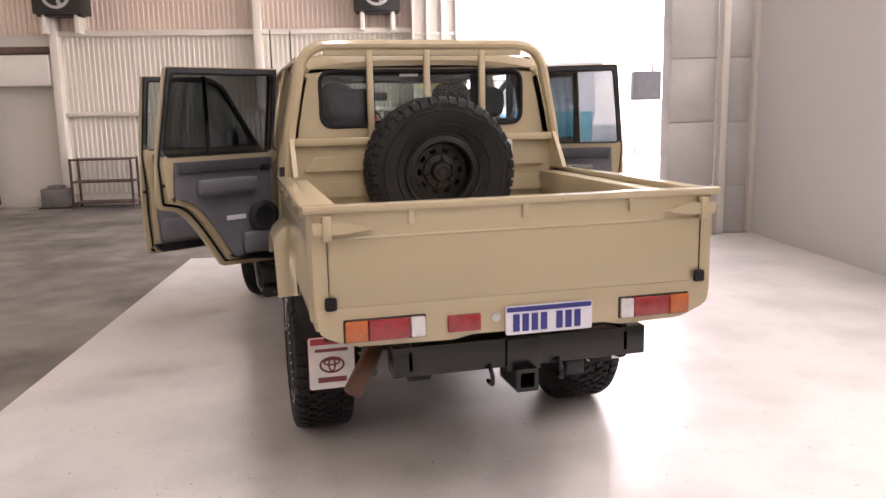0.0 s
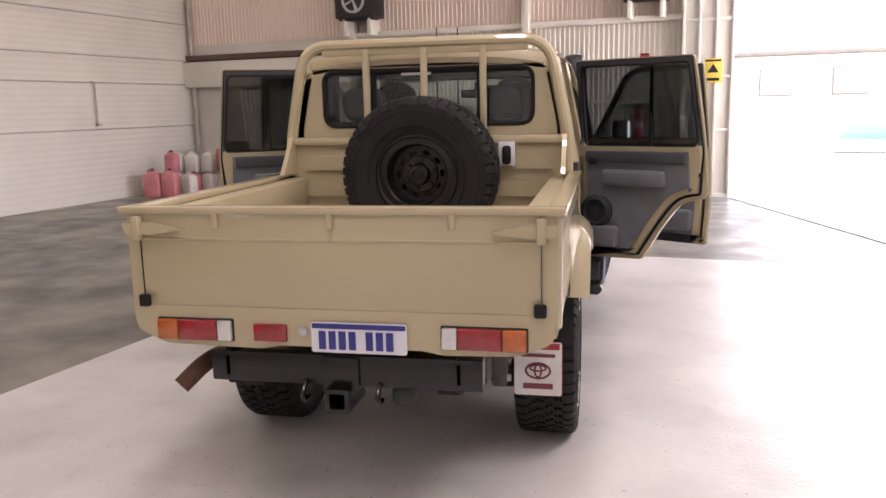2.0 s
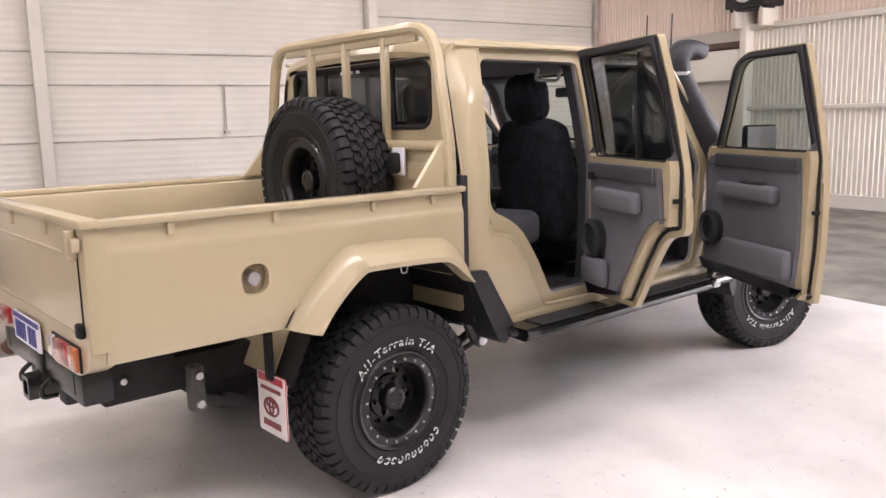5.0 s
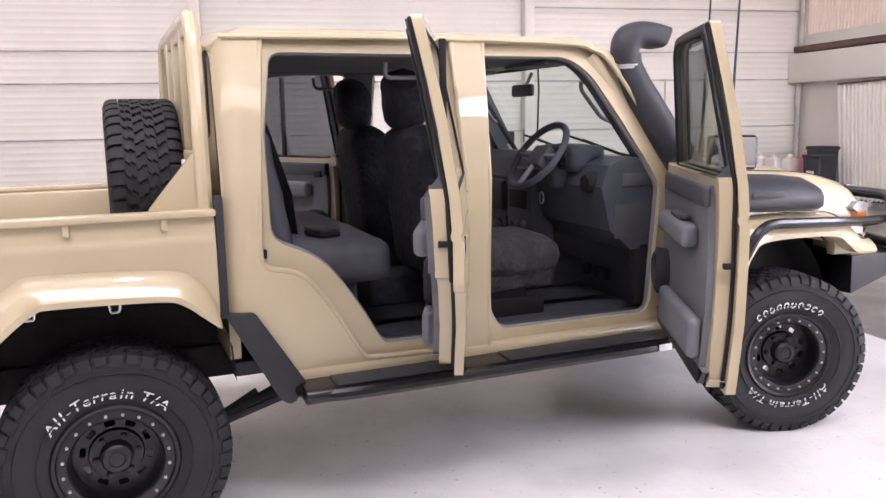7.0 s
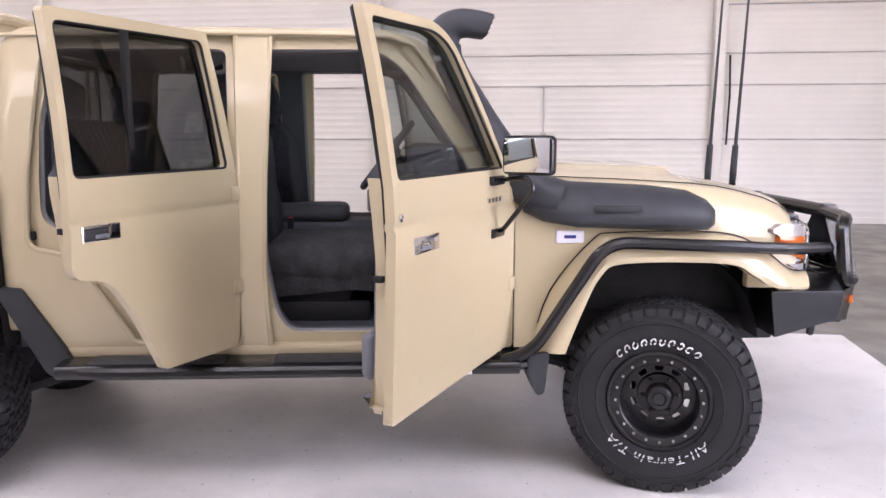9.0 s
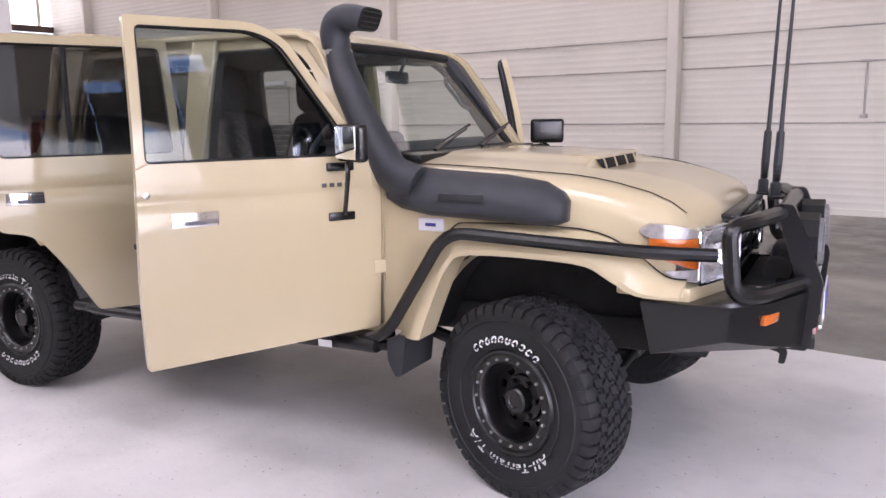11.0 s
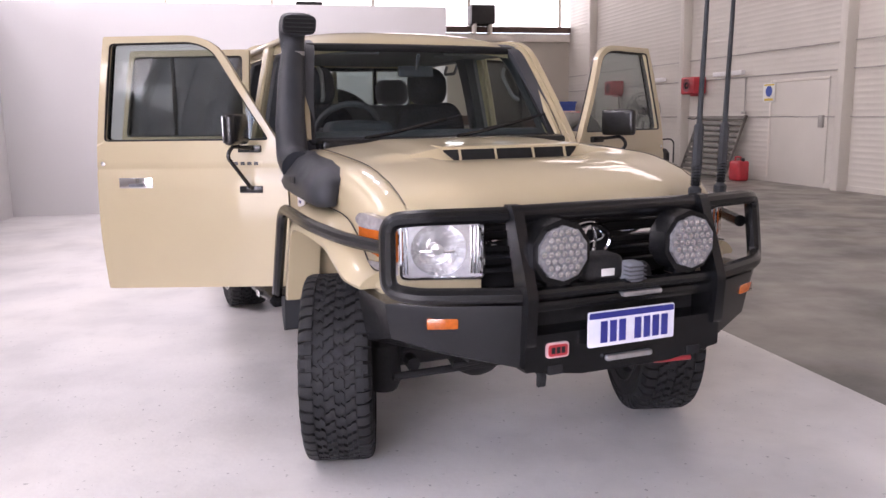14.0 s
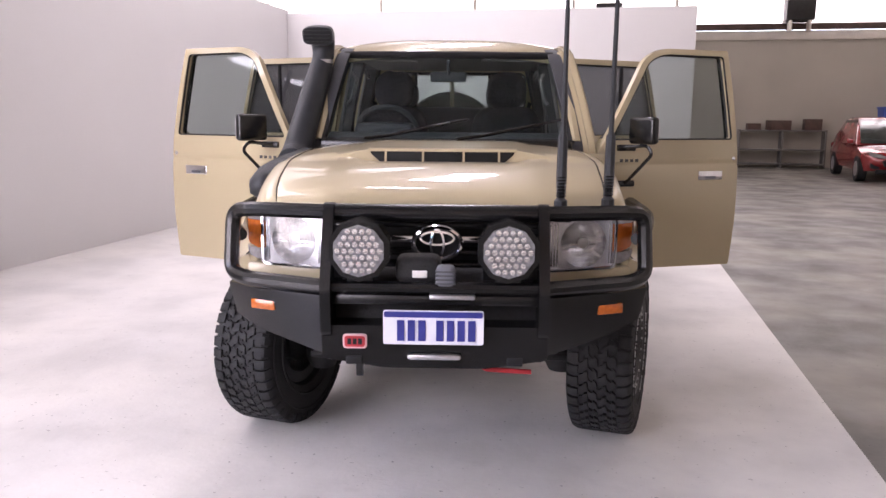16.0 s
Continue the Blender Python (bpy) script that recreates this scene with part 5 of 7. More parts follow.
for s in (1, -1):
    bm = slab(TUB_SIDE, "x", -0.035, 0.0, [FUEL] if s > 0 else ())
    sliced(bm, "z", (0.86, 0.9, 0.95, 1.19, 1.20, 1.215, 1.23))
    sliced(bm, "y", (-1.17, -1.14, -1.1))
    tub = part("tub_side", flip(warped(bm, lambda c: Vector((tub_x(c.y, c.z) + c.x, c.y, c.z))), s), M["paint"], truck)
    part("tub_rail", flip(box(0.795, 0.868, -1.20, 0.40, 1.288, 1.315, 0.008), s), M["paint"], tub)
    for y in (-0.95, -0.55, -0.10, 0.22):
        part("rail_rib", flip(box(0.835, 0.858, y - 0.012, y + 0.012, 1.245, 1.288, 0.004), s), M["paint"], tub)
    part("inner_wall", flip(box(0.70, 0.80, -1.15, 0.37, 1.06, 1.288, 0.01), s), M["inner_paint"], tub)
    lip = [(-0.42, 0.80), (-0.34, 0.90), (-0.22, 1.00), (-0.14, 1.015), (0.18, 1.005), (0.26, 0.985), (0.33, 0.93), (0.385, 0.885)]
    lip2 = [(-0.53, 0.83), (-0.44, 0.96), (-0.28, 1.105), (-0.17, 1.125), (0.20, 1.11), (0.32, 1.07), (0.38, 0.98), (0.398, 0.90)]
    secs = []
    for (a, b), (c, d) in zip(eased(lip), eased(lip2)):
        o = 0.93
        secs.append([(0.85, a, b), (o, a, b), (o + 0.004, a + (c - a) * 0.2, b + (d - b) * 0.2), (o - 0.016, a + (c - a) * 0.55, b + (d - b) * 0.55), (o - 0.048, a + (c - a) * 0.85, b + (d - b) * 0.85), (0.838, c, d)])
    part("wheel_arch_flare", flip(loft(secs), s), M["paint"], tub, "flared wheel arch lip", sharp=35)
    part("flare_seam", tube([(s * 0.846, c, d + 0.006) for c, d in eased(lip2)], 0.0035, 5), M["seal"], tub)
    well = [(-0.52, 0.60)] + [(c, d + 0.012) for c, d in eased(lip)] + [(0.43, 0.80), (0.44, 0.66)]
    part("inner_arch", flip(loft([[(x, y, z) for x in (0.42, 0.86)] for y, z in well], cap=False, close=False), s), M["chassis"], tub, "dark wheel well liner")
    part("wheel_box", flip(loft([[(x, y, z + q) for x, q in ((0.40, 0.02), (0.71, 0.02), (0.71, 0.006), (0.40, 0.006))] for y, z in well]), s), M["inner_paint"], tub, "raised wheel box in the tub")
    part("wheel_box_side", flip(slab(well, "x", 0.398, 0.409), s), M["inner_paint"], tub)
    part("wheel_house", flip(slab(well, "x", 0.41, 0.43), s), M["chassis"], tub, "dark inner wheel house")
    for y in (-0.235, 0.035):
        part("liner_clip", flip(tube(bent([(0.868, y - 0.02, 1.015), (0.868, y - 0.014, 0.972), (0.868, y + 0.014, 0.972), (0.868, y + 0.02, 1.015)], 0.008), 0.004, 5), s), M["steel"], tub)
    # rear corner post
    bm = loft([[(x, y, z) for x, y in ((0.775, -1.235), (0.812, -1.24), (0.838, -1.233), (0.851, -1.21), (0.852, -1.17), (0.775, -1.17))] for z in (0.88, 1.30)])
    post = part("corner_post", flip(bm, s), M["paint"], tub)
    part("tailgate_seam", flip(box(0.781, 0.7835, -1.241, -1.236, 0.955, 1.27), s), M["seal"], tub)
    part("bump_stop", flip(box(0.755, 0.80, -1.262, -1.238, 0.925, 0.975, 0.008), s), M["seal"], tub, "black rubber stop")
    part("latch_lever", flip(slab(rounded([(0.60, 1.232), (0.72, 1.215), (0.83, 1.215), (0.84, 1.262), (0.72, 1.262)], 0.01), "y", -1.268, -1.243), s), M["paint"], tub, "tailgate latch lever")
    part("latch_pin", flip(box(0.765, 0.80, -1.275, -1.24, 1.19, 1.285, 0.008), s), M["paint"], tub)
    part("gusset", flip(slab(rounded([(0.17, 1.312), (0.385, 1.312), (0.385, 1.52), (0.34, 1.52)], 0.012), "x", 0.765, 0.79), s), M["paint"], tub, "headboard side brace")
    # lamps
    for x0, x1, mt in ((0.415, 0.475, "clear_lens"), (0.475, 0.64, "red_lens"), (0.64, 0.73, "amber")):
        part("tail_lamp_lens", flip(box(x0 + 0.001, x1 - 0.001, -1.262, -1.225, 0.797, 0.878, 0.006), s), M[mt], tub)
    part("tail_lamp_housing", flip(box(0.411, 0.734, -1.248, -1.22, 0.792, 0.883, 0.006), s), M["seal"], tub, "rear lamp housing")

part("fuel_recess", box(0.77, 0.81, -0.72, -0.58, 0.98, 1.13, 0.01), M["inner_paint"], truck, "recessed fuel filler pocket")
part("fuel_cap", lathe([(0.0, 0.845), (0.025, 0.845), (0.030, 0.835), (0.030, 0.81), (0.0, 0.81)], "x", 18, closed=False, centre=(0, -0.648, 1.045)), M["steel"], truck, "metal fuel cap")
part("tub_floor", slab([(-0.70, -1.18), (0.70, -1.18), (0.70, -0.50), (0.40, -0.50), (0.40, 0.38), (-0.40, 0.38), (-0.40, -0.50), (-0.70, -0.50)], "z", 0.86, 0.905), M["inner_paint"], truck)
gate = part("tailgate", box(-0.778, 0.778, -1.238, -1.195, 0.9303, 1.30, 0.002), M["paint"], truck, "flat sand-beige tailgate")
part("gate_rail", box(-0.868, 0.868, -1.252, -1.185, 1.292, 1.322, 0.008), M["paint"], gate)
part("gate_bead", tube([(-0.77, -1.236, 1.195), (0.77, -1.236, 1.195)], 0.007, 8), M["paint"], gate)
for x in (-0.46, 0.0, 0.46):
    part("gate_rib", box(x - 0.012, x + 0.012, -1.252, -1.236, 1.24, 1.295, 0.004), M["paint"], gate)
sill = rounded([(-0.83, 0.93), (-0.83, 0.83, 0.04), (-0.70, 0.775, 0.04), (-0.30, 0.768), (-0.22, 0.783), (0.34, 0.783), (0.42, 0.768), (0.70, 0.775, 0.04), (0.83, 0.83, 0.04), (0.83, 0.93)], 0.015)
valance = part("rear_valance", slab(sill, "y", -1.24, -1.16), M["paint"], truck)
part("rear_reflector", box(-0.325, -0.19, -1.258, -1.235, 0.80, 0.868, 0.006), M["red_lens"], valance, "red rear reflector")
part("lock_barrel", lathe([(0.0, -1.25), (0.018, -1.248), (0.02, -1.238), (0.0, -1.236)], "y", 14, closed=False, centre=(-0.125, 0, 0.845)), M["steel"], valance)
number_plate(-0.088, 0.285, 0.768, 0.885, -1.25, -1, valance)

# headboard and hoop
hb = part("headboard", box(-0.79, 0.79, 0.375, 0.40, 0.90, 1.50, 0.006), M["inner_paint"], truck, "ribbed sand-beige headboard")
for z0, z1 in ((1.02, 1.10), (1.18, 1.27), (1.33, 1.41)):
    part("headboard_rib", slab(rounded([(-0.72, z0), (0.72, z0), (0.66, z1), (-0.66, z1)], 0.02), "y", 0.355, 0.376), M["inner_paint"], hb)
part("headboard_rail", box(-0.80, 0.80, 0.345, 0.395, 1.47, 1.515, 0.012), M["paint"], hb)
hoop = bent([(-0.795, 0.37, 1.30), (-0.79, 0.37, 1.50), (-0.69, 0.375, 2.025), (0.69, 0.375, 2.025), (0.79, 0.37, 1.50), (0.795, 0.37, 1.30)], 0.15, 8)
part("hoop", tube(hoop, 0.030, 10), M["paint"], hb, "sand-beige tubular hoop")
part("hoop_fillet", box(-0.58, 0.58, 0.362, 0.388, 1.965, 2.01, 0.006), M["paint"], hb)
for x in (-0.325, 0.005, 0.335):
    part("window_bar", box(x - 0.018, x + 0.018, 0.355, 0.39, 1.49, 2.0, 0.006), M["paint"], hb)
part("carrier_plate", box(0.42, 0.51, 0.33, 0.346, 1.35, 1.48, 0.004), M["plate"], hb, "pale grey bracket plate")
part("carrier_bracket", box(0.445, 0.49, 0.28, 0.335, 1.36, 1.46, 0.015), M["seal"], hb)
part("spare_mount", tube([(0.02, 0.15, 1.325), (0.02, 0.37, 1.325)], 0.05, 12), M["chassis"], hb)

# ---- underbody ----
for s in (1, -1):
    plate = part("tow_plate", flip(slab(rounded([(-1.20, 0.60), (-1.02, 0.575), (-0.86, 0.64), (-0.80, 0.76), (-1.20, 0.76)], 0.04), "x", 0.46, 0.475), s), M["chassis"], truck)
    for y in (-1.10, -1.03):
        part("plate_bolt", flip(lathe([(0.0, 0.475), (0.016, 0.475), (0.013, 0.49), (0.0, 0.492)], "x", 8, closed=False, centre=(0, y, 0.655)), s), M["steel"], plate)
tow = part("tow_bar", box(-0.54, 0.56, -1.20, -1.09, 0.615, 0.74, 0.008), M["black"], truck, "black steel tow bar")
part("receiver", slab(rect(-0.045, 0.05, 0.525, 0.62, 0.008), "y", -1.26, -1.05, [rect(-0.028, 0.033, 0.542, 0.603, 0.004)]), M["black"], tow, "square hitch receiver")
part("receiver_back", box(-0.035, 0.04, -1.12, -1.10, 0.53, 0.615), M["seal"], tow)
part("mount_plate", box(-0.07, 0.08, -1.215, -1.185, 0.60, 0.735, 0.008), M["black"], tow)
for x in (-0.14, 0.16):
    part("chain_loop", tube(bent([(x, -1.20, 0.63), (x, -1.24, 0.60), (x, -1.24, 0.56), (x, -1.18, 0.56)], 0.02), 0.010, 6), M["black"], tow)
part("plug_socket", box(0.20, 0.29, -1.19, -1.10, 0.545, 0.615, 0.015), M["plastic"], tow)
part("exhaust", tube(bent([(-0.52, -0.2, 0.60), (-0.56, -0.9, 0.66), (-0.62, -1.08, 0.66), (-0.70, -1.17, 0.57)], 0.12), 0.038, 12), M["rust"], truck, "brown exhaust tailpipe")
for s in (1, -1):
    rail = part("chassis_rail", flip(box(0.36, 0.46, -1.1, 3.85, 0.56, 0.70, 0.01), s), M["chassis"], truck)
    for y, x, r in ((0.0, 0.56, 0.05), (3.18, 0.60, 0.05)):
        leaf_a = [(s * 0.55, y + 0.78 * u, 0.375 + 0.17 * u * u) for u in [-1 + i / 5 for i in range(11)]]
        if y == 0.0:
            for k in range(3):
                q = [(a, b * (1 - 0.14 * k), c - 0.02 * k) for a, b, c in leaf_a]
                part("leaf_spring", tube(q, 0.034, 6, squash=0.32), M["chassis"], truck)
            part("spring_shackle", flip(box(0.535, 0.60, -0.815, -0.755, 0.50, 0.685, 0.012), s), M["bracket"], truck)
            for z in (0.535, 0.65):
                part("shackle_pin", flip(lathe([(0.0, 0.60), (0.018, 0.60), (0.016, 0.615), (0.0, 0.617)], "x", 8, closed=False, centre=(0, -0.785, z)), s), M["steel"], truck)
            part("spring_clamp", flip(box(0.515, 0.60, -0.34, -0.28, 0.33, 0.42, 0.008), s), M["chassis"], truck)
            part("shackle_bolt", flip(lathe([(0.0, 0.59), (0.025, 0.59), (0.022, 0.61), (0.0, 0.612)], "x", 10, closed=False, centre=(0, 0.70, 0.58)), s), M["steel"], truck)
            part("spring_hanger", flip(slab(rounded([(0.60, 0.60), (0.74, 0.60), (0.735, 0.48), (0.70, 0.455), (0.655, 0.49)], 0.015), "x", 0.60, 0.63), s), M["bracket"], truck, "grey spring hanger plate")
            part("hanger_bush", flip(lathe([(0.0, 0.63), (0.030, 0.63), (0.028, 0.65), (0.012, 0.655), (0.0, 0.655)], "x", 12, closed=False, centre=(0, 0.70, 0.50)), s), M["steel"], truck)
            part("spring_link", tube([(s * 0.61, 0.36, 0.40), (s * 0.615, 0.70, 0.50)], 0.022, 8, squash=0.6), M["chassis"], truck)
            part("damper", tube([(s * 0.45, 0.10, 0.40), (s * 0.40, 0.32, 0.72)], 0.03, 10), M["chassis"], truck)
        else:
            part("coil_spring", tube([(s * (0.46 + 0.055 * math.cos(a)), 3.18 + 0.055 * math.sin(a), 0.44 + 0.30 * a / 31.4) for a in np.linspace(0, 31.4, 60)], 0.009, 5), M["chassis"], truck)
    flap = part("mud_flap", flip(slab(rect(0.60, 0.815, 0.368, 0.62, 0.012), "y", -0.535, -0.525), s), M["flap"], truck, "white mud flap with red border and oval emblem")
    part("flap_border", tube([(s * x, -0.53, z) for x, z in rect(0.60, 0.815, 0.368, 0.62, 0.012)], 0.003, 5, closed=True), M["red"], flap)
    part("flap_header", flip(slab(rect(0.61, 0.805, 0.585, 0.615), "y", -0.537, -0.535), s), M["red"], flap)
    part("flap_emblem", tube(ellipse(0.055, 0.036, -0.537, s * 0.7075, 0.485), 0.005, 6, closed=True), M["maroon"], flap)
    part("flap_emblem_ring", tube(ellipse(0.037, 0.014, -0.537, s * 0.7075, 0.498), 0.004, 6, closed=True), M["maroon"], flap)
    part("flap_emblem_bar", tube(ellipse(0.015, 0.030, -0.537, s * 0.7075, 0.485), 0.004, 6, closed=True), M["maroon"], flap)
    part("flap_lettering", flip(box(0.64, 0.775, -0.539, -0.536, 0.40, 0.425), s), M["maroon"], flap)
    part("flap_caption", flip(box(0.63, 0.785, -0.539, -0.536, 0.55, 0.565), s), M["maroon"], flap)
    part("flap_hanger", flip(box(0.69, 0.74, -0.55, -0.53, 0.60, 0.86, 0.005), s), M["chassis"], truck)
    part("front_flap", flip(slab(rounded([(2.60, 0.62), (2.69, 0.64), (2.67, 0.46), (2.64, 0.45), (2.60, 0.52)], 0.02), "x", 0.66, 0.93), s), M["plastic"], truck, "black rubber front mud flap")
    part("cab_guard", flip(slab(rounded([(0.41, 0.915), (0.52, 0.915), (0.715, 0.60), (0.64, 0.535), (0.60, 0.56)], 0.015), "x", 0.70, 0.865), s), M["plastic"], truck, "black plastic stone guard")
    # dark strip that fills the gap between cab and tub
    part("gap_strip", flip(box(0.79, 0.85, 0.398, 0.428, 0.90, 1.36, 0.006), s), M["plastic"], truck)
    step = part("side_step", flip(slab(rounded([(0.79, 0.565), (0.96, 0.555), (0.985, 0.585), (0.97, 0.615), (0.79, 0.62)], 0.012), "y", 0.68, 2.56), s), M["black"], truck, "black steel side step")
    part("step_tube", tube(bent([(s * 0.80, 0.66, 0.59), (s * 0.95, 0.72, 0.585), (s * 0.972, 0.9, 0.585), (s * 0.972, 2.3, 0.585), (s * 0.90, 2.6, 0.585)], 0.1), 0.028, 10), M["black"], step)
    for y0, y1 in ((0.80, 1.35), (1.55, 2.30)):
        part("tread_pad", flip(box(0.84, 0.965, y0, y1, 0.616, 0.624, 0.003), s), M["plastic"], step)
    part("step_badge", flip(box(0.998, 1.003, 2.29, 2.36, 0.57, 0.60, 0.002), s), M["lead"], step)
for y, x in ((0.0, 0.62), (3.18, 0.66)):
    part("axle", tube([(-x, y, 0.415), (x, y, 0.415)], 0.048, 12), M["chassis"], truck)
    t = bmesh.new()
    bmesh.ops.create_uvsphere(t, u_segments=18, v_segments=10, radius=0.15)
    part("differential", warped(t, lambda c: Vector((c.x + (0.0 if y == 0 else 0.12), c.y + y, c.z + 0.42))), M["chassis"], truck)
part("fuel_tank", box(-0.34, 0.34, -0.95, -0.30, 0.54, 0.80, 0.04), M["chassis"], truck)
part("gearbox", box(-0.16, 0.16, 1.3, 2.6, 0.50, 0.68, 0.05), M["chassis"], truck)
part("floor_pan", box(-0.755, 0.755, 0.45, 2.56, 0.64, 0.70, 0.01), M["carpet"], truck)
part("under_tray", box(-0.36, 0.36, 2.6, 3.9, 0.58, 0.64, 0.02), M["chassis"], truck)
part("engine_bay", box(-0.44, 0.44, 2.58, 3.74, 0.66, 1.25, 0.03), M["chassis"], truck)
part("steering_rod", tube([(-0.62, 3.42, 0.40), (0.62, 3.42, 0.40)], 0.018, 8), M["chassis"], truck)
part("steering_damper", tube([(-0.20, 3.47, 0.44), (0.10, 3.47, 0.44), (0.11, 3.47, 0.44), (0.36, 3.47, 0.43)], [0.03, 0.03, 0.016, 0.016], 10), M["chassis"], truck)
part("panhard_rod", tube([(-0.50, 3.34, 0.47), (0.48, 3.34, 0.60)], 0.022, 8), M["chassis"], truck)
for s in (1, -1):
    part("steering_knuckle", lathe([(0.0, 0.27), (0.06, 0.28), (0.085, 0.33), (0.08, 0.42), (0.09, 0.50), (0.055, 0.56), (0.0, 0.56)], "z", 12, closed=False, centre=(s * 0.60, 3.22, 0)), M["chassis"], truck)
    part("radius_arm", tube([(s * 0.48, 3.30, 0.40), (s * 0.46, 3.0, 0.42), (s * 0.42, 2.35, 0.58)], 0.032, 8), M["chassis"], truck)

# ---- cabin ----
part("firewall", box(-0.78, 0.78, 2.44, 2.50, 0.66, 1.36, 0.01), M["dash"], truck)
part("tunnel", box(-0.13, 0.13, 1.2, 2.45, 0.70, 0.86, 0.04), M["carpet"], truck)


def pillow(x0, x1, y0, y1, z0, z1, r, lean=0.0, seed=0, taper=0.0):
    """An upholstered block with soft edges and slight sag."""
    t = box(x0, x1, y0, y1, z0, z1, r, None, 4)
    bmesh.ops.subdivide_edges(t, edges=[e for e in t.edges if e.calc_length() > 0.08], cuts=4, use_grid_fill=True)
    def f(c):
        n = noise.noise(Vector((c.x * 9 + seed, c.y * 9, c.z * 9))) + 0.5 * noise.noise(Vector((c.x * 21 + seed, c.y * 21, c.z * 21)))
        k = 1 - taper * abs((c.z - (z0 + z1) / 2) / ((z1 - z0) / 2)) ** 3
        return Vector(((x0 + x1) / 2 + (c.x - (x0 + x1) / 2) * k, c.y - lean * (c.z - z0) + 0.012 * n, c.z + 0.008 * n))
    return warped(t, f)


def skirt(x0, x1, y0, y1, top, low, seed):
    """A cloth hem that hangs in folds round three sides of a cushion."""
    way = [(x0, y0), (x0, y1 - 0.05), (x0 + 0.05, y1), (x1 - 0.05, y1), (x1, y1 - 0.05), (x1, y0)]
    line = []
    for (a, b), (c, d) in zip(way, way[1:]):
        k = max(2, int(math.hypot(c - a, d - b) / 0.025))
        line += [(a + (c - a) * i / k, b + (d - b) * i / k) for i in range(k)]
    line.append(way[-1])
    mx, my = (x0 + x1) / 2, (y0 + y1) / 2
    secs = []
    for i, (a, b) in enumerate(line):
        wave = noise.noise(Vector((i * 0.35 + seed, seed, 0)))
        hem = low + 0.03 * noise.noise(Vector((i * 0.16, seed, 5)))
        sec = [(a + (a - mx) * (0.05 * wave - 0.14) * h, b + (b - my) * (0.04 * wave - 0.08) * h, top + (hem - top) * h) for h in (0.0, 0.35, 0.7, 1.0)]
        secs.append(sec + [(mx + (u - mx) * 0.97, my + (v - my) * 0.97, z) for u, v, z in reversed(sec)])
    return loft(secs)


for x, driver in ((0.40, True), (-0.40, False)):
    seat = part("front_seat", pillow(x - 0.26, x + 0.26, 1.42, 2.0, 0.88, 1.075, 0.092, -0.05, x), M["seat_cover"], truck, "seat with dark fleecy cover")
    part("backrest", pillow(x - 0.255, x + 0.255, 1.32, 1.52, 0.90, 1.60, 0.095, 0.11, x + 3, 0.20), M["fabric"], seat)
    part("headrest", pillow(x - 0.14, x + 0.14, 1.235, 1.395, 1.575, 1.845, 0.078, 0.10, x + 7, 0.32), M["fabric"], seat)
    part("cover_skirt", skirt(x - 0.25, x + 0.25, 1.45, 2.0, 0.97, 0.835, x), M["seat_cover"], seat, "loose hem of the seat cover")
    part("seat_base", box(x - 0.19, x + 0.19, 1.52, 1.84, 0.78, 0.92, 0.02), M["seal"], seat)
    for r in (-0.17, 0.17):
        part("seat_rail", box(x + r - 0.02, x + r + 0.02, 1.45, 1.93, 0.70, 0.79, 0.01), M["seal"], seat)
    part("belt", tube([(x * 1.72, 1.40, 1.75), (x * 1.74, 1.44, 1.30), (x * 1.72, 1.5, 0.80)], 0.022, 6, squash=0.15), M["seal"], seat)
bench = part("rear_bench", pillow(-0.66, 0.66, 0.64, 1.15, 0.94, 1.125, 0.06, 0, 11), M["fabric_grey"], truck, "grey vinyl rear bench seat")
part("bench_back", pillow(-0.66, 0.66, 0.63, 0.74, 1.06, 1.60, 0.05, 0.18, 12), M["fabric_grey"], bench)
part("bench_base", box(-0.62, 0.62, 0.66, 1.00, 0.70, 0.95, 0.02), M["carpet"], bench)
for x in (0.40, -0.40):
    part("bench_headrest", pillow(x - 0.13, x + 0.13, 0.515, 0.625, 1.60, 1.79, 0.045, 0.1, x, 0.25), M["fabric_grey"], bench)
    part("bench_belt", tube([(x * 1.55, 0.62, 1.64), (x * 1.30, 0.735, 1.33), (x * 0.75, 0.80, 1.13)], 0.022, 6, squash=0.15), M["seal"], bench)
case = thing("phone_case", pose(0.42, 0.90, 1.128, 0, 0, 12), "black folding case lying on the rear bench seat", "case")
part("cover", box(-0.085, 0.085, -0.05, 0.05, 0, 0.022, 0.008), M["seal"], case)
part("flap", box(-0.083, 0.083, -0.048, 0.048, 0.022, 0.034, 0.006), M["plastic"], case)
arm = part("centre_console", pillow(-0.10, 0.10, 1.45, 1.95, 0.86, 1.10, 0.03, 0, 20), M["dash"], truck)
part("armrest_pad", pillow(-0.11, 0.11, 1.40, 1.80, 1.09, 1.185, 0.044, 0, 21), M["card_dark"], arm, "padded grey armrest lid")
part("belt_buckle", box(0.115, 0.145, 1.50, 1.53, 1.05, 1.12, 0.006), M["seal"], arm)
part("buckle_button", box(0.118, 0.142, 1.503, 1.527, 1.119, 1.124, 0.002), M["red"], arm)
dash = part("dashboard", loft([[(x, y, z) for y, z in ((2.46, 1.02), (2.30, 1.00), (2.18, 1.10), (2.13, 1.30), (2.17, 1.40), (2.26, 1.435), (2.40, 1.43), (2.47, 1.39))] for x in (-0.76, -0.4, 0.0, 0.4, 0.76)]), M["dash"], truck, "dark moulded dashboard")
part("binnacle", pillow(0.20, 0.56, 2.10, 2.30, 1.36, 1.49, 0.04, 0, 30), M["dash"], dash)
part("centre_console", box(-0.13, 0.15, 2.10, 2.25, 0.86, 1.36, 0.025), M["dash"], dash)
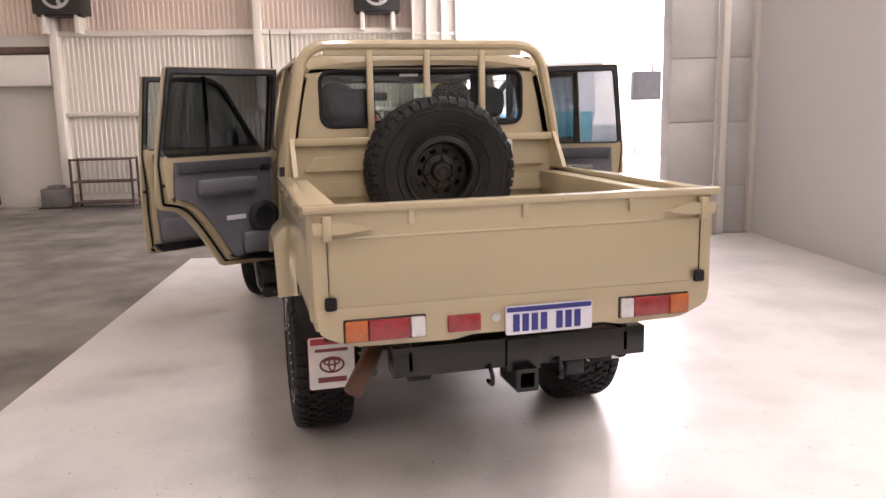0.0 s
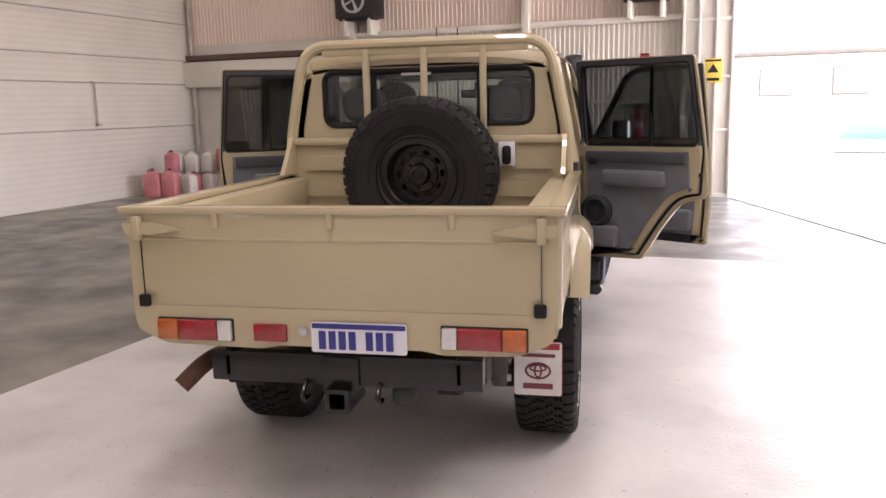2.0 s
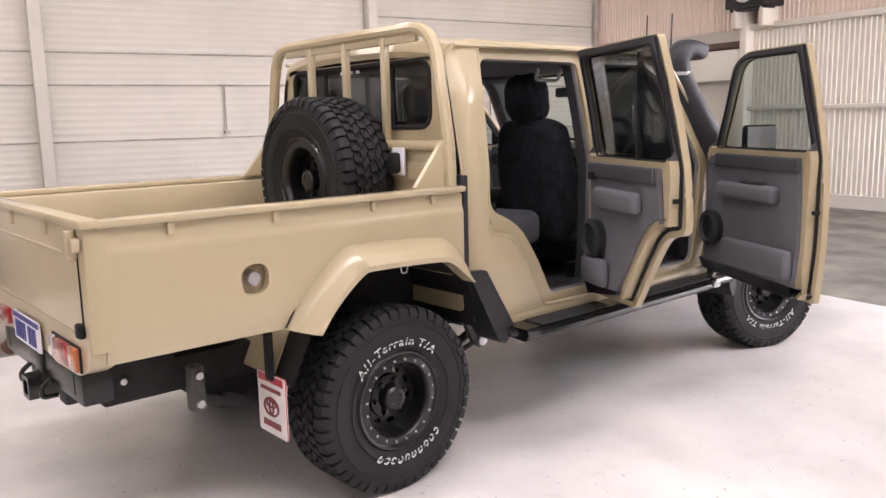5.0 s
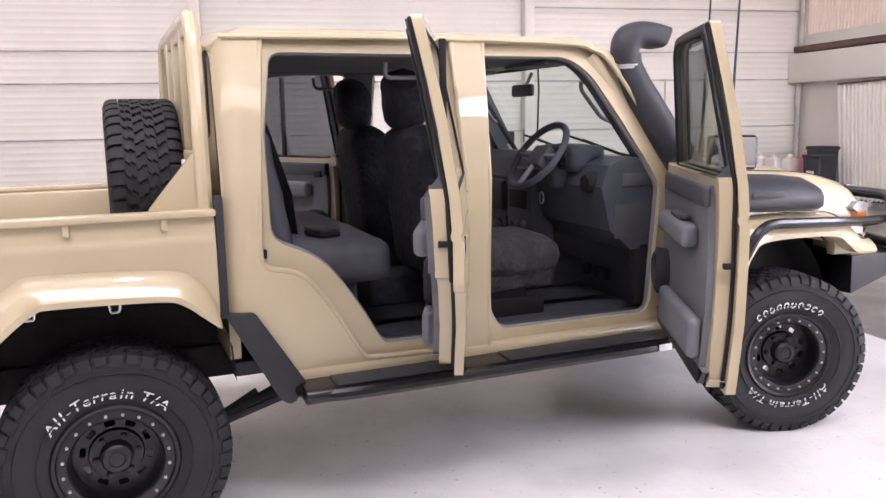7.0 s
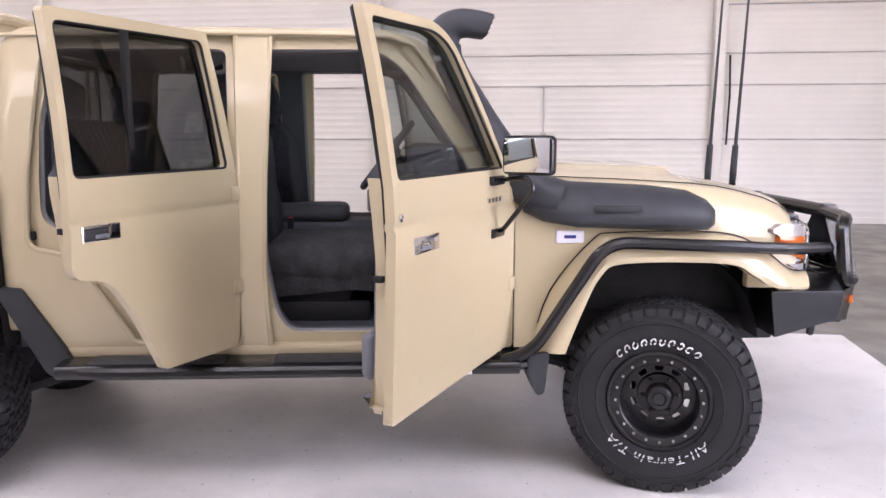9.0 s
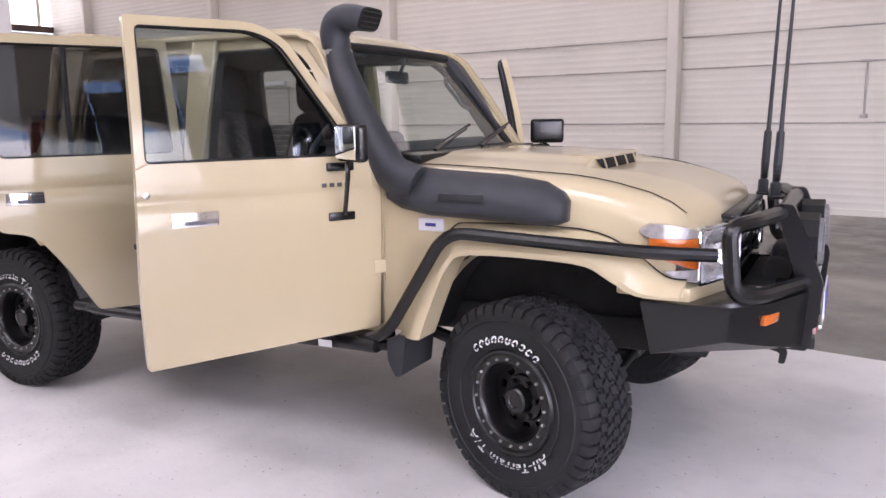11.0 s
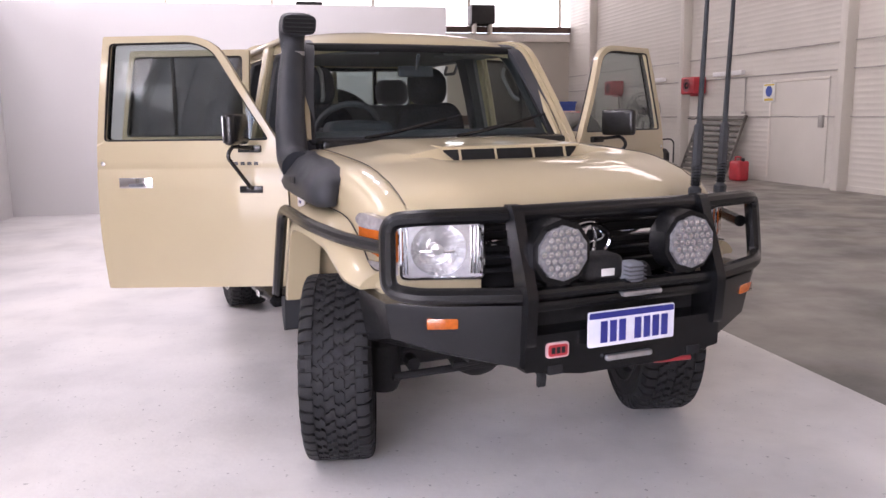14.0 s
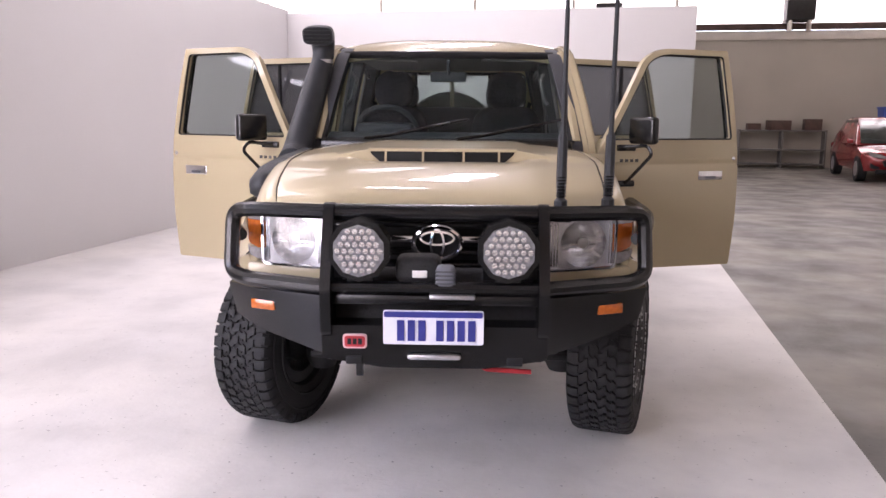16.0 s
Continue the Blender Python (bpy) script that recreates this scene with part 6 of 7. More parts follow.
for x in (0.31, 0.45):
    part("gauge", lathe([(0.0, 2.098), (0.048, 2.098), (0.054, 2.092), (0.058, 2.105), (0.0, 2.11)], "y", 20, closed=False, centre=(x, 0, 1.425)), M["seal"], dash, "round dark gauge")
for y0, y1, z0, z1 in ((2.24, 2.42, 1.30, 1.36), (2.20, 2.42, 1.06, 1.22)):
    part("dash_end_panel", box(0.758, 0.766, y0, y1, z0, z1, 0.003), M["card_dark"], dash)
for x in (-0.66, -0.07, 0.09, 0.66):
    part("air_vent", lathe([(0.0, 2.10), (0.04, 2.10), (0.045, 2.115), (0.045, 2.16), (0.0, 2.16)], "y", 16, closed=False, centre=(x, 0, 1.315)), M["seal"], dash)
part("radio", box(-0.09, 0.11, 2.094, 2.12, 1.14, 1.24, 0.006), M["seal"], dash)
for x in (-0.06, 0.01, 0.08):
    part("heater_knob", lathe([(0.0, 2.085), (0.018, 2.087), (0.02, 2.10), (0.0, 2.10)], "y", 12, closed=False, centre=(x, 0, 1.06)), M["card"], dash)
for x in (0.30, 0.40, 0.48):
    part("pedal", box(x - 0.03, x + 0.03, 2.34, 2.37, 0.80, 0.86, 0.008), M["seal"], truck)
part("glove_box", box(-0.62, -0.20, 2.105, 2.2, 1.10, 1.28, 0.02), M["card_dark"], dash)
part("kick_panel", box(0.68, 0.76, 2.32, 2.45, 0.72, 1.05, 0.03), M["seal"], dash)
col = pose(0.385, 2.01, 1.44, 52, 0, 0)
wh = part("steering_wheel", tube([(0.185 * math.cos(a), 0.185 * math.sin(a), 0) for a in [2 * math.pi * i / 32 for i in range(32)]], 0.017, 8, closed=True), M["dash"], truck, "dark grey steering wheel")
wh.matrix_basis = col
part("wheel_boss", box(-0.07, 0.07, -0.06, 0.06, -0.045, 0.015, 0.02), M["card_dark"], wh)
for a in (0, 180, 270):
    part("wheel_spoke", tube([(0, 0, -0.01), (0.18 * math.cos(radians(a)), 0.18 * math.sin(radians(a)), 0)], 0.014, 6), M["card"], wh)
part("steering_column", tube([(0.385, 2.02, 1.43), (0.385, 2.25, 1.25)], 0.045, 10), M["dash"], truck)
part("column_shroud", pillow(0.33, 0.44, 2.08, 2.24, 1.27, 1.40, 0.03, 0, 33), M["dash"], truck)
for x, y, z in ((0.50, 2.06, 1.43), (0.27, 2.06, 1.43)):
    part("column_stalk", tube([(0.385, 2.12, 1.375), (x, y, z)], [0.009, 0.006], 6), M["seal"], truck)
part("key_ring", tube([(0.30 + 0.02 * math.cos(a), 2.08, 1.22 + 0.03 * math.sin(a)) for a in np.linspace(0, 6.2, 12)], 0.004, 5), M["steel"], truck)
part("gear_lever", tube(bent([(0.0, 2.10, 0.85), (0.02, 2.02, 1.02), (0.02, 2.0, 1.10)], 0.05), [0.018] * 7 + [0.03], 8), M["dash"], truck)
part("interior_mirror", box(-0.11, 0.11, 2.12, 2.15, 1.735, 1.80, 0.02), M["dash"], truck, "black interior mirror")
part("mirror_stalk", tube([(0, 2.15, 1.78), (0, 2.19, 1.86)], 0.010, 6), M["dash"], truck)
for x in (0.40, -0.40):
    part("sun_visor", box(x - 0.2, x + 0.2, 1.92, 2.08, 1.862, 1.882, 0.008), M["liner"], truck)
for s in (1, -1):
    part("a_grab_handle", tube(bent([(s * 0.60, 2.28, 1.60), (s * 0.58, 2.24, 1.62), (s * 0.56, 2.14, 1.75), (s * 0.58, 2.13, 1.79)], 0.03), 0.011, 6), M["liner"], truck)
    part("roof_grab_handle", tube(bent([(s * 0.62, 1.15, 1.86), (s * 0.60, 1.15, 1.80), (s * 0.60, 1.33, 1.80), (s * 0.62, 1.33, 1.86)], 0.03), 0.010, 6), M["liner"], truck)


# ---- things in the hall ----
def put(u, v, z=0.0, turn=0.0):
    return HALL @ pose(u, v, z, 0, 0, turn)


def fan_box(u, v, z):
    f = thing("wall_heater", put(u, v, z), "black boxed fan unit hung on the steel wall", "fan unit", "fan units")
    part("case", box(-0.42, 0.42, -0.35, 0.20, 0, 0.62, 0.03), HM["dark"], f)
    part("grille_ring", lathe([(0.20, -0.37), (0.25, -0.37), (0.25, -0.35), (0.20, -0.35)], "y", 28, centre=(0, 0, 0.33)), M["steel"], f)
    for k in range(4):
        part("blade", tube([(0, -0.36, 0.33), (0.2 * math.cos(k * 1.57 + 0.4), -0.36, 0.33 + 0.2 * math.sin(k * 1.57 + 0.4))], [0.02, 0.05], 6, squash=0.2), M["steel"], f)
    for x in (-0.28, 0.28):
        part("bracket", box(x - 0.04, x + 0.04, -0.25, 0.2, -0.33, 0.0, 0.01), HM["girt"], f)
    part("base_bar", box(-0.38, 0.38, -0.25, 0.0, -0.04, 0.0, 0.005), HM["dark"], f)
    return f


fan_box(-5.87, VF - 0.2, 3.43)
fan_box(-0.28, VF - 0.2, 3.43)

# white store shutter under the header box
st = thing("store_panel", put(-8.05, VF - 0.17) @ pose(0, 0, 0, 3.0, -1.2, 0), "cream corrugated steel panel propped on the white wall", "panel")
part("sheet", ribs_upright(0, -0.68, 0.62, 0.09, 2.13, 0.1, 0.03), HM["corrugated"], st)
for x in (-0.71, 0.65):
    part("side_post", box(x - 0.03, x + 0.03, -0.06, 0.02, 0, 2.15, 0.01), HM["wall"], st)
part("top_bar", box(-0.72, 0.62, -0.07, 0.02, 2.13, 2.165, 0.008), HM["rail"], st)
# solid dark strip stands in for the shaded gap
part("edge_gap", box(0.68, 0.705, -0.05, 0.02, 0.05, 2.12, 0.005), HM["dark"], st, "dark strip for the shaded gap beside the panel")
for x in (-0.35, 0.05):
    part("foot", box(x - 0.02, x + 0.02, -0.05, 0.0, 0, 0.10, 0.006), HM["wall"], st)
# solid dark strip stands in for the shadow below the sheet
part("bottom_shadow_bar", box(-0.68, 0.62, -0.02, 0.01, 0.07, 0.11, 0.006), HM["dark"], st, "dark strip for the shade under the panel")
rl = thing("wall_rail", put(-8.1, VF - 0.06, 2.26), "thin grey steel rail fixed across the white wall", "rail")
part("bar", box(-1.55, 1.75, -0.05, 0.06, 0, 0.07, 0.012), HM["girt"], rl)
part("dark_end", box(0.95, 1.74, -0.065, -0.05, 0.02, 0.055, 0.005), HM["rail"], rl)

# low rack by the end wall
rk = thing("metal_rack", put(-5.35, VF - 0.42), "dark brown metal rack with three bare shelves", "rack")
for x in (-0.53, 0.53):
    for y in (-0.2, 0.2):
        part("post", box(x - 0.02, x + 0.02, y - 0.02, y + 0.02, 0, 0.9, 0.004), HM["rail"], rk)
for z in (0.08, 0.46, 0.86):
    part("shelf", box(-0.55, 0.55, -0.22, 0.22, z, z + 0.03, 0.005), HM["rail"], rk)
bx = thing("meter_box", put(-6.25, VF - 0.35), "weathered grey metal box on the floor", "box")
part("body", box(-0.24, 0.24, -0.18, 0.18, 0.02, 0.36, 0.03), HM["bench"], bx)
part("lid", box(-0.13, 0.13, -0.14, 0.14, 0.36, 0.41, 0.02), HM["bench"], bx)
part("foot", box(-0.28, 0.28, -0.2, 0.2, 0, 0.03, 0.005), HM["dark"], bx)


def jug(u, v, h, w, material, label, z0=0.0):
    j = thing("chemical_jug", put(u, v, z0, random.uniform(-20, 20)), label, "jug", "chemical jugs by the wall")
    part("body", loft([[(w * a * k, w * b * k, z) for a, b in rounded([(-1, -0.8), (1, -0.8), (1, 0.8), (-1, 0.8)], 0.3, 3)] for z, k in ((0, 0.92), (0.02, 1), (h * 0.72, 1), (h * 0.82, 0.85), (h * 0.9, 0.35), (h * 0.95, 0.3))]), material, j)
    part("cap", lathe([(0.0, h), (0.035, h), (0.038, h - 0.05), (0.0, h - 0.05)], "z", 12, closed=False), M["seal"] if material is HM["jug_pink"] else HM["jug_white"], j)
    part("carry_handle", tube(bent([(-w * 0.6, 0, h * 0.80), (-w * 0.6, 0, h * 0.97), (-w * 0.1, 0, h * 0.97)], 0.04), 0.016, 6), material, j)


PINK, MILK = "pink translucent plastic jug beside the white wall", "milky white plastic jug beside the white wall"
for u, v, z, h, w, kind in ((-9.78, 9.1, 0, 0.56, 0.17, 1), (-9.45, 9.22, 0, 0.56, 0.16, 1), (-9.74, 9.66, 0, 0.46, 0.15, 0), (-9.38, 9.72, 0, 0.46, 0.14, 0), (-10.05, 10.2, 0, 0.42, 0.15, 0), (-9.72, 10.28, 0, 0.42, 0.15, 1), (-9.72, 10.28, 0.42, 0.42, 0.14, 0), (-9.40, 10.42, 0, 0.42, 0.15, 0), (-9.40, 10.42, 0.42, 0.44, 0.14, 0), (-9.38, 10.80, 0, 0.42, 0.15, 0), (-9.38, 10.80, 0.42, 0.44, 0.14, 0), (-9.14, 10.62, 0, 0.42, 0.15, 0), (-9.14, 10.62, 0.42, 0.56, 0.15, 1), (-10.05, 10.2, 0.42, 0.44, 0.14, 0), (-9.74, 9.66, 0.46, 0.44, 0.13, 1)):
    jug(u, v, h, w, HM["jug_pink"] if kind else HM["jug_white"], PINK if kind else MILK, z)
for u, v, k in ((-8.80, 10.62, 1.04), (-8.60, 10.40, 0.90)):
    bin_ = thing("waste_bin", put(u, v, 0, 8), "black plastic waste bin beside the jugs", "bin", "black bins by the jugs")
    part("tub", loft([[(q * a, q * b, z * k) for a, b in rounded([(-0.2, -0.19), (0.2, -0.19), (0.2, 0.19), (-0.2, 0.19)], 0.05)] for z, q in ((0, 0.85), (0.92, 1.0))]), M["plastic"], bin_)
    part("lid", box(-0.215, 0.215, -0.205, 0.205, 0.92 * k, 0.99 * k, 0.03), M["plastic"], bin_)
    part("sticker", box(-0.08, 0.09, -0.206, -0.196, 0.60 * k, 0.68 * k, 0.002), HM["jug_white"], bin_, "white paper sticker")

# safety things beside the sliding door


def sign(name, u, v, z, w, h, face, mark, label, turn=0.0, mark2=None, sides=20):
    sg = thing(name, put(u, v, z, turn), label, "sign")
    part("board", box(-w / 2, w / 2, -0.006, 0.0, -h / 2, h / 2, 0.002), face, sg)
    r = min(w, h) * 0.32
    shape = disc(r * 0.9, "y", -0.011, -0.005, sides, (0, h * 0.08)) if sides > 3 else slab([(-r, h * 0.06 - r * 0.6), (r, h * 0.06 - r * 0.6), (0, h * 0.06 + r)], "y", -0.011, -0.005)
    part("symbol", shape, mark, sg)
    part("caption", box(-w * 0.36, w * 0.36, -0.010, -0.005, -h * 0.42, -h * 0.30), mark2 or M["seal"], sg)
    part("headline", box(-w * 0.42, w * 0.42, -0.010, -0.005, h * 0.38, h * 0.46), mark2 or M["seal"], sg)
    return sg


sign("safety_sign", 0.51, 10.795, 2.19, 0.27, 0.36, HM["sign_white"], HM["sign_blue"], "white safety sign with blue disc", 0, HM["yellow"])
sign("warning_sign", 0.86, 10.795, 2.17, 0.29, 0.40, HM["yellow"], M["seal"], "yellow warning sign with black triangle", sides=3)
sign("extinguisher_sign", -0.33, VF - 0.04, 2.40, 0.16, 0.26, M["red"], HM["sign_white"], "small red extinguisher sign")
sign("arrow_sign", -0.72, VF - 0.04, 1.72, 0.34, 0.16, HM["sign_white"], M["red"], "white sign with red lettering bars", 0, M["red"])
ex = thing("fire_extinguisher", put(-0.40, VF - 0.14, 1.03), "red fire extinguisher hung on the wall", "fire extinguisher")
part("cylinder", lathe([(0.0, 0.0), (0.075, 0.0), (0.082, 0.02), (0.082, 0.42), (0.06, 0.50), (0.025, 0.54), (0.0, 0.54)], "z", 20, closed=False), M["red"], ex)
part("band", lathe([(0.083, 0.18), (0.084, 0.18), (0.084, 0.30), (0.083, 0.30)], "z", 20), M["white"], ex)
part("valve", box(-0.05, 0.06, -0.02, 0.02, 0.54, 0.62, 0.01), M["seal"], ex)
part("hose", tube(bent([(0.05, 0, 0.58), (0.13, 0, 0.50), (0.12, 0, 0.15)], 0.06), 0.012, 6), M["seal"], ex)
cn = thing("traffic_cone", put(-0.38, VF - 0.45), "orange traffic cone with white band", "traffic cone")
part("base", box(-0.18, 0.18, -0.18, 0.18, 0, 0.035, 0.012), HM["orange"], cn)
part("cone", lathe([(0.0, 0.72), (0.025, 0.72), (0.065, 0.46), (0.10, 0.26), (0.135, 0.035), (0.0, 0.035)], "z", 20, closed=False), HM["orange"], cn)
part("band", lathe([(0.068, 0.46), (0.104, 0.26), (0.108, 0.26), (0.072, 0.46)], "z", 20), M["white"], cn)
wc = thing("watering_can", put(0.05, VF - 0.35), "black watering can on a low stand", "watering can")
part("can", lathe([(0.0, 0.40), (0.14, 0.40), (0.15, 0.42), (0.15, 0.66), (0.13, 0.68), (0.0, 0.68)], "z", 18, closed=False), M["plastic"], wc)
part("spout", tube([(-0.14, 0, 0.48), (-0.33, 0, 0.68)], [0.03, 0.018], 8), M["plastic"], wc)
part("stand", box(-0.12, 0.12, -0.1, 0.1, 0, 0.40, 0.02), HM["corrugated"], wc)


# taps, switch boxes and hoses on the long wall
def wall_tap(v, z0=1.48, z1=2.28):
    tp = thing("wall_tap", put(UL + 0.05, v), "grey pipe drop with a tap on the wall", "tap", "wall taps")
    part("drop_pipe", tube([(0, 0, z0), (0, 0, z1)], 0.016, 6), HM["line"], tp)
    part("top_bend", tube([(0, -0.08, z1), (0, 0.08, z1)], 0.022, 6), HM["line"], tp)
    part("tap", box(-0.02, 0.06, -0.05, 0.05, z0 - 0.03, z0 + 0.03, 0.01), HM["line"], tp)


for v in (-9.7, -3.45, 2.67, 8.25):
    wall_tap(v)
sb = thing("switch_box", put(UL + 0.14, 5.5, 1.18), "grey electrical switch box on the pilaster", "switch box")
part("box", box(-0.02, 0.06, -0.10, 0.10, 0, 0.24, 0.01), HM["bench"], sb)
part("switch", box(0.06, 0.08, -0.03, 0.03, 0.09, 0.15, 0.005), M["seal"], sb)
cb = thing("wall_cable", put(UL + 0.13, 5.68), "black cable running down the pilaster", "cable")
part("cable", tube([(0, 0, 1.3), (0.01, 0.02, 2.1), (0, 0, 2.75)], 0.018, 6), M["seal"], cb)


def hose_reel(v, z=2.06):
    r = thing("hose_reel", put(UL + 0.2, v, z), "red hose reel with hanging hose on the wall", "hose reel", "hose reels")
    part("housing", box(-0.15, 0.22, -0.30, 0.30, 0.0, 0.42, 0.04, None, 3), M["red"], r, "boxy red reel housing")
    part("drum", lathe([(0.05, 0.215), (0.15, 0.225), (0.16, 0.235), (0.16, 0.20), (0.05, 0.20)], "x", 20, centre=(0, 0, 0.21)), M["maroon"], r)
    part("core", lathe([(0.0, 0.21), (0.09, 0.235), (0.09, 0.20), (0.0, 0.20)], "x", 16, closed=False, centre=(0, 0, 0.21)), M["seal"], r)
    part("bracket", box(-0.15, 0.0, -0.2, 0.2, -0.05, 0.0, 0.01), M["red"], r)
    part("hose", tube(bent([(0.0, 0.25, 0.1), (0.0, 0.35, -0.45), (0.0, 0.1, -0.62), (0.0, -0.25, -0.6)], 0.1), 0.016, 6), M["seal"], r)


hose_reel(-11.65, 1.95)
hose_reel(-16.3, 2.05)
sign("wall_sign", UL + 0.06, -8.8, 1.9, 0.42, 0.40, HM["sign_white"], HM["sign_blue"], "white wall sign with blue disc", 90, HM["yellow"])
for v in (-10.35, -14.0):
    lt = thing("wall_lamp", put(UL + 0.08, v, 2.34), "white strip lamp on the wall, unlit", "lamp", "wall strip lamps")
    part("housing", box(-0.04, 0.06, -0.6, 0.6, 0, 0.10, 0.01), M["white"], lt)

# industrial fan
fn = thing("pedestal_fan", put(-9.5, -13.2), "black industrial pedestal fan in a wire cage", "fan")
part("pole", tube([(0, 0, 0.05), (0, 0, 1.3)], 0.03, 8), HM["bench"], fn)
part("base", lathe([(0.0, 0.0), (0.32, 0.0), (0.30, 0.05), (0.0, 0.07)], "z", 20, closed=False), HM["dark"], fn)
part("motor", lathe([(0.0, -0.12), (0.11, -0.12), (0.11, 0.14), (0.0, 0.16)], "y", 14, closed=False, centre=(0, 0, 1.55)), HM["dark"], fn)
for rr, dy in ((0.14, -0.14), (0.28, -0.13), (0.42, -0.09), (0.50, 0.0), (0.42, 0.09), (0.28, 0.13)):
    part("cage_ring", tube([(rr * math.cos(a), dy, 1.55 + rr * math.sin(a)) for a in [2 * math.pi * i / 28 for i in range(28)]], 0.008, 5, closed=True), HM["bench"], fn)
for i in range(24):
    a = 2 * math.pi * i / 24
    part("cage_wire", tube([(0.1 * math.cos(a), -0.14, 1.55 + 0.1 * math.sin(a)), (0.42 * math.cos(a), -0.09, 1.55 + 0.42 * math.sin(a)), (0.5 * math.cos(a), 0, 1.55 + 0.5 * math.sin(a))], 0.006, 4), HM["bench"], fn)
for i in range(4):
    a = i * math.pi / 2 + 0.6
    part("blade", loft([[(r * math.cos(a + d) , e, 1.55 + r * math.sin(a + d)) for d, e in ((-0.25, -0.03), (0.25, 0.03), (0.25, 0.036), (-0.25, -0.024))] for r in (0.08, 0.25, 0.42)]), HM["line"], fn)

# bench, trolley and leaning slatted panel
bn = thing("work_bench", put(-9.6, -16.6, 0, 0), "steel work bench with clutter underneath", "bench")
part("top", box(-0.4, 0.4, -1.1, 1.1, 0.95, 1.0, 0.01), HM["bench"], bn)
part("shelf", box(-0.38, 0.38, -1.05, 1.05, 0.35, 0.38, 0.01), HM["bench"], bn)
for x in (-0.35, 0.35):
    for y in (-1.05, 0.0, 1.05):
        part("leg", box(x - 0.03, x + 0.03, y - 0.03, y + 0.03, 0, 0.95, 0.005), HM["bench"], bn)
for i, (y, h, mt) in enumerate(((-0.8, 0.32, "dark"), (-0.3, 0.25, "bench"), (0.3, 0.35, "dark"), (0.8, 0.28, "slat"))):
    th = thing("tool_case", put(-9.55, -16.6 + y, 0.38), "dark tool case on the bench shelf", "case", "tool cases")
    part("case", box(-0.2, 0.2, -0.18, 0.18, 0, h, 0.03), HM[mt], th)
    part("case_handle", tube(bent([(0.2, -0.06, h * 0.6), (0.25, -0.06, h * 0.6), (0.25, 0.06, h * 0.6), (0.2, 0.06, h * 0.6)], 0.02), 0.01, 5), M["seal"], th)
pn = thing("slatted_panel", HALL @ pose(UL + 0.62, -10.5, 0.02, 0, -20, 0), "aluminium slatted panel leaning against the wall", "panel")
for x0, x1 in ((-1.0, -0.95), (0.95, 1.0)):
    part("stile", box(-0.03, 0.03, x0, x1, 0, 1.5, 0.005), HM["slat"], pn)
for i in range(11):
    part("slat", box(-0.02, 0.02, -0.95, 0.95, 0.03 + i * 0.135, 0.13 + i * 0.135, 0.012), HM["slat"], pn)
tr = thing("gas_trolley", put(-9.4, -11.7), "black two-wheeled hand trolley with a bottle", "trolley")
part("frame", tube(bent([(-0.2, 0, 0.1), (-0.2, 0, 0.85), (0.2, 0, 0.85), (0.2, 0, 0.1)], 0.15), 0.02, 8), HM["dark"], tr)
part("plate", box(-0.24, 0.24, -0.25, 0.1, 0.05, 0.08, 0.005), HM["dark"], tr)
part("bottle", lathe([(0.0, 0.08), (0.14, 0.08), (0.14, 0.50), (0.06, 0.60), (0.0, 0.62)], "z", 16, closed=False, centre=(0, -0.12, 0)), HM["dark"], tr)
for x in (-0.22, 0.22):
    part("trolley_wheel", lathe([(0.0, x - 0.03), (0.11, x - 0.03), (0.11, x + 0.03), (0.0, x + 0.03)], "x", 16, closed=False, centre=(0, 0.08, 0.11)), M["rubber"], tr)
gb = thing("gas_bottle", put(-9.4, -12.6), "small grey gas bottle on the floor", "bottle")
part("cylinder", lathe([(0.0, 0.0), (0.12, 0.0), (0.12, 0.30), (0.05, 0.38), (0.03, 0.46), (0.0, 0.46)], "z", 14, closed=False), HM["bench"], gb)
rc = thing("jerry_can", put(-9.75, -9.05), "red plastic fuel can on the floor", "fuel can")
part("body", box(-0.14, 0.14, -0.19, 0.19, 0, 0.44, 0.05, None, 3), M["red"], rc)
part("carry_handle", tube(bent([(0, -0.15, 0.42), (0, -0.15, 0.52), (0, 0.06, 0.52), (0, 0.06, 0.42)], 0.03), 0.02, 6), M["red"], rc)
part("cap", lathe([(0.0, 0.50), (0.04, 0.50), (0.04, 0.43), (0.0, 0.43)], "z", 12, closed=False, centre=(0, 0.13, 0)), M["seal"], rc)
sf = thing("parts_shelf", put(-6.7, -20.2), "grey steel shelf with boxes against the back wall", "shelf")
for z in (0.10, 0.55, 1.15):
    part("shelf_board", box(-1.3, 1.3, -0.25, 0.25, z, z + 0.04, 0.005), HM["bench"], sf)
for x in (-1.28, 0.0, 1.28):
    part("post", box(x - 0.025, x + 0.025, -0.25, 0.25, 0, 1.2, 0.004), HM["bench"], sf)
for x, w, h in ((-0.9, 0.5, 0.35), (0.1, 0.7, 0.3), (0.85, 0.4, 0.2)):
    cs = thing("carton", put(-6.7 + x, -20.2, 1.19), "brown cardboard carton on the shelf", "carton", "cartons")
    part("box_body", box(-w / 2, w / 2, -0.2, 0.2, 0, h, 0.01), HM["rail"], cs)
    part("tape", box(-w / 2 - 0.001, w / 2 + 0.001, -0.03, 0.03, h - 0.002, h + 0.002), HM["slat"], cs)
fan_box(-7.0, -20.3, 4.55)
fan_box(-1.2, -20.3, 4.55)


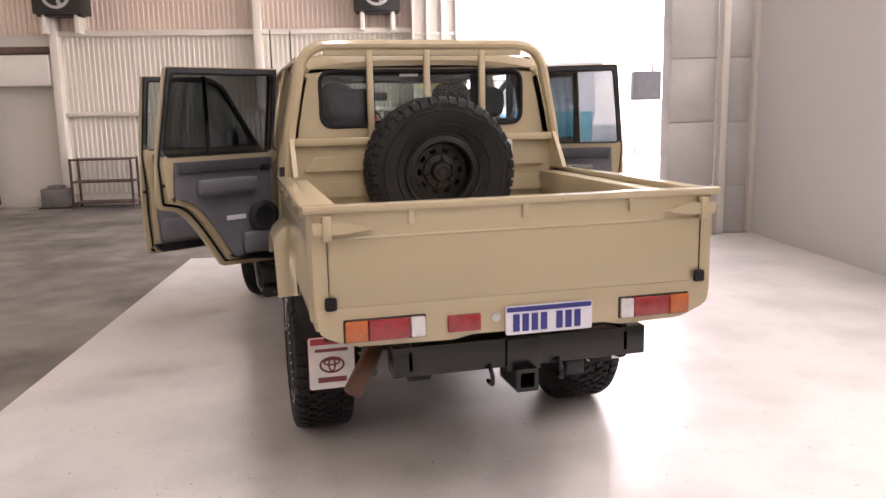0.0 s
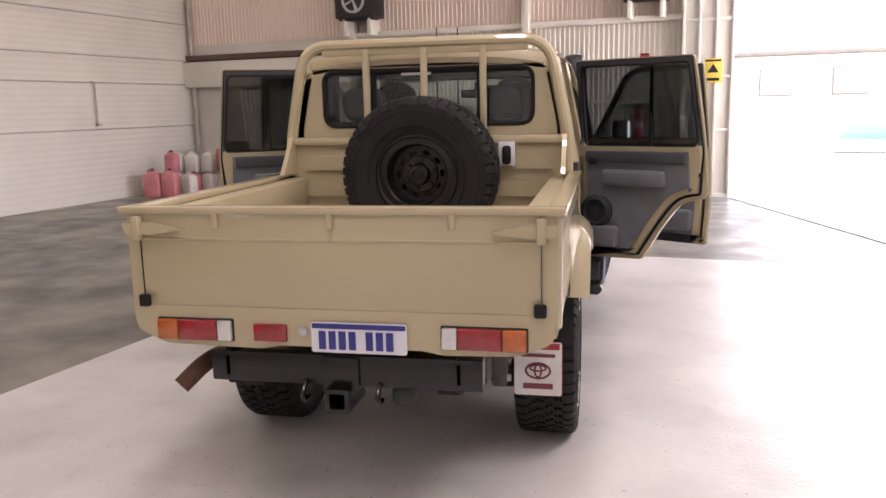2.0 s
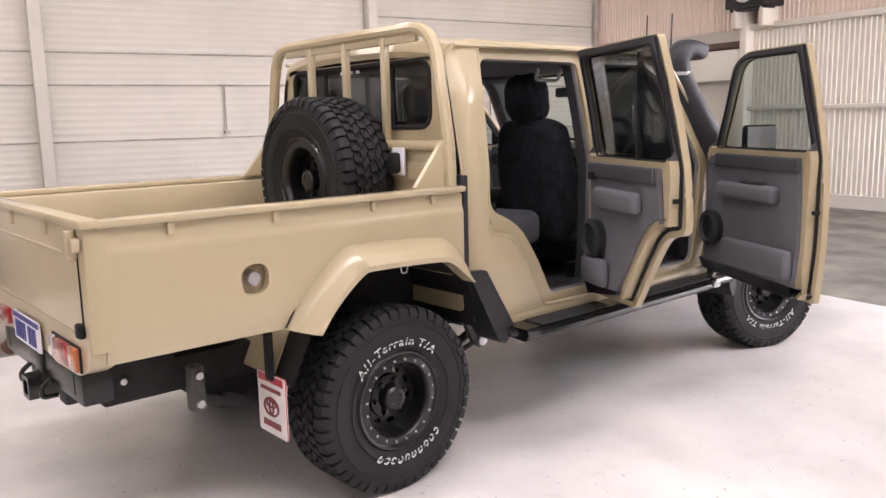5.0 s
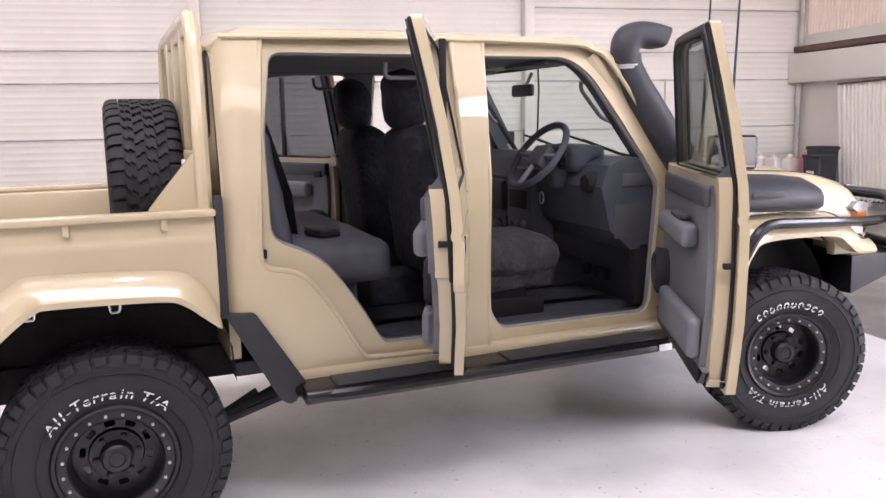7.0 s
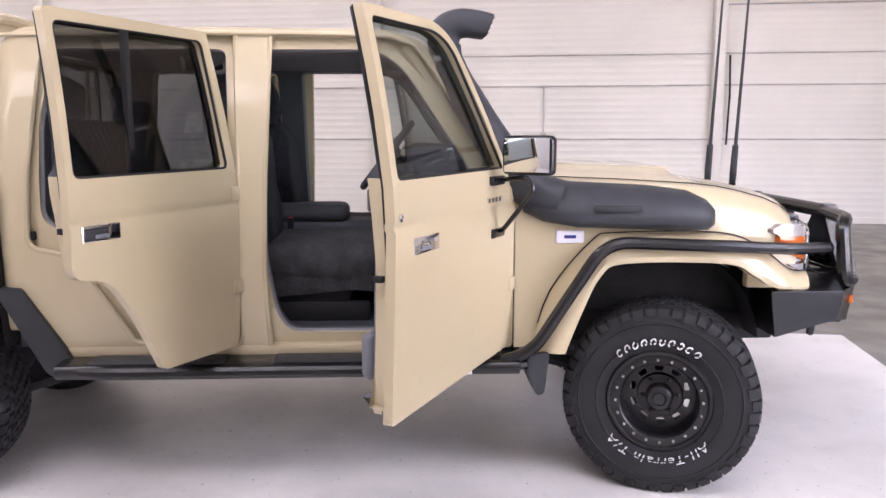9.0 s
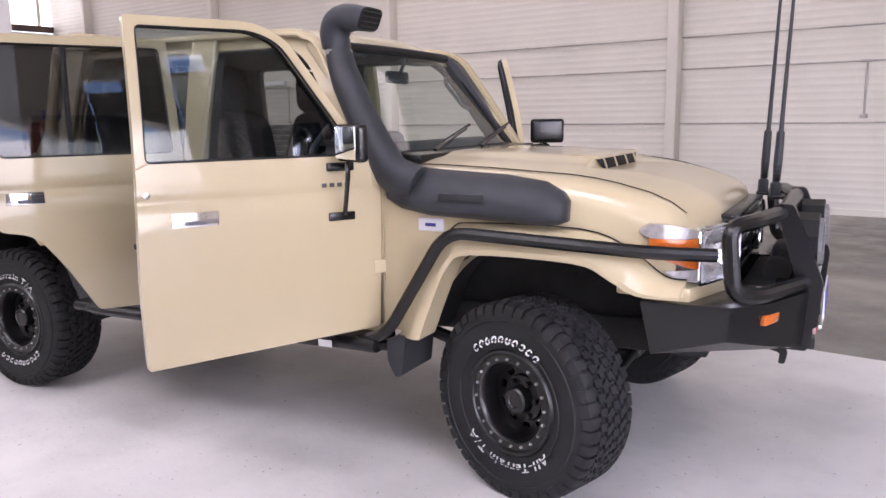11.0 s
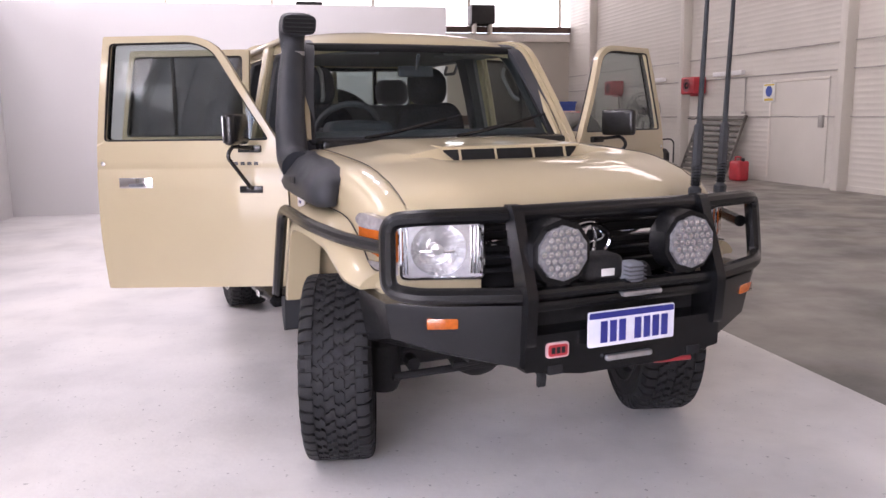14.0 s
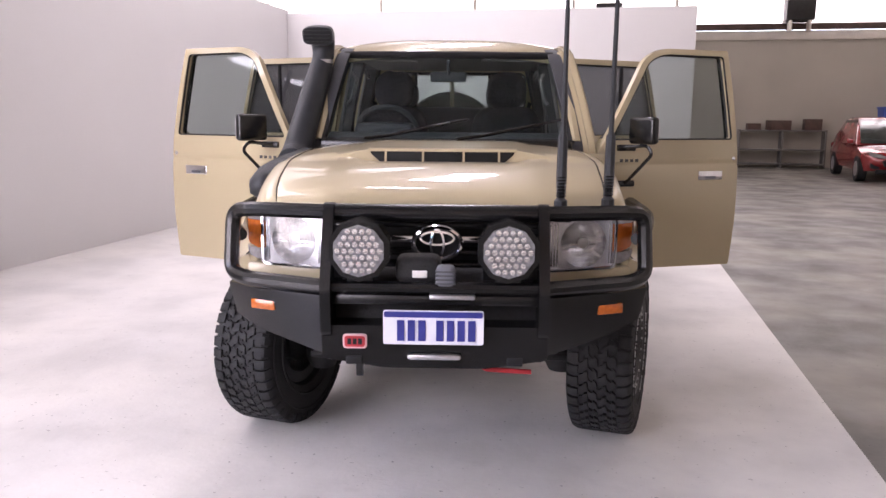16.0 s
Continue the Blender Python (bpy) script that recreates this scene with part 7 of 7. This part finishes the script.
crate = thing("storage_crate", put(-9.7, -19.6), "blue plastic crate stacked on a dark stand", "crate")
part("stand", box(-0.32, 0.32, -0.3, 0.3, 0.0, 1.40, 0.02), HM["dark"], crate)
part("tub", loft([[(q * a, q * b, z) for a, b in rounded([(-0.36, -0.3), (0.36, -0.3), (0.36, 0.3), (-0.36, 0.3)], 0.05)] for z, q in ((1.40, 0.9), (1.88, 1.0))]), HM["sign_blue"], crate)
part("rim", box(-0.38, 0.38, -0.32, 0.32, 1.86, 1.92, 0.02), HM["sign_blue"], crate)


# parked vehicles
def small_car(name, m, paint, label, tall=1.46, long=4.3, wide=1.8):
    """A hatchback: front towards +y."""
    c = thing(name, m, label, "car")
    h, w = tall, wide / 2
    prof = rounded([(-long * 0.48, 0.30), (long * 0.48, 0.28), (long * 0.5, 0.55), (long * 0.46, 0.74), (long * 0.24, 0.92), (-long * 0.40, 0.95), (-long * 0.5, 0.75)], 0.12, 4)
    bm = slab(prof, "x", -w, w)
    sliced(bm, "x", [w * k / 6 for k in range(-5, 6)])
    sliced(bm, "z", (0.42, 0.55, 0.66, 0.78, 0.86))
    sliced(bm, "y", [long * k for k in (-0.45, -0.40, -0.2, 0.0, 0.2, 0.27, 0.33, 0.39, 0.43)])

    def shell(p):
        side = abs(p.x) / w
        nose = max(0.0, (p.y - long * 0.24) / (long * 0.26))
        tuck = 1 - 0.16 * nose ** 2.5 - 0.08 * max(0.0, (-p.y - long * 0.36) / (long * 0.14)) - 0.05 * max(0.0, (p.z - 0.62) / 0.3) ** 2 - 0.04 * max(0.0, (0.5 - p.z) / 0.2)
        drop = (0.05 + 0.06 * nose) * side ** 4 if p.z > 0.70 else 0.0
        return Vector((p.x * tuck, p.y - 0.085 * long * side ** 2.6 * nose ** 2, p.z - drop))

    part("body", warped(bm, shell), paint, c)
    secs = []
    for z, a, b, k in ((0.90, -long * 0.42, long * 0.25, 0.96), (1.10, -long * 0.40, long * 0.17, 0.90), (h - 0.06, -long * 0.30, long * 0.02, 0.74), (h, -long * 0.24, -long * 0.03, 0.66)):
        secs.append([(x * w * k, y, z) for x, y in rounded([(-1, a), (1, a), (1, b), (-1, b)], 0.12, 3)])
    part("cabin", loft(secs), paint, c)
    part("windscreen", loft([[(-w * 0.85, long * 0.243, 0.94), (w * 0.85, long * 0.243, 0.94), (w * 0.85, long * 0.20, 0.92), (-w * 0.85, long * 0.20, 0.92)], [(-w * 0.70, long * 0.028, h - 0.06), (w * 0.70, long * 0.028, h - 0.06), (w * 0.70, 0, h - 0.06), (-w * 0.70, 0, h - 0.06)]]), HM["carglass"], c)
    for s in (1, -1):
        part("side_glass", flip(loft([[(w * 0.90, -long * 0.36, 0.96), (w * 0.91, long * 0.17, 0.96), (w * 0.88, long * 0.17, 0.95), (w * 0.88, -long * 0.36, 0.95)], [(w * 0.755, -long * 0.26, h - 0.08), (w * 0.755, long * 0.01, h - 0.08), (w * 0.72, long * 0.01, h - 0.08), (w * 0.72, -long * 0.26, h - 0.08)]]), s), HM["carglass"], c)
        part("headlamp", flip(loft([[(w * a, long * b, z0), (w * a, long * b, z1), (w * a, long * b - 0.08, z1), (w * a, long * b - 0.08, z0)] for a, b, z0, z1 in ((0.50, 0.484, 0.60, 0.66), (0.62, 0.470, 0.61, 0.70), (0.74, 0.448, 0.63, 0.735), (0.83, 0.41, 0.67, 0.755))]), s), M["corner_lens"], c)
        part("fog_intake", flip(loft([[(w * a, long * b, z0), (w * a, long * b, z1), (w * a, long * b - 0.06, z1), (w * a, long * b - 0.06, z0)] for a, b, z0, z1 in ((0.62, 0.478, 0.36, 0.40), (0.74, 0.462, 0.35, 0.44), (0.80, 0.448, 0.37, 0.48))]), s), M["seal"], c)
        part("wing_mirror", flip(box(w * 0.98, w * 1.13, long * 0.14, long * 0.19, 0.93, 1.05, 0.03), s), paint, c)
        part("tail_lamp", flip(box(w * 0.55, w * 0.92, -long * 0.502, -long * 0.47, 0.72, 0.88, 0.03), s), M["red_lens"], c)
        for y in (-long * 0.30, long * 0.31):
            tw = part("wheel", flip(lathe([(0.0, w - 0.2), (0.31, w - 0.2), (0.32, w - 0.1), (0.31, w + 0.005), (0.21, w + 0.01), (0.0, w - 0.02)], "x", 24, closed=False, centre=(0, y, 0.32)), s), M["rubber"], c)
            part("hub_cap", flip(lathe([(0.0, w + 0.002), (0.19, w + 0.012), (0.20, w + 0.008), (0.0, w - 0.02)], "x", 16, closed=False, centre=(0, y, 0.32)), s), M["steel"], tw)
    part("grille", slab(rounded([(-w * 0.50, 0.40), (w * 0.50, 0.40), (w * 0.56, 0.52), (w * 0.40, 0.64), (-w * 0.40, 0.64), (-w * 0.56, 0.52)], 0.03), "y", long * 0.455, long * 0.497), M["seal"], c)
    part("bumper_intake", box(-w * 0.7, w * 0.7, long * 0.46, long * 0.498, 0.24, 0.34, 0.03), M["seal"], c)
    part("grille_emblem", box(-0.06, 0.06, long * 0.50, long * 0.508, 0.55, 0.60, 0.01), M["chrome"], c)
    return c


HM["teal"] = mat("teal_panel_paint", (0.12, 0.42, 0.46), 0.4, 0, 0.05, 3)
HM["soffit"] = mat("grey_soffit", (0.45, 0.45, 0.46), 0.5, 0, 0.04, 1)
HM["carglass"] = mat("car_glass", (0.03, 0.036, 0.034), 0.12, 0, 0.05, 3, rvar=0.02)
HM["hut_glass"] = mat("pale_hut_glass", (0.32, 0.34, 0.36), 0.15, 0, 0.08, 3, rvar=0.02)
small_car("parked_car", put(-8.5, -16.2, 0, -3), HM["carred"], "red hatchback parked inside the hall", 1.6, 4.4, 1.9)

# yard: white building with canopy
fc = setting("backdrop", box(-20, 40, 32.0, 32.6, 0, 11.0), HM["facade"], "white industrial building across the yard", None, "building")
part("band", box(-20, 40, 31.9, 32.0, 7.0, 7.3, 0.02), HM["slat"], fc)
cp = setting("canopy", box(7.6, 24, 20.5, 30, 4.3, 5.6, 0.05), HM["facade"], "white canopy with round downlights over the yard", None, "canopy")
part("soffit", box(7.7, 23.9, 20.6, 29.9, 4.26, 4.3), HM["soffit"], cp)
part("canopy_post", box(9.45, 9.75, 21.0, 21.3, 0, 4.26, 0.02), HM["facade"], cp)
part("canopy_post", box(16.0, 16.3, 21.0, 21.3, 0, 4.26, 0.02), HM["facade"], cp)
for u in (8.5, 10.2, 12.0):
    for v in (22.0, 25.0, 28.0):
        part("downlight", disc(0.16, "z", 4.24, 4.262, 14, (u, v)), HM["skylight"], cp)
for v in np.arange(22, 29.5, 1.3):
    part("mullion", box(13.2, 13.3, v, v + 0.08, 2.6, 4.26), HM["line"], cp)
hut = thing("site_hut", put(0, 0), "long white hut with blue and teal lower panels across the yard", "hut")
part("wall", box(0.3, 7.4, 24.0, 27.0, 0.0, 3.0, 0.03), HM["facade"], hut)
part("roof", box(0.1, 7.6, 23.8, 27.2, 3.0, 3.15, 0.03), HM["slat"], hut)
part("blue_panel", box(0.4, 5.2, 23.95, 24.0, 0.4, 1.45, 0.01), HM["vanblue"], hut, "blue lower wall panel")
part("teal_panel", box(5.22, 7.3, 23.95, 24.0, 0.4, 1.45, 0.01), HM["teal"], hut, "teal lower wall panel")
for u in (1.5, 3.6, 5.6):
    part("window_frame", box(u, u + 1.0, 23.94, 24.0, 1.75, 2.6, 0.02), HM["slat"], hut)
    part("window_pane", box(u + 0.06, u + 0.94, 23.93, 23.945, 1.81, 2.54), HM["hut_glass"], hut)
tv = thing("yard_sign", put(8.75, 22.5), "black boxed display on a grey pedestal", "sign")
part("pedestal", box(-0.35, 0.6, -0.15, 0.15, 0, 1.75, 0.03), HM["line"], tv)
part("screen_box", box(-0.5, 0.45, -0.2, 0.2, 1.80, 2.75, 0.05), HM["dark"], tv)
part("aerial", tube([(0.2, 0, 2.75), (0.2, 0, 3.1)], 0.03, 6), HM["dark"], tv)
